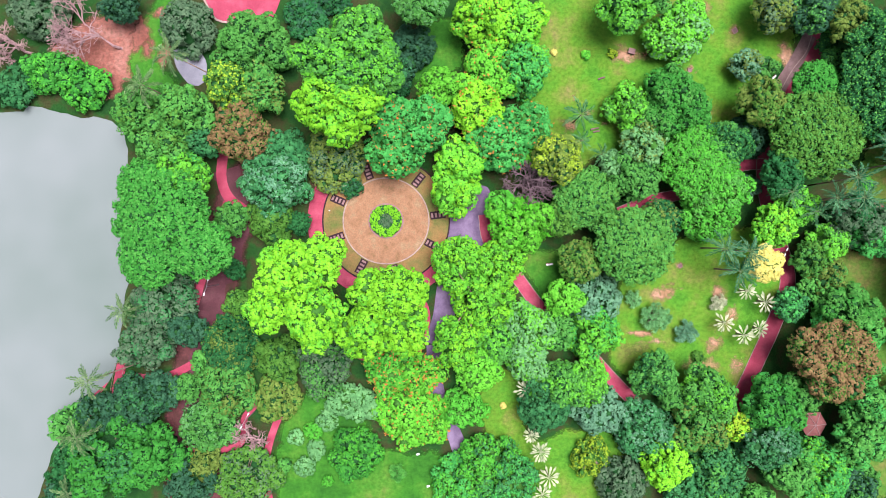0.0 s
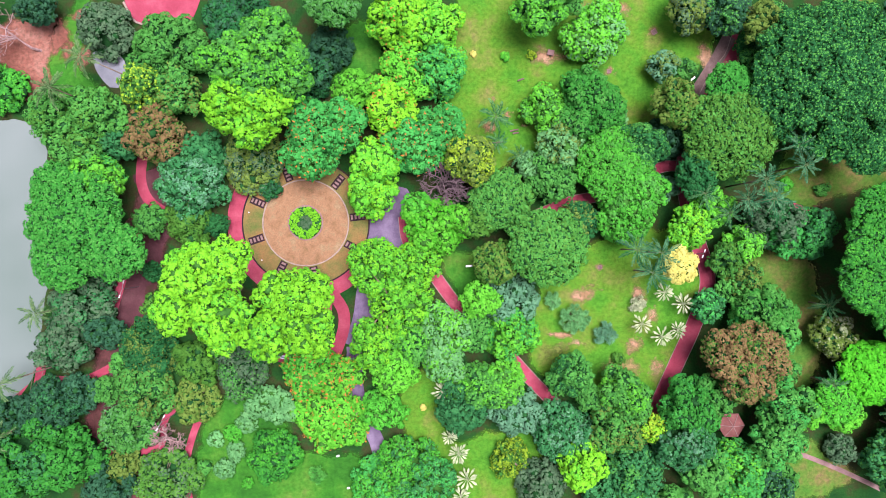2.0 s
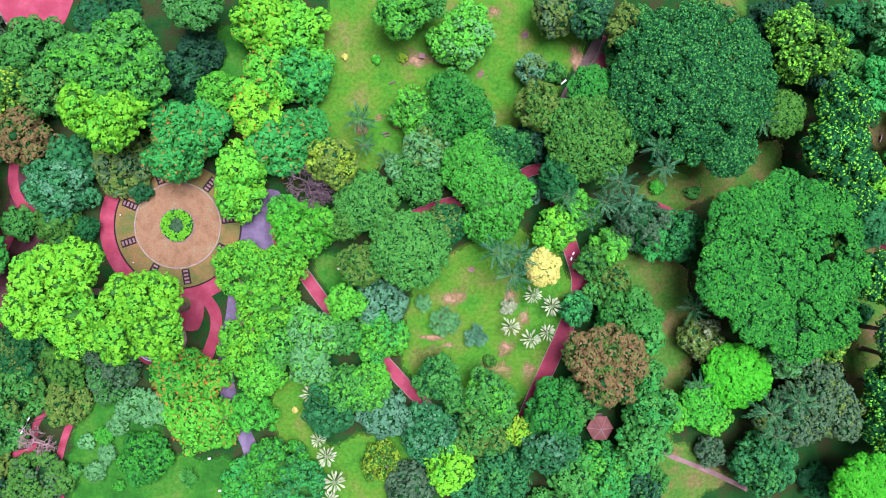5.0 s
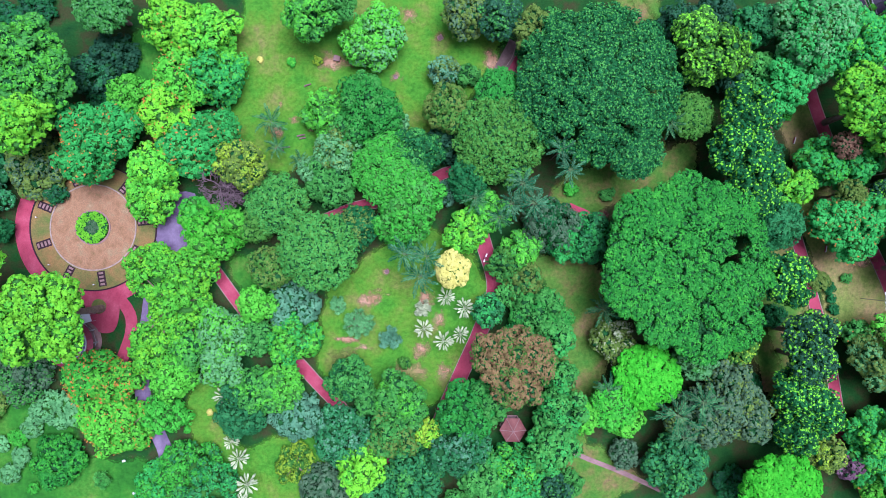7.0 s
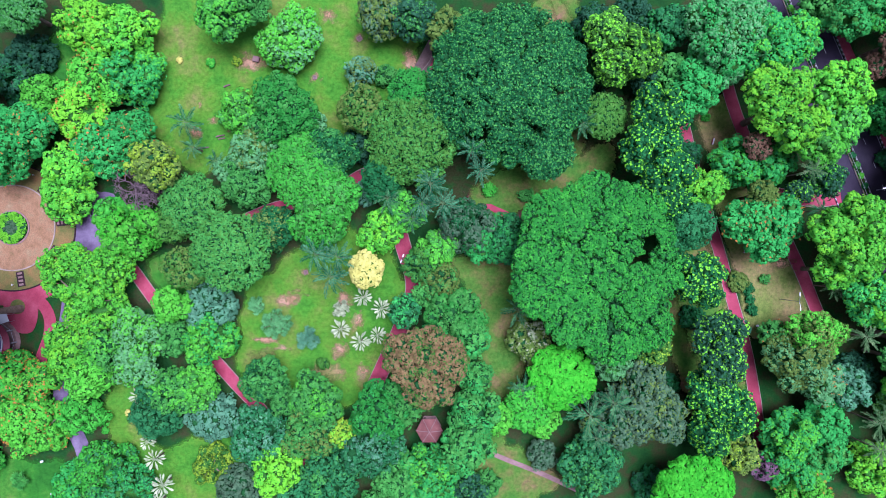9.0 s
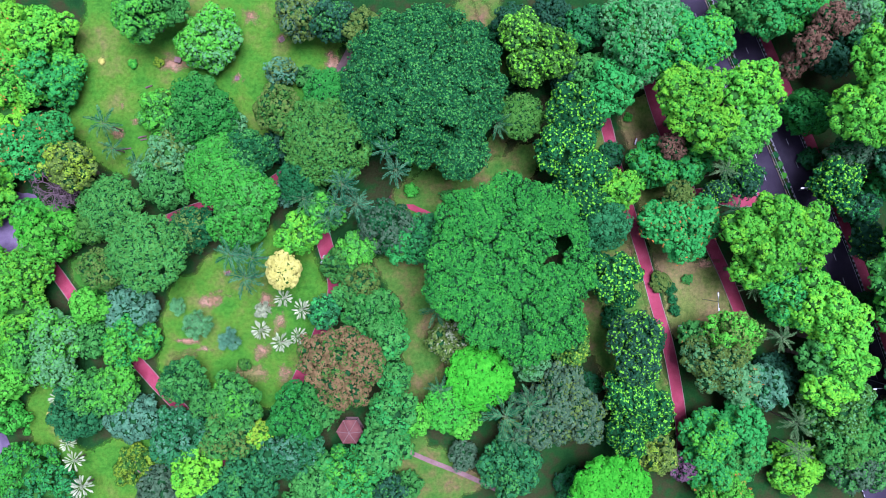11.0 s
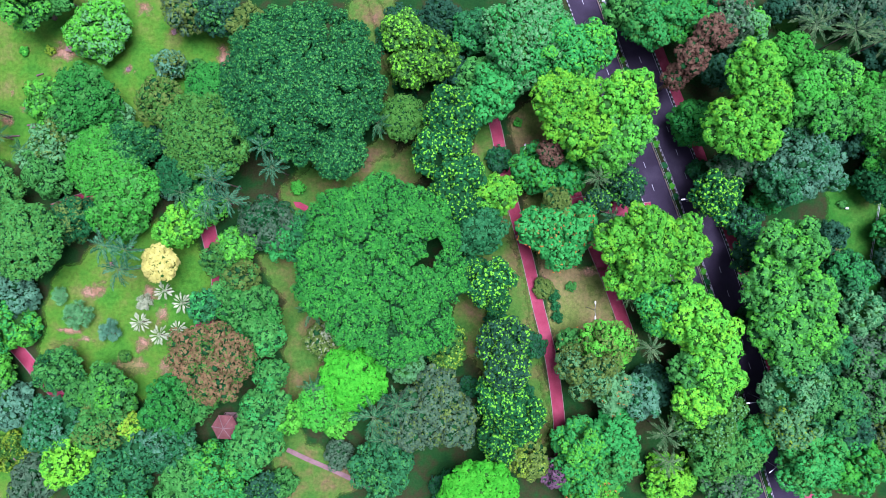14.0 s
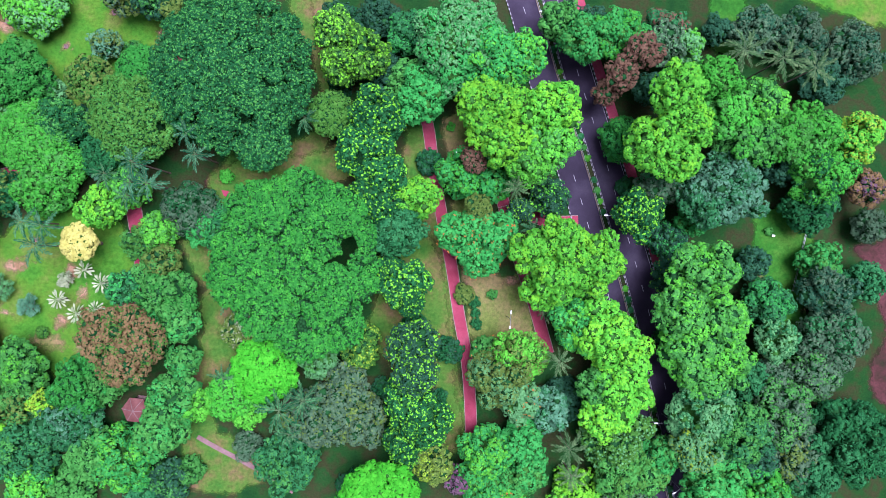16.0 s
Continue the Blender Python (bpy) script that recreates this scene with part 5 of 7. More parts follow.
tree(121.4, 3.2, 12.0, 6.3, "teal", "lumpy", "blue-green tree with a lumpy emerald-green-tipped crown in the park", tips='emerald', tip_share=0.5)
tree(115.4, 1.8, 10.0, 4.1, "emerald", "tuft", "emerald-green tree with tufted leaf sprays in the park")
shrub(118.2, 15.6, 1.73, "vivid", "small vivid green shrub on the grass")
shrub(127.6, 14.2, 1.73, "mid", "small mid-green shrub on the grass")
shrub(128.7, 3.4, 1.44, "gold", "small golden green shrub on the grass")
tree(97.0, -14.9, 9.0, 4.2, "teal", "lumpy", "blue-green tree with a lumpy emerald-green-tipped crown round the palm lawn", tips='emerald')
tree(109.6, -15.9, 14.0, 7.0, "mid", "tuft", "mid-green tree with a tufted deep-green-tipped crown in the park", tips='rain')
tree(113.0, -21.3, 13.0, 5.1, "mid", "tuft", "mid-green tree with a tufted emerald-green-tipped crown in the park", tips='emerald', tip_share=0.3)
tree(105.2, -20.2, 10.0, 3.6, "emerald", "tuft", "emerald-green tree with tufted leaf sprays in the park")
tree(128.2, -22.4, 10.0, 5.3, "olive", "tuft", "pale olive tree with a loose tufted crown in the park", tips='silver', tip_share=0.3)
tree(135.4, -30.6, 13.0, 8.0, "neon", "smooth", "vivid green round-crowned tree beside the palms")
tree(127.4, -38.0, 11.0, 5.9, "vivid", "mound", "vivid green tree with a smooth mounded crown in the park", tips='neon')
tree(131.1, -41.7, 9.0, 4.7, "fresh", "tuft", "fresh light green tree with tufted leaf sprays in the park")
tree(147.3, -26.0, 12.0, 5.5, "sage", "tuft", "pale sage-green tree with a tufted mid-green-tipped crown in the park", tips='mid')
tree(157.1, -22.4, 13.0, 5.7, "moss", "tuft", "mossy green tree with a tufted golden-green-tipped crown in the park", tips='gold', tip_share=0.4)
palm(141.0, -38.5, 14.0, 5.8, "dark", "dark green feather palm, in the park")
palm(146.5, -35.2, 15.0, 5.0, "dark", "dark green feather palm, in the park")
palm(143.4, -44.6, 11.0, 4.0, "dark", "dark green feather palm, in the park")
palm(125.7, -33.7, 9.0, 4.1, "dark", "dark green feather palm, in the park")
palm(124.9, -14.4, 8.0, 4.4, "dark", "dark green feather palm, in the park")
tree(142.8, -52.7, 14.0, 7.9, "teal", "tuft", "blue-green tree with a tufted mid-green-tipped crown in the park", tips='mid')
tree(131.8, -51.1, 6.0, 3.7, "slate", "tuft", "grey-green tree with tufted leaf sprays in the park")
tree(114.2, -40.1, 16.0, 6.9, "mid", "tuft", "mid-green tree with a tufted emerald-green-tipped crown in the park", tips='emerald')
tree(112.3, -47.6, 15.0, 6.2, "mid", "tuft", "mid-green tree with a tufted emerald-green-tipped crown in the park", tips='emerald', tip_share=0.4)
tree(119.8, -40.8, 12.0, 4.1, "fresh", "tuft", "fresh light green tree with tufted leaf sprays in the park")
tree(91.5, -39.2, 15.0, 7.3, "rain", "tuft", "deep green tree with a tufted emerald-green-tipped crown round the palm lawn", tips='emerald')
tree(97.4, -37.5, 13.0, 5.4, "mid", "tuft", "mid-green tree with tufted leaf sprays round the palm lawn")
tree(90.2, -48.0, 15.0, 7.5, "teal", "tuft", "blue-green tree with a tufted grey-blue-tipped crown round the palm lawn", tips='bluegrey', tip_share=0.3)
tree(95.6, -54.8, 14.0, 6.2, "mid", "tuft", "mid-green tree with tufted leaf sprays round the palm lawn")
tree(102.9, -55.7, 14.0, 8.4, "emerald", "tuft", "emerald-green tree with a tufted fresh-light-green-tipped crown in the park", tips='fresh')
tree(117.6, -59.2, 6.0, 3.9, "mid", "tuft", "mid-green tree with tufted leaf sprays in the park")
tree(144.6, 50.6, 20.0, 5.4, "moss", "tuft", "mossy green tree with a tufted lime-green-tipped crown in the park", tips='lime', tip_share=0.5)
tree(150.6, 46.5, 21.0, 6.7, "moss", "tuft", "mossy green tree with a tufted lime-green-tipped crown in the park", tips='lime', tip_share=0.5)
tree(146.9, 43.9, 19.0, 5.2, "moss", "tuft", "mossy green tree with a tufted lime-green-tipped crown in the park", tips='lime', tip_share=0.5)
tree(144.8, 32.4, 14.0, 5.7, "moss", "mound", "mossy green tree with one smooth mounded crown in the park")
tree(156.4, 32.1, 22.0, 6.4, "forest", "tuft", "deep green tree with a tufted lime-green-tipped crown in the park", tips='lime', tip_share=0.4)
tree(154.6, 23.8, 22.0, 7.4, "forest", "tuft", "deep green tree with a tufted lime-green-tipped crown in the park", tips='lime', tip_share=0.4)
tree(159.6, 18.8, 20.0, 5.7, "forest", "tuft", "deep green tree with a tufted lime-green-tipped crown in the park", tips='lime', tip_share=0.35)
tree(157.3, 13.1, 20.0, 7.3, "forest", "tuft", "deep green tree with a tufted lime-green-tipped crown in the park", tips='lime', tip_share=0.4)
tree(167.5, 14.5, 18.0, 5.2, "fresh", "tuft", "fresh light green tree with a tufted lime-green-tipped crown", tips='lime', tip_share=0.5)
tree(164.0, 6.0, 19.0, 6.3, "teal", "tuft", "blue-green tree with a tufted deep-green-tipped crown beside the straight red path", tips='forest')
tree(166.4, -5.8, 18.0, 6.3, "forest", "tuft", "deep green tree with a tufted lime-green-tipped crown", tips='lime', tip_share=0.5)
tree(162.8, -3.2, 14.0, 3.5, "forest", "tuft", "deep green tree with a tufted lime-green-tipped crown", tips='lime')
tree(168.4, -9.7, 17.0, 3.9, "forest", "tuft", "deep green tree with a tufted lime-green-tipped crown", tips='lime')
shrub(181.4, -7.6, 2.59, "olive", "small olive-green shrub on the grass")
tree(173.8, 51.3, 23.0, 11.9, "emerald", "billow", "broad emerald-green tree with a billowing sage-tipped crown", tips='sage', tip_share=0.85, ry=10.3)
tree(165.9, 38.7, 19.0, 6.5, "emerald", "tuft", "emerald-green tree with tufted leaf sprays beside the straight red path")
tree(181.2, 48.2, 23.0, 7.9, "emerald", "tuft", "emerald-green tree with a tufted fresh-light-green-tipped crown beside the straight red path", tips='fresh', tip_share=0.4)
tree(161.6, 42.6, 14.0, 5.4, "mid", "tuft", "mid-green tree with tufted leaf sprays beside the straight red path")
tree(196.1, 36.9, 27.0, 6.4, "fresh", "lumpy", "fresh light green tree with a lumpy lime-green-tipped crown", tips='lime', tip_share=0.4)
tree(195.6, 29.2, 25.0, 6.2, "fresh", "lumpy", "fresh light green tree with a lumpy mid-green-tipped crown", tips='mid')
tree(192.1, 24.9, 24.0, 5.5, "fresh", "tuft", "fresh light green tree with a tufted mid-green-tipped crown", tips='mid')
tree(179.8, 24.9, 17.5, 3.2, "dusk", "open", "small brown half-bare tree among green crowns")
tree(182.1, 13.6, 16.0, 3.4, "olive", "tuft", "olive-green tree with sage-tipped leaf sprays beside the straight red path")
palm(189.8, 18.5, 20.0, 3.3, "coconut", "coconut palm with arching green fronds")
palm(195.0, 10.0, 14.0, 3.2, "dark", "dark green feather palm, beside the straight red path")
tree(199.3, 18.7, 13.0, 4.9, "dark", "tuft", "dark green tree with a tufted fresh-light-green-tipped crown", tips='fresh', tip_share=0.3)
tree(192.6, 14.7, 12.0, 3.2, "dark", "tuft", "dark green tree with a tufted lime-green-tipped crown", tips='lime', tip_share=0.3)
tree(198.6, -4.1, 18.0, 4.7, "fresh", "lumpy", "fresh light green tree with a lumpy lime-green-tipped crown", tips='lime', tip_share=0.4)
tree(208.9, -10.6, 18.0, 6.8, "emerald", "tuft", "emerald-green tree with a tufted fresh-light-green-tipped crown beside the road", tips='fresh')
tree(214.3, -24.8, 18.0, 4.7, "mid", "tuft", "mid-green tree with tufted leaf sprays beside the road")
tree(196.1, -20.0, 17.0, 6.9, "fresh", "tuft", "fresh light green tree with a tufted olive-green-tipped crown", tips='olive', tip_share=0.4)
tree(191.6, -25.3, 17.0, 7.4, "olive", "tuft", "olive-green tree with a tufted pale-sage-green-tipped crown beside the straight red path", tips='sage')
tree(197.3, -30.8, 15.0, 5.3, "sage", "tuft", "pale sage-green tree dotted with orange flowers beside the straight red path", flowers='orange')
tree(188.6, -20.8, 10.0, 4.1, "mid", "tuft", "mid-green tree dotted with orange flowers beside the straight red path", flowers='orange')
tree(204.3, -32.3, 14.0, 5.4, "bluegrey", "tuft", "grey-blue tree with a tufted blue-green-tipped crown beside the straight red path", tips='teal')
tree(170.6, -19.4, 22.0, 5.9, "dark", "tuft", "dark green tree with a tufted lime-green-tipped crown", tips='lime', tip_share=0.45)
tree(171.7, -25.3, 21.0, 5.9, "dark", "tuft", "dark green tree with a tufted lime-green-tipped crown", tips='lime', tip_share=0.45)
tree(171.0, -33.2, 17.0, 6.1, "forest", "tuft", "deep green tree with a tufted lime-green-tipped crown", tips='lime', tip_share=0.5)
tree(175.9, -38.7, 16.0, 6.4, "forest", "tuft", "deep green tree with a tufted lime-green-tipped crown", tips='lime', tip_share=0.5)
tree(171.2, -43.3, 16.0, 6.1, "forest", "tuft", "deep green tree with a tufted lime-green-tipped crown", tips='lime', tip_share=0.5)
tree(178.2, -48.4, 14.0, 5.1, "olive", "tuft", "olive-green tree with a tufted golden-green-tipped crown beside the straight red path", tips='gold')
tree(185.2, -52.2, 11.0, 3.6, "plum", "tuft", "dusky purple tree with tufted leaf sprays beside the straight red path")
tree(191.5, -44.3, 15.0, 7.0, "emerald", "lumpy", "emerald-green tree with a lumpy fresh-light-green-tipped crown beside the straight red path", tips='fresh')
tree(199.0, -40.3, 14.0, 5.4, "emerald", "lumpy", "emerald-green tree with a dense lumpy crown beside the straight red path")
tree(190.5, -51.9, 14.0, 6.5, "emerald", "lumpy", "emerald-green tree with a lumpy fresh-light-green-tipped crown beside the straight red path", tips='fresh')
tree(199.6, -48.8, 13.0, 6.8, "emerald", "lumpy", "emerald-green tree with a lumpy mid-green-tipped crown beside the straight red path", tips='mid')
tree(166.4, -56.0, 16.0, 9.4, "neon", "smooth", "bright green tree with one smooth rounded crown", ry=7.4)
tree(195.2, -57.3, 12.0, 6.8, "fresh", "tuft", "fresh light green tree dotted with orange flowers", flowers='orange')
palm(204.4, -19.4, 16.0, 3.6, "coconut", "coconut palm with arching green fronds")
palm(209.7, -40.2, 13.0, 4.5, "coconut", "coconut palm with arching green fronds")
palm(211.3, -47.1, 11.0, 4.0, "coconut", "coconut palm with arching green fronds")
palm(201.3, -8.3, 9.0, 3.3, "coconut", "coconut palm with arching green fronds")
tree(220.9, -37.4, 16.0, 8.3, "moss", "tuft", "mossy green tree with a tufted sage-flecked crown beside the road", tips='sage', tip_share=0.5)
tree(224.3, -45.5, 15.0, 7.5, "mid", "tuft", "mid-green tree with a tufted mossy-green-tipped crown beside the road", tips='moss')
tree(231.6, -40.7, 15.0, 5.3, "emerald", "tuft", "emerald-green tree with a tufted mid-green-tipped crown beside the road", tips='mid')
tree(214.1, -53.7, 10.0, 6.6, "lime", "tuft", "lime-green tree with a tufted fresh-light-green-tipped crown beside the road", tips='fresh')
tree(208.9, -28.7, 8.0, 4.2, "dark", "tuft", "dark green tree with tufted leaf sprays beside the road")
tree(202.9, 56.8, 18.0, 6.3, "emerald", "tuft", "emerald-green tree with a tufted mid-green-tipped crown beside the straight red path", tips='mid')
tree(210.7, 58.6, 18.0, 6.3, "emerald", "tuft", "emerald-green tree with a tufted vivid-green-tipped crown beside the road", tips='vivid')
tree(197.2, 60.4, 16.0, 5.3, "mid", "tuft", "mid-green tree with tufted leaf sprays beside the straight red path")
tree(213.7, 50.5, 22.0, 5.6, "dusk", "tuft", "dusky reddish-brown tree with a loose crown beside the road", lobes=((-2.4, -2.6, 20.0, 3.9), (1.6, 2.4, 22.0, 4.4)))
tree(209.4, 44.7, 15.0, 3.2, "dusk", "tuft", "dusky reddish-brown tree with tufted leaf sprays beside the road")
tree(221.6, 57.5, 17.0, 5.5, "slate", "tuft", "grey-green tree with a tufted pale-sage-green-tipped crown beside the road", tips='sage')
tree(216.8, 34.9, 12.0, 6.2, "rain", "tuft", "deep green tree with a tufted emerald-green-tipped crown beside the road", tips='emerald')
tree(231.1, 47.9, 26.0, 4.9, "vivid", "tuft", "vivid green tree with tufted leaf sprays beside the road")
tree(236.0, 41.4, 24.0, 6.5, "vivid", "lumpy", "vivid green tree with a lumpy mid-green-tipped crown beside the road", tips='mid', tip_share=0.5)
tree(243.8, 44.8, 22.0, 5.9, "mid", "tuft", "mid-green tree with a tufted fresh-light-green-tipped crown beside the road", tips='fresh')
tree(242.7, 35.9, 22.0, 7.2, "mid", "tuft", "mid-green tree with a tufted vivid-green-tipped crown beside the road", tips='vivid')
tree(251.8, 38.0, 20.0, 5.9, "vivid", "tuft", "vivid green tree with a tufted mid-green-tipped crown beside the road", tips='mid')
tree(225.2, 24.3, 14.0, 5.4, "slate", "tuft", "grey-green tree with a tufted blue-green-tipped crown beside the road", tips='teal')
tree(238.7, 24.3, 22.0, 9.3, "bluegrey", "tuft", "grey-blue tree with a tufted blue-green-tipped crown beside the road", tips='teal', tip_share=0.4)
tree(233.8, 20.1, 20.0, 5.2, "teal", "tuft", "blue-green tree with a tufted grey-blue-tipped crown beside the road", tips='bluegrey')
tree(220.3, 17.1, 17.0, 6.1, "forest", "tuft", "deep green tree with a tufted lime-green-tipped crown beside the road", tips='lime', tip_share=0.55)
tree(230.1, 11.4, 9.0, 5.0, "dark", "tuft", "dark green tree with a tufted emerald-green-tipped crown beside the road", tips='emerald')
tree(234.7, 17.1, 10.0, 4.1, "emerald", "tuft", "emerald-green tree with tufted leaf sprays beside the road")
tree(230.5, 3.1, 12.0, 4.9, "dark", "tuft", "dark green tree with a tufted lime-green-tipped crown beside the road", tips='lime', tip_share=0.15)
tree(251.5, 8.4, 9.0, 4.1, "dark", "tuft", "dark green tree with tufted leaf sprays beside the road")
tree(255.6, -0.9, 12.0, 6.3, "teal", "tuft", "blue-green tree with a tufted emerald-green-tipped crown beside the road", tips='emerald')
tree(257.9, -9.5, 13.0, 5.4, "sage", "tuft", "pale sage-green tree with a tufted blue-green-tipped crown beside the road", tips='teal')
tree(252.1, -20.1, 12.0, 4.9, "teal", "tuft", "blue-green tree with tufted leaf sprays beside the road")
tree(259.3, -18.8, 9.0, 4.7, "slate", "tuft", "grey-green tree with tufted leaf sprays beside the road")
tree(239.7, -28.8, 20.0, 8.1, "sage", "tuft", "pale sage-green tree with a tufted blue-green-tipped crown beside the road", tips='teal', tip_share=0.5)
tree(247.6, -32.2, 20.0, 8.1, "mid", "tuft", "mid-green tree with a tufted blue-green-tipped crown beside the road", tips='teal', tip_share=0.4)
tree(238.8, -36.6, 19.0, 6.0, "sage", "tuft", "pale sage-green tree with a tufted golden-green-tipped crown beside the road", tips='gold', tip_share=0.2)
tree(245.7, -44.8, 18.0, 8.7, "emerald", "lumpy", "emerald-green tree with a lumpy mid-green-tipped crown beside the road", tips='mid', tip_share=0.5)
tree(256.6, -45.7, 17.0, 8.0, "vivid", "lumpy", "vivid green tree with a lumpy emerald-green-tipped crown beside the road", tips='emerald', tip_share=0.5)
tree(260.3, -27.2, 16.0, 8.0, "slate", "tuft", "grey-green tree with a tufted mid-green-tipped crown beside the road", tips='mid', tip_share=0.4)
tree(254.3, -38.2, 15.0, 6.1, "dark", "tuft", "dark green tree with a tufted blue-green-tipped crown beside the road", tips='teal')
tree(264.5, -37.7, 15.0, 6.7, "slate", "tuft", "grey-green tree with a tufted olive-green-tipped crown beside the road", tips='olive')
palm(236.8, 54.7, 21.0, 5.0, "coconut", "coconut palm with arching green fronds")
palm(245.1, 53.5, 22.0, 5.0, "coconut", "coconut palm with arching green fronds")
palm(252.4, 52.1, 22.0, 5.0, "coconut", "coconut palm with arching green fronds")
tree(244.1, 64.6, 14.0, 5.9, "slate", "tuft", "grey-green tree with a tufted dark-green-tipped crown beside the road", tips='dark')
tree(255.1, 64.0, 14.0, 6.5, "slate", "tuft", "grey-green tree with a tufted dark-green-tipped crown beside the road", tips='dark')
tree(269.3, 61.9, 13.0, 8.2, "slate", "tuft", "grey-green tree with a tufted dark-green-tipped crown beside the road", tips='dark')
tree(262.6, 53.6, 12.0, 5.4, "dark", "tuft", "dark green tree with tufted leaf sprays beside the road")
tree(258.1, 40.8, 19.0, 6.8, "vivid", "tuft", "vivid green tree with a tufted mid-green-tipped crown beside the road", tips='mid')
tree(262.6, 30.3, 18.0, 7.4, "vivid", "tuft", "vivid green tree with a tufted deep-green-tipped crown beside the road", tips='forest')
tree(270.4, 40.7, 16.0, 6.1, "fresh", "tuft", "fresh light green tree with a tufted golden-green-tipped crown beside the road", tips='gold', tip_share=0.3)
tree(274.6, 29.3, 14.0, 4.8, "rust", "tuft", "rust-brown tree with a tufted dusky-purple-tipped crown beside the road", tips='plum')
tree(262.6, 22.8, 12.0, 6.0, "forest", "tuft", "deep green tree with tufted leaf sprays beside the road")
tree(279.5, 20.6, 9.0, 4.4, "slate", "tuft", "grey-green tree with tufted leaf sprays beside the road")
tree(267.7, 10.3, 10.0, 5.2, "emerald", "tuft", "emerald-green tree with a tufted mid-green-tipped crown beside the road", tips='mid')
tree(269.7, 3.1, 13.0, 6.5, "dark", "tuft", "dark green tree with a tufted grey-green-tipped crown beside the road", tips='slate')
tree(278.5, 6.8, 12.0, 5.4, "teal", "tuft", "blue-green tree with tufted leaf sprays beside the road")
tree(272.7, -7.6, 13.0, 8.2, "slate", "tuft", "grey-green tree with a tufted blue-green-tipped crown beside the road", tips='teal')
tree(268.4, -17.6, 12.0, 6.3, "slate", "tuft", "grey-green tree with a tufted mid-green-tipped crown beside the road", tips='mid')
tree(277.1, -32.0, 18.0, 11.4, "forest", "lumpy", "deep green tree with a lumpy blue-green-tipped crown beside the road", tips='teal', tip_share=0.3)
tree(268.5, -40.8, 16.0, 6.1, "teal", "tuft", "blue-green tree with tufted leaf sprays beside the road")
tree(-20.8, -11.5, 30.0, 12.1, "lime", "lumpy", "tall lime-green tree with a lobed crown beside the plaza", tips='fresh', tip_share=0.3, lobes=((-2.2, 4.8, 30.0, 7.0), (4.3, 6.7, 30.0, 5.8), (-6.2, -3.2, 28.0, 5.9), (2.5, -4.3, 29.0, 7.1), (3.7, -9.9, 27.0, 3.7)))
tree(-1.5, -15.6, 32.0, 10.3, "lime", "lumpy", "tall lime-green tree beside the plaza and pavilion", tips='fresh', tip_share=0.2, lobes=((2.3, 3.8, 32.0, 6.5), (-3.9, -4.1, 31.0, 6.5), (4.1, -3.4, 31.0, 6.0), (-2.6, 4.3, 30.0, 5.5)))
tree(141.6, -3.7, 20.0, 20.1, "rain", "plate", "huge rain tree with a broad flat cracked crown", tips='vivid', tip_share=0.25, cracks=26, hole=(11.9, 5.4, 2.1), lobes=((-8.1, 9.4, 20.0, 9.4), (-0.1, 15.3, 20.0, 6.5), (4.7, 7.1, 20.0, 6.5), (-11.4, -3.6, 20.0, 8.6), (-0.9, -2.3, 20.0, 8.6), (8.9, -6.4, 20.0, 7.5), (-5.0, -11.4, 20.0, 7.3), (3.9, -15.3, 19.0, 7.3), (12.0, -13.3, 19.0, 5.7), (14.7, 8.0, 19.0, 3.5), (15.7, 1.8, 19.0, 3.8), (15.8, -3.4, 19.0, 3.9), (11.0, 11.0, 20.0, 3.6), (6.5, 14.4, 20.0, 5.2), (11.9, 13.1, 20.0, 3.6), (-12.3, 2.9, 20.0, 6.5)))
tree(-9.9, 40.7, 27.0, 10.8, "mid", "lumpy", "mid-green tree with a lumpy fresh-light-green-tipped crown in the park", tips='fresh', tip_share=0.6, lobes=((-5.5, -0.1, 27.0, 7.2), (1.8, 4.1, 27.0, 7.7), (5.5, -2.6, 25.0, 6.2), (-1.2, -4.3, 26.0, 5.7)))
tree(-13.2, 30.5, 25.0, 9.3, "lime", "lumpy", "lime-green tree with a lumpy fresh-light-green-tipped crown beside the round plaza", tips='fresh', tip_share=0.3, lobes=((-3.7, 0.7, 25.0, 7.0), (4.3, 1.6, 24.0, 6.3), (0.4, -3.8, 22.0, 5.1)))
tree(102.5, -26.7, 19.0, 9.6, "rust", "billow", "rust-brown tree with a billowing crown beside the red path", tips='moss', tip_share=0.22, lobes=((-4.2, 1.0, 19.0, 6.2), (3.8, 0.4, 19.0, 6.5), (0.6, -5.3, 18.0, 5.7), (-0.5, 3.3, 19.0, 5.9)))
tree(183.4, 33.1, 26.0, 10.1, "lime", "lumpy", "lime-green tree with a lumpy fresh-light-green-tipped crown", tips='fresh', tip_share=0.5, lobes=((-0.5, 2.2, 26.0, 7.2), (3.1, -4.8, 26.0, 6.2), (-4.7, 3.6, 24.0, 4.5)))
tree(203.0, 4.0, 25.0, 11.4, "fresh", "lumpy", "fresh light green tree with a lumpy lime-green-tipped crown", tips='lime', tip_share=0.35, lobes=((-1.3, 3.9, 25.0, 5.7), (5.8, -0.4, 24.0, 7.6), (-1.8, -3.6, 24.0, 6.0), (-7.4, 0.8, 23.0, 5.6)))
tree(217.7, -20.5, 21.0, 14.8, "fresh", "lumpy", "fresh light green tree with a lumpy lime-green-tipped crown beside the road", tips='lime', tip_share=0.4, lobes=((-3.4, 8.8, 21.0, 8.0), (2.1, 2.3, 20.0, 7.5), (1.5, -4.9, 20.0, 7.8), (0.2, -10.9, 18.0, 6.0)))
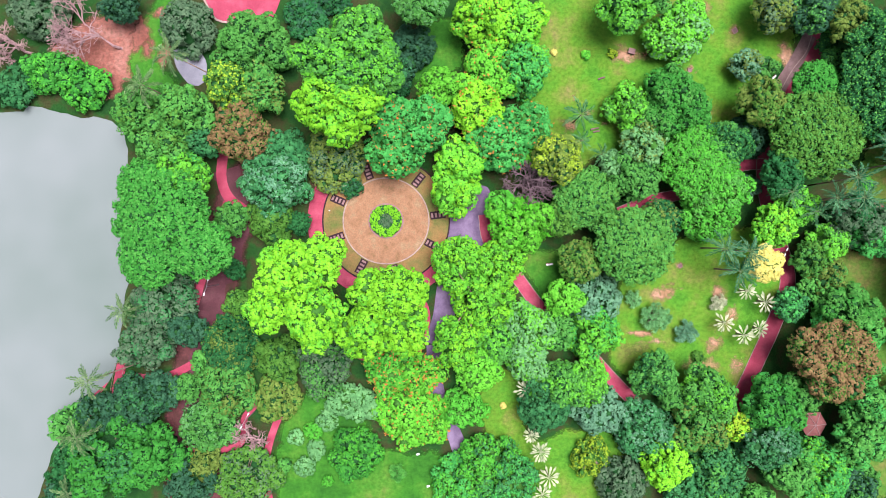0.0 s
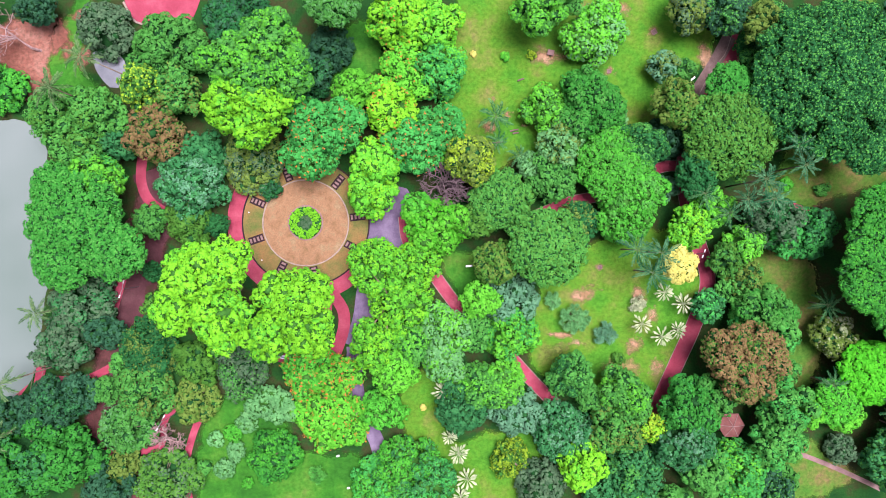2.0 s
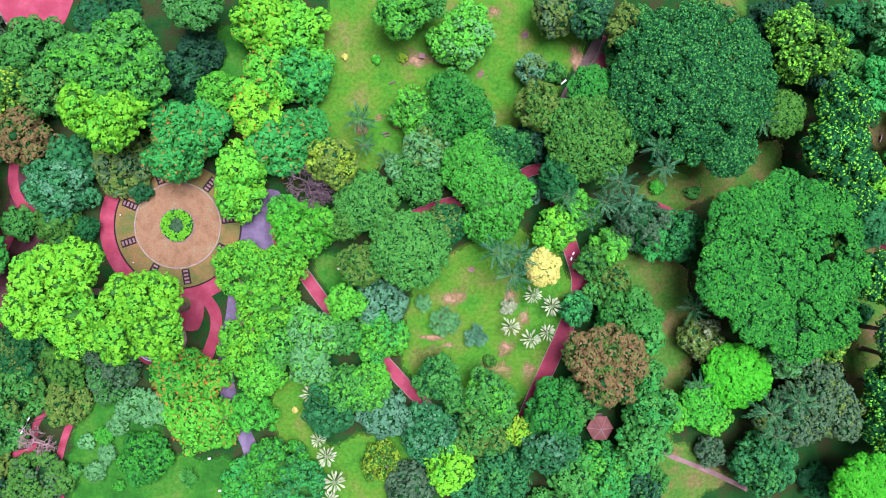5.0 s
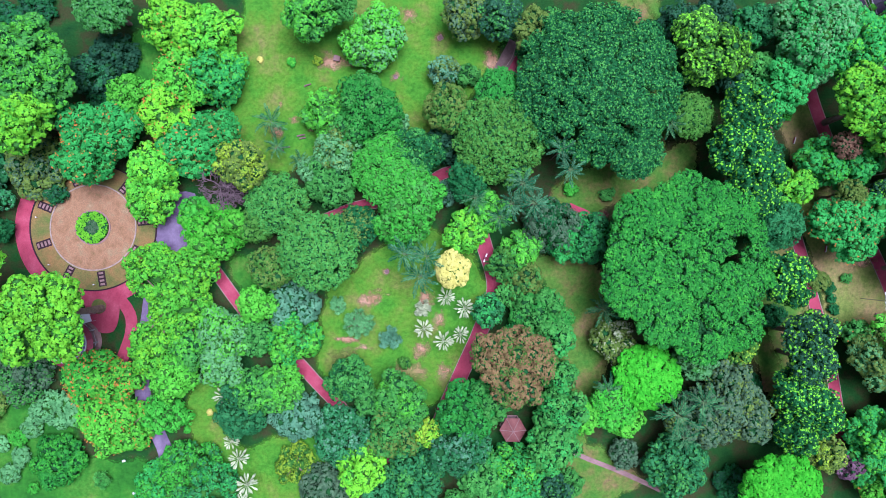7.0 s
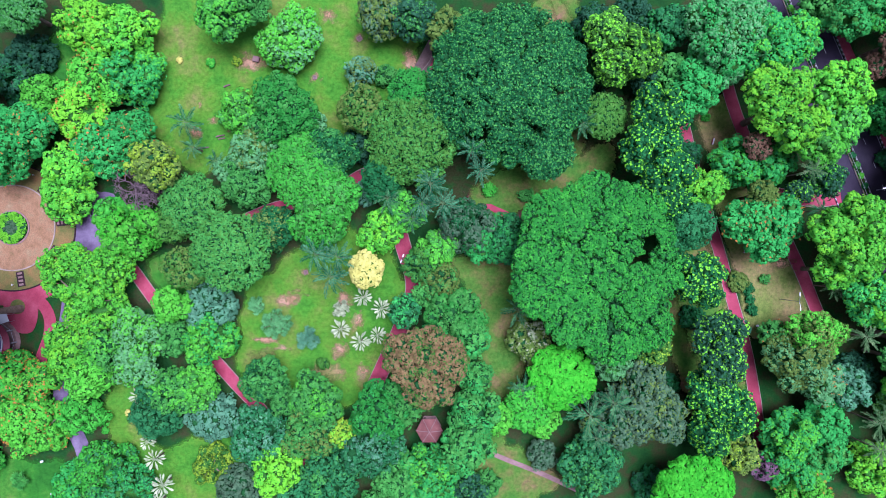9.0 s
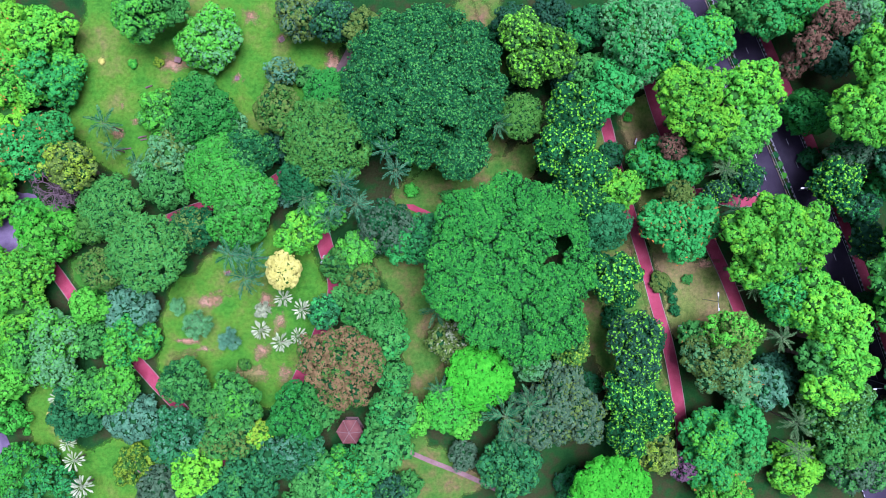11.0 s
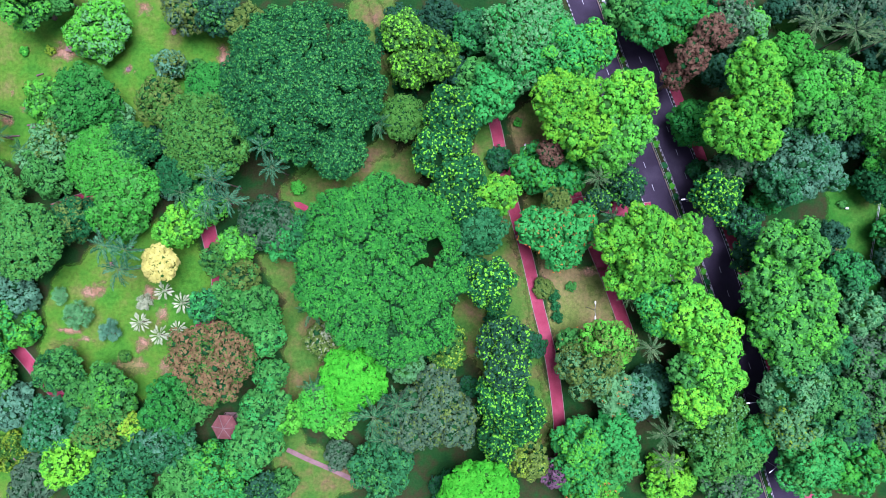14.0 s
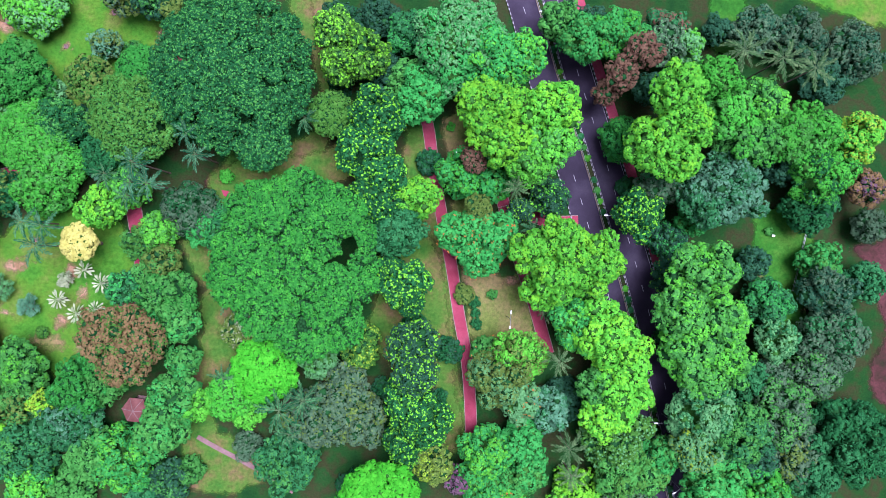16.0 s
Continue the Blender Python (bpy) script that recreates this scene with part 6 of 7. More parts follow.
tree(222.7, 35.3, 30.0, 12.1, "fresh", "lumpy", "fresh light green tree with a lumpy lime-green-tipped crown beside the road", tips='lime', tip_share=0.2, lobes=((-0.3, 8.0, 30.0, 6.3), (-2.9, -3.8, 28.0, 7.1), (3.3, 0.7, 28.0, 5.6), (2.5, -6.4, 26.0, 4.7)))
tree(236.4, -8.7, 27.0, 17.7, "mid", "lumpy", "mid-green tree with a lumpy fresh-light-green-tipped crown beside the road", tips='fresh', tip_share=0.45, lobes=((-3.0, 13.4, 27.0, 7.2), (-5.3, 4.5, 25.0, 7.0), (2.9, 2.3, 24.0, 7.1), (-2.6, -5.8, 22.0, 6.9), (6.3, -6.7, 21.0, 6.9), (2.3, -10.9, 20.0, 6.2)))
tree(68.5, 52.1, 11.0, 7.4, "fresh", "tuft", "fresh light green tree with a tufted pale-sage-green-tipped crown", tips='sage', tip_share=0.4, lobes=((-3.0, -1.1, 10.0, 5.5), (0.9, 2.8, 11.0, 5.8), (0.1, -2.5, 10.0, 5.2), (3.9, 0.7, 9.0, 3.9)))
tree(66.6, 33.3, 13.0, 8.9, "rain", "tuft", "deep green tree with a tufted mid-green-tipped crown on the upper lawn", tips='mid', lobes=((-0.7, 3.5, 13.0, 6.5), (3.7, -0.6, 13.0, 5.7), (-2.8, -3.9, 12.0, 5.7)))
tree(-54.8, 3.0, 19.0, 15.1, "rain", "mound", "deep green tree with a mounded deep-green-tipped crown beside the lake", tips='mid', tip_share=0.4, lobes=((-0.6, 2.0, 19.0, 11.6), (8.7, -5.2, 17.0, 7.4), (-3.2, -7.3, 17.0, 7.4), (-5.3, 10.1, 15.0, 6.4)))
tree(-56.2, 27.9, 17.0, 10.6, "mid", "tuft", "mid-green tree with a tufted mossy-green-tipped crown beside the lake", tips='moss', tip_share=0.35, lobes=((-5.6, 2.0, 17.0, 6.1), (4.8, 2.8, 17.0, 6.9), (-0.5, -4.4, 17.0, 6.9)))
tree(18.7, -13.3, 12.0, 16.4, "fresh", "open", "fresh light green tree with a gappy lime-green-tipped crown", tips='lime', tip_share=0.35, lobes=((-3.8, 7.5, 12.0, 7.4), (5.1, 7.6, 12.0, 6.5), (2.5, -2.1, 12.0, 8.2), (-3.6, -11.7, 12.0, 7.1)))
tree(181.0, 21.3, 15.0, 8.2, "emerald", "lumpy", "emerald-green tree with a lumpy vivid-green-tipped crown beside the straight red path", tips='vivid', lobes=((-3.7, 0.5, 15.0, 5.9), (3.4, -0.4, 15.0, 6.1)))
tree(183.2, 6.5, 17.0, 8.8, "emerald", "tuft", "emerald-green tree dotted with orange flowers beside the straight red path", flowers='orange', lobes=((-4.4, 1.1, 17.0, 5.8), (3.6, 1.8, 17.0, 6.1), (0.5, -3.4, 16.0, 5.6)))
tree(154.2, -38.3, 15.0, 10.9, "slate", "tuft", "grey-green tree with a tufted olive-green-tipped crown in the park", tips='olive', tip_share=0.2, lobes=((-4.3, -2.0, 15.0, 8.1), (3.7, -1.2, 15.0, 7.8), (1.4, 4.9, 15.0, 6.4)))
tree(1.5, 26.1, 17.0, 9.9, "emerald", "tuft", "emerald-green tree dotted with orange flowers beside the round plaza", flowers='orange', lobes=((-2.1, -3.2, 16.0, 7.7), (3.9, 1.9, 17.0, 7.1), (-2.8, 3.8, 16.0, 5.0)))
tree(-2.7, 42.8, 9.0, 5.6, "dark", "tuft", "dark green tree with a tufted blue-green-tipped crown in the park", tips='teal')
tree(152.8, 58.6, 10.0, 5.0, "dark", "tuft", "dark green tree in the shade between taller crowns")
tree(144.2, 55.8, 12.0, 5.5, "dark", "tuft", "dark green tree with a tufted deep-green-tipped crown in the park", tips='forest')
tree(161.0, 54.6, 14.0, 5.7, "teal", "tuft", "blue-green tree with a tufted emerald-green-tipped crown beside the straight red path", tips='emerald')
tree(157.2, 44.3, 12.0, 5.5, "dark", "tuft", "dark green tree with tufted leaf sprays in the park")
tree(146.9, 46.2, 12.0, 4.9, "forest", "tuft", "deep green tree with tufted leaf sprays in the park")
tree(210.0, -31.0, 8.0, 5.0, "dark", "tuft", "dark green tree with tufted leaf sprays beside the road")
tree(203.2, 60.8, 12.0, 5.4, "dark", "tuft", "dark green tree with tufted leaf sprays beside the straight red path")
tree(86.8, 26.5, 9.0, 5.5, "dark", "tuft", "dark green tree with tufted leaf sprays on the upper lawn")
tree(111.6, 50.6, 13.0, 8.2, "forest", "tuft", "deep green tree with a tufted mid-green-tipped crown in the park", tips='mid')
tree(159.6, -59.1, 4.5, 4.8, "forest", "tuft", "low dark green undergrowth tree between larger crowns", tips='dark', tip_share=0.4)
tree(143.4, -16.4, 4.5, 3.1, "forest", "tuft", "low dark green undergrowth tree between larger crowns", tips='dark', tip_share=0.4)
tree(147.1, -27.8, 4.5, 3.7, "forest", "tuft", "low dark green undergrowth tree between larger crowns", tips='dark', tip_share=0.4)
tree(154.2, -23.5, 4.5, 3.7, "forest", "tuft", "low dark green undergrowth tree between larger crowns", tips='dark', tip_share=0.4)
tree(169.7, -16.3, 4.5, 3.1, "forest", "tuft", "low dark green undergrowth tree between larger crowns", tips='dark', tip_share=0.4)
tree(179.1, -21.9, 4.5, 3.7, "forest", "tuft", "low dark green undergrowth tree between larger crowns", tips='dark', tip_share=0.4)
tree(139.6, 54.7, 4.5, 3.7, "forest", "tuft", "low dark green undergrowth tree between larger crowns", tips='dark', tip_share=0.4)
tree(144.6, 41.8, 4.5, 3.4, "forest", "tuft", "low dark green undergrowth tree between larger crowns", tips='dark', tip_share=0.4)
tree(168.9, 24.9, 4.5, 3.4, "forest", "tuft", "low dark green undergrowth tree between larger crowns", tips='dark', tip_share=0.4)
tree(-18.0, 61.0, 4.5, 4.8, "forest", "tuft", "low dark green undergrowth tree between larger crowns", tips='dark', tip_share=0.4)
tree(-24.4, 56.1, 4.5, 5.7, "forest", "tuft", "low dark green undergrowth tree between larger crowns", tips='dark', tip_share=0.4)
tree(-1.5, 39.2, 4.5, 3.7, "forest", "tuft", "low dark green undergrowth tree between larger crowns", tips='dark', tip_share=0.4)
tree(-12.6, 13.6, 4.5, 2.8, "forest", "tuft", "low dark green undergrowth tree between larger crowns", tips='dark', tip_share=0.4)
tree(244.4, 46.4, 4.5, 3.7, "forest", "tuft", "low dark green undergrowth tree between larger crowns", tips='dark', tip_share=0.4)
tree(232.4, 24.6, 4.5, 3.7, "forest", "tuft", "low dark green undergrowth tree between larger crowns", tips='dark', tip_share=0.4)
tree(219.4, 24.0, 4.5, 2.8, "forest", "tuft", "low dark green undergrowth tree between larger crowns", tips='dark', tip_share=0.4)
tree(136.6, -30.3, 4.5, 3.1, "forest", "tuft", "low dark green undergrowth tree between larger crowns", tips='dark', tip_share=0.4)
tree(163.6, -33.4, 4.5, 2.8, "forest", "tuft", "low dark green undergrowth tree between larger crowns", tips='dark', tip_share=0.4)
tree(189.8, -52.2, 4.5, 3.7, "forest", "tuft", "low dark green undergrowth tree between larger crowns", tips='dark', tip_share=0.4)
tree(177.8, -34.3, 4.5, 2.5, "forest", "tuft", "low dark green undergrowth tree between larger crowns", tips='dark', tip_share=0.4)
tree(233.6, -12.3, 4.5, 3.1, "forest", "tuft", "low dark green undergrowth tree between larger crowns", tips='dark', tip_share=0.4)
tree(228.0, -43.7, 15.0, 6.7, "mid", "tuft", "mid-green tree with a tufted mossy-green-tipped crown beside the road", tips='moss', tip_share=0.4)
tree(227.1, -52.3, 14.0, 6.5, "slate", "tuft", "grey-green tree with a tufted mid-green-tipped crown beside the road", tips='mid')
tree(188.1, 49.3, 21.0, 5.9, "emerald", "tuft", "emerald-green tree with a tufted fresh-light-green-tipped crown beside the straight red path", tips='fresh', tip_share=0.4)
tree(222.3, 61.8, 14.0, 5.4, "teal", "tuft", "blue-green tree with a tufted dusky-reddish-brown-tipped crown beside the road", tips='dusk', tip_share=0.3)
tree(227.4, 57.4, 15.0, 4.5, "sage", "tuft", "pale sage-green tree with a tufted fresh-light-green-tipped crown beside the road", tips='fresh')
tree(220.7, 47.3, 12.0, 4.3, "dark", "tuft", "dark green tree with tufted leaf sprays beside the road")
tree(226.7, 53.7, 10.0, 3.8, "dark", "tuft", "dark green tree with tufted leaf sprays beside the road")
tree(229.7, 52.0, 12.0, 4.1, "teal", "tuft", "blue-green tree with tufted leaf sprays beside the road")
tree(236.3, 64.4, 9.0, 3.6, "dark", "tuft", "dark green tree with tufted leaf sprays beside the road")
tree(235.8, 28.2, 10.0, 4.1, "dark", "tuft", "dark green tree with tufted leaf sprays beside the road")
tree(255.2, 33.6, 12.0, 5.4, "dark", "tuft", "dark green tree with tufted leaf sprays beside the road")
tree(264.7, 23.5, 11.0, 5.5, "teal", "tuft", "blue-green tree with a tufted dark-green-tipped crown beside the road", tips='dark')
tree(79.0, -66.0, 9.0, 6.1, "fresh", "tuft", "fresh light green tree with a tufted emerald-green-tipped crown", tips='emerald')
tree(90.1, -66.1, 9.0, 5.5, "mid", "tuft", "mid-green tree with tufted leaf sprays round the palm lawn")
tree(113.8, -61.8, 9.0, 5.5, "dark", "tuft", "dark green tree with a tufted mid-green-tipped crown in the park", tips='mid')
tree(107.9, -65.6, 8.0, 4.2, "teal", "tuft", "blue-green tree with tufted leaf sprays in the park")
tree(97.0, -38.2, 9.0, 3.6, "mid", "tuft", "mid-green tree with a tufted emerald-green-tipped crown round the palm lawn", tips='emerald')
tree(114.5, -31.2, 10.0, 4.4, "mid", "tuft", "mid-green tree with a tufted emerald-green-tipped crown in the park", tips='emerald')
tree(-82.3, -59.5, 9.0, 5.3, "forest", "lumpy", "deep green tree with a dense lumpy crown beside the lake")
tree(-81.2, -53.0, 9.0, 4.1, "forest", "tuft", "deep green tree with a tufted blue-green-tipped crown beside the lake", tips='teal')
tree(-84.3, -63.9, 8.0, 4.2, "dark", "tuft", "dark green tree with tufted leaf sprays beside the lake")

# ---- plaza bed ----
def hedge(name, x, y, r0, r1, h, leaf, label, category="hedge"):
    """A clipped ring of leafy shrubs."""
    COUNT[0] += 1
    rng = np.random.default_rng(COUNT[0])
    n = int(26 * (r1 * r1 - r0 * r0))
    rad = np.sqrt(rng.uniform(r0 * r0, r1 * r1, n))
    a = rng.uniform(0, 6.283, n)
    heart = np.stack([rad * np.cos(a), rad * np.sin(a), h * (1 - 0.25 * ((rad - (r0 + r1) / 2) / (r1 - r0)) ** 2 * 4) + rng.normal(0, 0.07, n)], axis=1)
    which = np.repeat(np.arange(n), 8)
    out = spun(rng, len(which)) + np.array([0, 0, 0.7])
    out /= np.linalg.norm(out, axis=1, keepdims=True)
    v, f = leaf_blades(rng, heart[which] + out * 0.22, out + rng.normal(0, 0.4, out.shape), 0.40, 0.30)
    ob = new(name)
    ob.location = (x, y, 0)
    new("foliage", fast_mesh("foliage", v, f, leaf_material(leaf))).parent = ob
    # solid body, coloured dark as the shade among the leaves
    body = ring("dark_core", 0, 0, r0, r1, h - 0.12, INNER, h - 0.12, 40, ob)
    return tagged(ob, label, category)


hedge("hedge", PX, PY, 1.9, 4.0, 1.0, "lime", "clipped vivid green hedge ringing the plaza's centre bed")
hedge("flower_bed", PX, PY, 0.0, 1.9, 0.7, "slate", "dark leafy plants filling the plaza's centre bed", "plants")
for k in range(7):
    a = radians(17 + 51 * k)
    stub = new("garden_lamp")
    stub.location = (PX + 14.6 * math.cos(a), PY + 14.6 * math.sin(a), 0.11)
    part("post", box(bmesh.new(), 0, 0, 0.3, 0.12, 0.12, 0.6), METAL, stub)
    part("shade", box(bmesh.new(), 0, 0, 0.68, 0.34, 0.34, 0.16, bevel=0.05), GLASS, stub)
    tagged(stub, "small white garden lamp in the plaza turf", "lamp", "garden lamps round the plaza")

# round grass bed on the plaza's path, with a stand-in stem
tagged(ring("tree_ring", -2.3, -15.1, 0.0, 1.9, 0.15, PLAZA_TURF), "small round grass bed in the red paving", "bed", kind="structure")


def upright(name, x, y, h, r0, r1, material, label, category, tilt=(0, 0)):
    ob = new(name)
    ob.location = (x, y, 0)
    mesh_ob("stem", *tube([(0, 0, -0.2), (0.4 * tilt[0], 0.4 * tilt[1], 0.5 * h), (tilt[0], tilt[1], h)], [r0, 0.5 * (r0 + r1), r1], 8), material, ob)
    return tagged(ob, label, category)


# stem added in the bed in place of a dark round shrub
upright("bed_stem", -2.3, -15.1, 3.4, 0.22, 0.12, BARK, "bare grey leaning stem in a round grass bed, in place of a shrub", "tree", (-1.2, -0.3))


# ---- pavilion by the plaza ----
def pavilion(x, y, r, h):
    ob = new("pavilion")
    ob.location = (x, y, 0)
    sides = 32

    def disc(profile):
        v = [(rr * math.cos(2 * math.pi * k / sides), rr * math.sin(2 * math.pi * k / sides), z) for rr, z in profile for k in range(sides)]
        f = [(i * sides + k, i * sides + (k + 1) % sides, (i + 1) * sides + (k + 1) % sides, (i + 1) * sides + k) for i in range(len(profile) - 1) for k in range(sides)]
        return v, f

    mesh_ob("floor", *disc([(0.01, 0.45), (r, 0.45), (r + 0.4, 0.22), (r + 0.8, 0.0)]), SLAB, ob)
    roof = mesh_ob("roof", *disc([(r + 0.9, h), (0.62 * r, h + 1.3), (0.62 * r, h + 1.75), (0.05, h + 3.1)]), ROOF_RED, ob)
    for name, r0, z0, m in (("white_fascia", r - 0.62, h + 0.92, WHITE_PAINT), ("blue_band", r - 0.95, h + 1.1, BLUE_PAINT), ("inner_fascia", r - 1.3, h + 1.3, WHITE_PAINT)):
        mesh_ob(name, *disc([(r0, z0), (r0 + 0.30, z0), (r0 + 0.30, z0 - 0.25), (r0, z0 - 0.25), (r0, z0)]), m, roof)
    for k in range(10):
        a = 2 * math.pi * k / 10
        v, f = tube([(r * math.cos(a), r * math.sin(a), 0.3), (r * math.cos(a), r * math.sin(a), h + 0.2)], [0.16, 0.14], 8)
        mesh_ob("column", v, f, WHITE_PAINT, ob)
    for k in range(10):
        a, b = 2 * math.pi * k / 10, 2 * math.pi * (k + 1) / 10
        v, f = tube([(r * math.cos(a), r * math.sin(a), 1.2), (r * math.cos(b), r * math.sin(b), 1.2)], [0.05, 0.05], 6)
        mesh_ob("rail", v, f, WHITE_PAINT, ob)
    return tagged(ob, "round pavilion with a dark red roof and white bands", "pavilion")


pavilion(-7.5, -24.1, 5.2, 4.2)
canopy = new("canopy")
canopy.location = (-4.1, -17.8, 0)
part("sheet", box(bmesh.new(), 0, 0, 3.0, 2.6, 2.4, 0.12, 20, 0.03), GLASS, canopy)
for dx, dy in ((-1, -0.9), (1, -0.9), (-1, 0.9), (1, 0.9)):
    v, f = tube([(dx, dy, -0.1), (dx, dy, 3.0)], [0.05, 0.05], 6)
    mesh_ob("post", v, f, METAL, canopy)
tagged(canopy, "white canopy on thin posts beside the pavilion", "canopy")


# ---- six-sided shelter with a clay roof ----
def shelter(x, y, r, h):
    ob = new("shelter")
    ob.location = (x, y, 0)
    ring("floor", 0, 0, 0.0, r, 0.25, SLAB, 0.25, 6, ob)
    corner = [(r * 1.12 * math.cos(k * math.pi / 3), r * 1.12 * math.sin(k * math.pi / 3)) for k in range(6)]
    for k in range(6):
        (x0, y0), (x1, y1) = corner[k], corner[(k + 1) % 6]
        mesh_ob("roof_slope", [(x0, y0, h), (x1, y1, h), (0, 0, h + 1.2), (x0, y0, h - 0.12), (x1, y1, h - 0.12), (0, 0, h + 1.05)],
                [(0, 1, 2), (5, 4, 3), (0, 3, 4, 1), (1, 4, 5, 2), (2, 5, 3, 0)], ROOF_TILE, ob)
        v, f = tube([(x0, y0, h + 0.03), (0, 0, h + 1.25)], [0.09, 0.09], 6)
        mesh_ob("ridge", v, f, SLAB, ob)
        v, f = tube([(0.8 * x0, 0.8 * y0, 0), (0.8 * x0, 0.8 * y0, h + 0.15)], [0.11, 0.10], 8)
        mesh_ob("post", v, f, WOOD, ob)
    return tagged(ob, "six-sided shelter with a brown clay-tiled roof", "shelter")


shelter(103.4, -44.9, 3.0, 4.4)

# ---- red court near the lake ----
court = blob("red_court", [(-53.8, 74.0), (-50.0, 60.4), (-47.4, 56.3), (-40.8, 55.4), (-33.0, 56.9), (-30.8, 74.2)], 0.10, RED_PAVING, rough=0.05)
tagged(court, "flat red-paved court among the trees", "court", kind="structure")
ribbon("edging", [(-50.6, 61.1), (-47.4, 56.0), (-40.5, 55.2)], 0.5, 0.30, KERB, parent=court)
deck = new("lake_deck")
deck.location = (-72.0, -36.1, 0)
deck.rotation_euler = (0, 0, radians(80))
part("platform", box(bmesh.new(), 0, 0, 0.25, 9.0, 2.4, 0.3, bevel=0.03), RED_PAVING, deck)
for sy in (-1.15, 1.15):
    for j in range(7):
        part("post", box(bmesh.new(), -4.2 + 1.4 * j, sy, 0.85, 0.09, 0.09, 1.0), BARK, deck)
    part("rail", box(bmesh.new(), 0, sy, 1.36, 8.8, 0.09, 0.07), BARK, deck)
tagged(deck, "red deck with a dark railing at the lake's edge", "deck")


# ---- benches and small things on the lawns ----
def bench(x, y, turn, label="red and white park bench on the grass"):
    ob = new("bench")
    ob.location = (x, y, 0)
    ob.rotation_euler = (0, 0, radians(turn))
    part("seat", box(bmesh.new(), 0, 0, 0.45, 1.7, 0.46, 0.08, bevel=0.02), GLASS, ob)
    part("backrest", box(bmesh.new(), 0, 0.30, 0.72, 1.7, 0.09, 0.42, bevel=0.02), RED_PAVING, ob)
    for dx in (-0.65, 0.65):
        part("leg", box(bmesh.new(), dx, 0, 0.21, 0.12, 0.44, 0.42), SLAB, ob)
    return tagged(ob, label, "bench", "park benches")


bench(37.9, -5.7, 5)
bench(175.5, 28.4, 75)
bench(94.5, 42.3, 40)
bench(183.6, 0.7, 80)
bench(103.3, -55.5, 10)
bench(120.1, 7.7, 15)
bench(-28.0, -38.6, 85)


def kiosk(x, y, turn):
    ob = new("stone_seat")
    ob.location = (x, y, 0)
    ob.rotation_euler = (0, 0, radians(turn))
    part("block", box(bmesh.new(), 0, 0, 0.35, 1.5, 1.2, 0.7, bevel=0.04), SLAB_BED, ob)
    part("top", box(bmesh.new(), 0, 0, 0.75, 1.7, 1.4, 0.12, bevel=0.03), SLAB, ob)
    return tagged(ob, "square dark stone seat with a reddish top", "stone seat")


kiosk(58.3, 48.7, -12)


def log(x, y, length, turn, label="weathered log lying on the lawn"):
    ob = new("log")
    ob.location = (x, y, 0.2)
    ob.rotation_euler = (0, 0, radians(turn))
    v, f = tube([(-length / 2, 0, 0), (0, 0.05, 0.03), (length / 2, 0, 0)], [0.24, 0.22, 0.18], 8)
    f = f + [tuple(range(7, -1, -1)), tuple(range(16, 24))]
    mesh_ob("wood", v, f, WOOD, ob)
    return tagged(ob, label, "log")


log(49.2, 29.0, 2.2, 12)
log(49.6, 28.3, 1.6, 10)
log(50.8, 41.9, 1.8, 20, "pale plank lying on the lawn")
log(44.4, 25.8, 4.0, 8, "fallen reddish trunk on the lawn's edge")
log(197.5, -16.3, 2.4, -25, "broken branch lying on the dry lawn")


def kerbed_hole(x, y, s, turn):
    ob = new("tree_pit")
    ob.location = (x, y, 0)
    ob.rotation_euler = (0, 0, radians(turn))
    for k in range(4):
        a = k * math.pi / 2
        part("kerb", box(bmesh.new(), s / 2 * math.cos(a), s / 2 * math.sin(a), 0.08, 0.14, s + 0.12, 0.2, 90 * k), SLAB, ob)
    part("soil", box(bmesh.new(), 0, 0, 0.02, s - 0.16, s - 0.16, 0.07), WOOD, ob)
    return tagged(ob, "small square kerbed pit in the lawn", "tree pit", "kerbed pits")


kerbed_hole(84.7, 54.3, 1.2, 30)
kerbed_hole(71.4, -5.8, 0.9, 20)
kerbed_hole(73.3, 44.2, 0.9, 10)


def notice(x, y, turn):
    ob = new("notice_board")
    ob.location = (x, y, 0)
    ob.rotation_euler = (0, 0, radians(turn))
    part("panel", box(bmesh.new(), 0, 0, 0.75, 0.8, 0.5, 0.08, bevel=0.01), GLASS, ob)
    part("post", box(bmesh.new(), 0, 0, 0.35, 0.12, 0.12, 0.75), METAL, ob)
    return tagged(ob, "small white notice panel in the grass", "notice board")


notice(4.7, -54.4, 20)
notice(7.4, -62.6, 10)
notice(258.1, 16.0, 0)
notice(186.8, -18.7, 0)


# ---- lamps ----
def twin_lamp(x, y, h, turn, reach=1.7, label="tall park lamp with two white arms"):
    """A pole with two lamp arms."""
    ob = new("park_lamp")
    ob.location = (x, y, 0)
    ob.rotation_euler = (0, 0, radians(turn))
    mesh_ob("pole", *tube([(0, 0, -0.2), (0, 0, h)], [0.11, 0.06], 8), METAL, ob)
    for s in (-1, 1):
        arm = mesh_ob("arm", *tube([(0, 0, h - 0.4), (s * 0.6 * reach, 0, h), (s * reach, 0, h + 0.05)], [0.06, 0.06, 0.06], 6), METAL, ob)
        part("lamp_head", box(bmesh.new(), s * (reach + 0.15), 0, h + 0.05, 0.8, 0.32, 0.14, bevel=0.04), GLASS, arm, "white lamp head")
    return tagged(ob, label, "lamp", "park lamps")


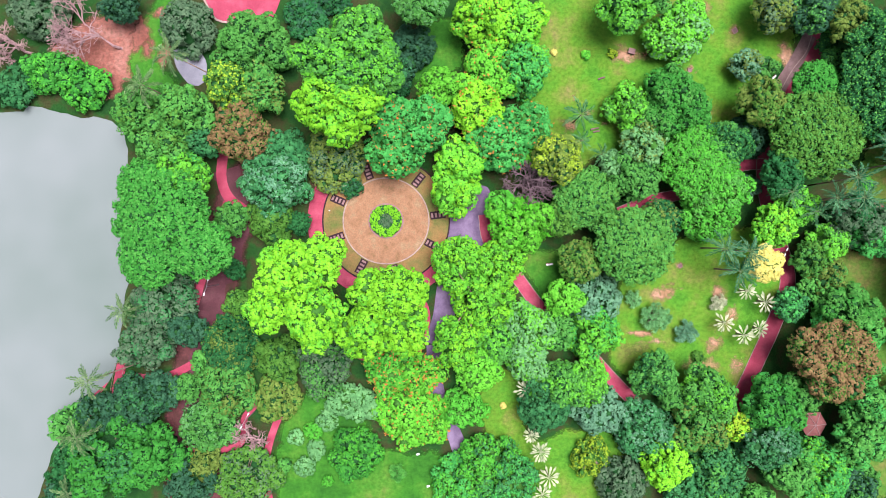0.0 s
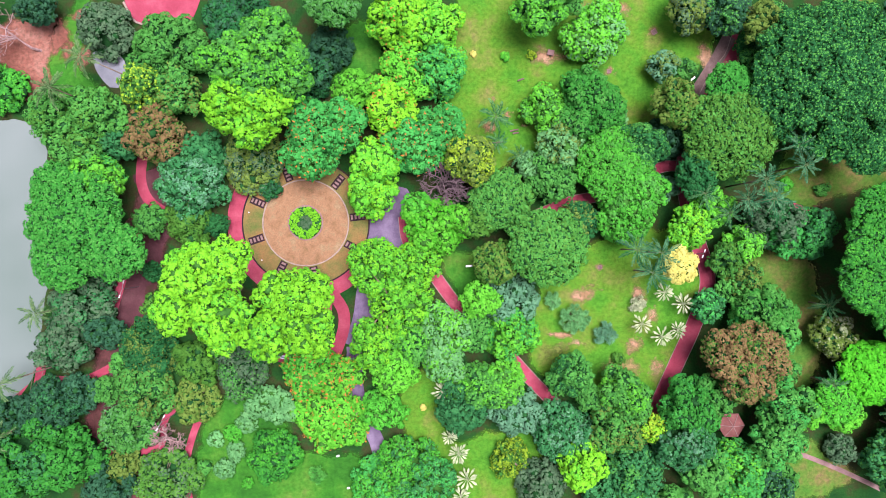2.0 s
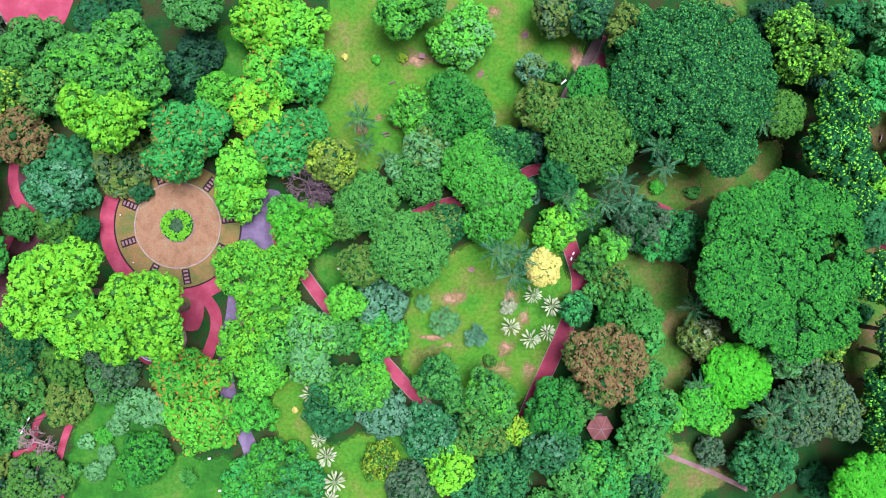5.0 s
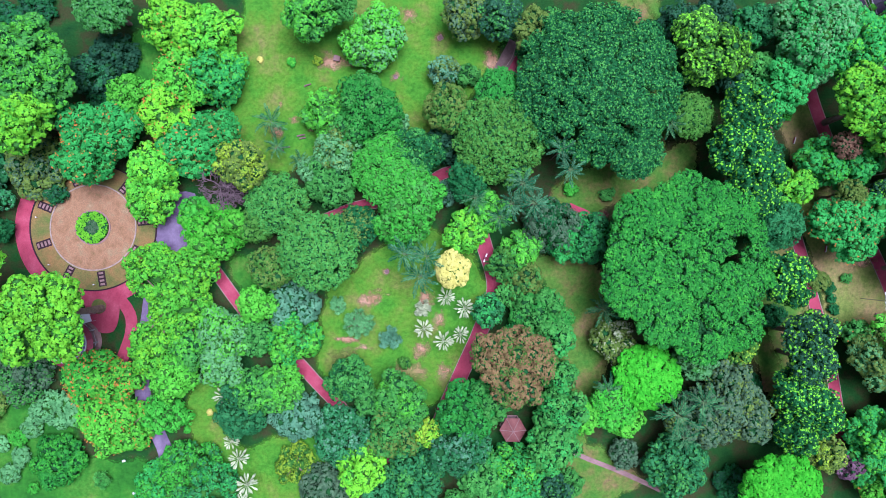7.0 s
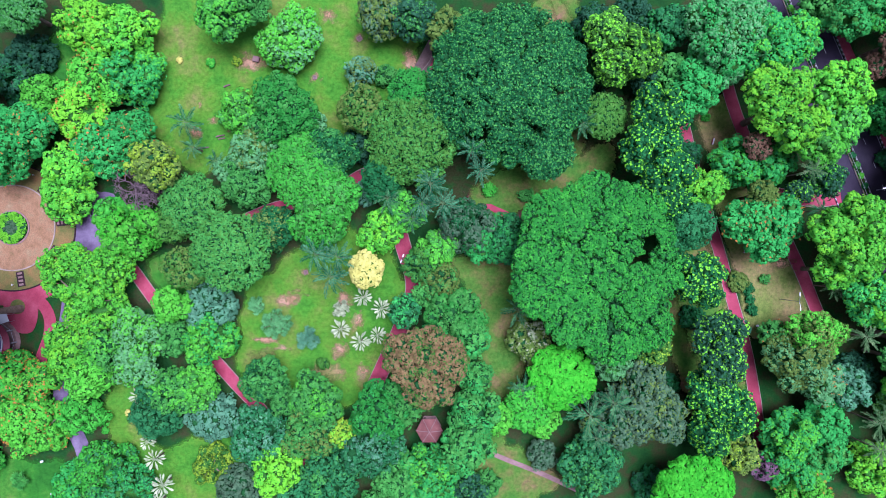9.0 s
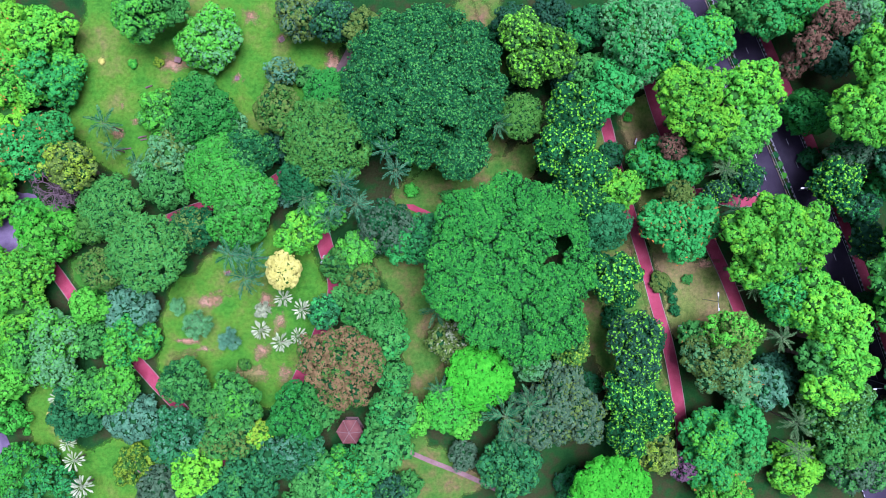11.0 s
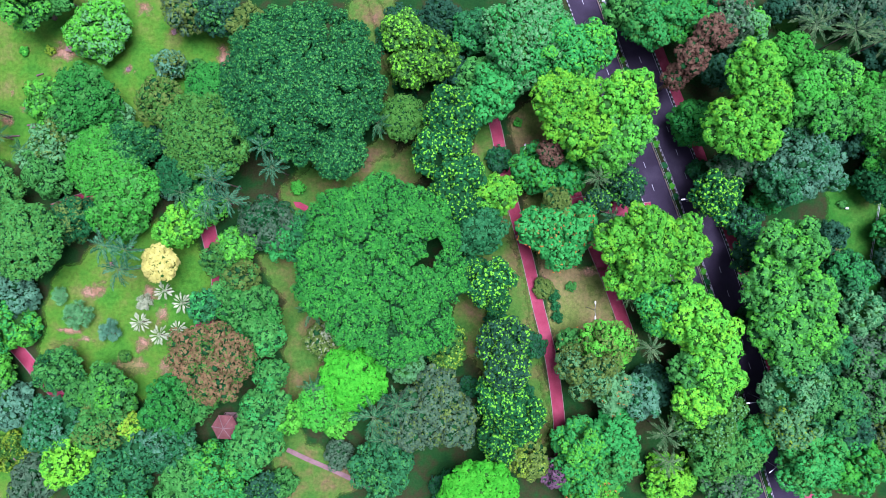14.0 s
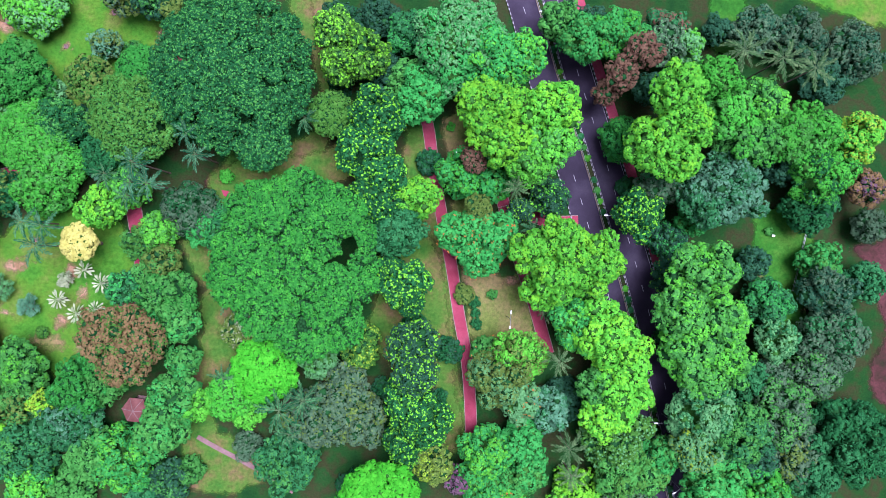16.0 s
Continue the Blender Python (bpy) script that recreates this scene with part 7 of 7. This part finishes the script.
def street_lamp(x, y, h, turn, reach):
    ob = new("street_lamp")
    ob.location = (x, y, 0)
    ob.rotation_euler = (0, 0, radians(turn))
    mesh_ob("pole", *tube([(0, 0, -0.2), (0, 0, h - 0.6)], [0.13, 0.07], 8), METAL, ob)
    arm = mesh_ob("arm", *tube([(0, 0, h - 0.7), (0.4 * reach, 0, h - 0.1), (reach, 0, h)], [0.08, 0.07, 0.06], 6), METAL, ob)
    part("lamp_head", box(bmesh.new(), reach + 0.3, 0, h, 0.9, 0.36, 0.16, bevel=0.05), GLASS, arm, "pale lamp head")
    return tagged(ob, "grey street lamp with one arm over the road", "lamp", "street lamps")


twin_lamp(193.0, -11.9, 9.0, 92)
twin_lamp(96.3, -2.1, 4.0, 70, 0.6, "short park lamp with two white heads beside the red path")
twin_lamp(-37.2, -44.0, 8.5, 62)
twin_lamp(-46.7, -11.5, 8.5, 75)
twin_lamp(238.4, -48.1, 8.5, 35, label="twin-armed lamp beside the road")
street_lamp(217.5, 16.2, 9.5, 187, 4.2)
street_lamp(234.9, -32.1, 9.5, 187, 4.2)
street_lamp(196.5, 63.4, 9.5, 187, 4.2)
street_lamp(234.9, -2.1, 9.5, 187, 4.2)


# ---- road markings, kerb blocks and planting ----
def along(pts, start, pitch, offset):
    """Places and headings at even steps along a line, shifted to its left."""
    line = smooth_line(pts, 0.5)
    run, out, want = 0.0, [], start
    for a, b in zip(line, line[1:]):
        d = (b - a).length
        while run + d >= want:
            t = (want - run) / d
            e = (b - a).normalized()
            p = a + (b - a) * t + Vector((-e.y, e.x, 0)) * offset
            out.append((p.x, p.y, math.degrees(math.atan2(e.y, e.x))))
            want += pitch
        run += d
    return out


for off, dest in ((0.0, road), (-8.9, road_2)):
    dash = None
    for px, py, turn in along(ROAD, 2.0, 6.4, off):
        if dash is None:
            dash = part("lane_dash", box(bmesh.new(), 0, 0, 0, 1.7, 0.15, 0.008), WHITE_PAINT, dest)
            one = dash
        else:
            one = new("lane_dash", dash.data)
            one.parent = dest
        one.location, one.rotation_euler = (px, py, 0.036), (0, 0, radians(turn))
ribbon("edge_line", ROAD, 0.10, 0.037, WHITE_PAINT, thick=0.006, offset=3.45, parent=road)
ribbon("edge_line", ROAD, 0.10, 0.037, WHITE_PAINT, thick=0.006, offset=-3.45, parent=road)
for off, owner in ((3.95, walk_side), (-3.82, median), (-12.6, road_2)):
    blocks = []
    for shade, start, m in (("white_kerb_block", 0.3, WHITE_PAINT), ("black_kerb_block", 0.95, BLACK_PAINT)):
        first = None
        for px, py, turn in along(ROAD, start, 1.3, off)[:150]:
            if first is None:
                first = part(shade, box(bmesh.new(), 0, 0, 0, 0.62, 0.26, 0.30, bevel=0.02), m, owner)
                one = first
            else:
                one = new(shade, first.data)
                one.parent = owner
            one.location, one.rotation_euler = (px, py, 0.17), (0, 0, radians(turn))
rail = new("median_railing")
line = along(ROAD, 0.0, 2.4, -5.2)
for px, py, turn in line:
    one = part("post", box(bmesh.new(), px, py, 0.62, 0.08, 0.08, 0.9), METAL, rail)
ribbon("rail", [(p[0], p[1]) for p in line[::3]], 0.07, 1.08, WHITE_PAINT, thick=0.07, parent=rail)
tagged(rail, "low pale railing along the road's median", "railing")
for k, (px, py, turn) in enumerate(along(ROAD, 1.2, 2.9, -4.4)):
    if k % 5 != 2:
        shrub(px, py, 0.55 + 0.25 * ((k * 7) % 5) / 5, ("mid", "fresh", "forest", "teal")[k % 4], "small leafy plant in the road's median")

# ---- fence beyond the road ----
fence = new("fence")
F0, F1 = Vector((266.8, 21.7, 0)), Vector((264.5, 2.6, 0))
for k in range(13):
    p = F0.lerp(F1, k / 12)
    part("post", box(bmesh.new(), p.x, p.y, 0.55, 0.1, 0.1, 1.1), METAL, fence)
for z in (0.5, 1.05):
    v, f = tube([(F0.x, F0.y, z), (F1.x, F1.y, z)], [0.06, 0.06], 6)
    mesh_ob("rail", v, f, GLASS, fence)
tagged(fence, "thin pale rail fence along the green lawn", "fence")

# ---- leafless trees ----
bare_tree(-71.7, 48.6, 11.0, PALE_BARK, "dead leafless tree with pale pinkish branches by the lake", (-11.0, 6.0), 3)
bare_tree(-94.4, 47.1, 10.0, PALE_BARK, "bare pale tree leaning near the lake", (-5.0, 3.0), 8)
bare_tree(30.0, 13.8, 13.0, TWIG, "leafless purplish-grey tree beside the driveway", (0.5, 0.0), 5, 1.1)
bare_tree(32.2, 14.2, 12.5, TWIG, "leafless purplish tree beside the driveway", (4.0, -0.5), 6, 1.1)
bare_tree(-38.3, -49.0, 7.5, PALE_BARK, "small bare pinkish-grey tree beside a red path", (1.0, 0.5), 7, 1.2)

shrub(76.1, -29.0, 1.5, "moss", "low flowering shrub in a bare bed")
shrub(184.4, -9.4, 1.5, "forest", "round clipped bush in the dry lawn")
shrub(184.8, -12.0, 1.2, "forest", "round clipped bush in the dry lawn")
shrub(185.4, -14.6, 1.4, "forest", "round clipped bush in the dry lawn")
shrub(188.7, -6.8, 1.2, "mid", "low green bush in the dry lawn")
shrub(173.5, 34.5, 1.1, "vivid", "small bright bush on the lawn")
shrub(26.4, -42.0, 0.6, "yellow", "small yellow bush on the lawn")
shrub(20.6, -46.4, 0.8, "vivid", "small green bush on the lawn")
shrub(257.1, 17.0, 1.0, "mid", "small bush on the fenced lawn")
rosette_clump(64.6, -18.8, 4.2, 3.2, 44, "sage", "wide clump of grey-green rosettes on the lawn")
rosette_clump(72.4, -22.7, 3.1, 2.6, 28, "bluegrey", "rounded clump of grey-green rosettes on the lawn")
rosette_clump(59.2, -14.2, 2.2, 1.8, 16, "sage", "low clump of green rosettes on the lawn's edge")
rosette_clump(80.7, -15.0, 2.2, 1.8, 14, "silver", "small clump of olive rosettes among the fan palms")
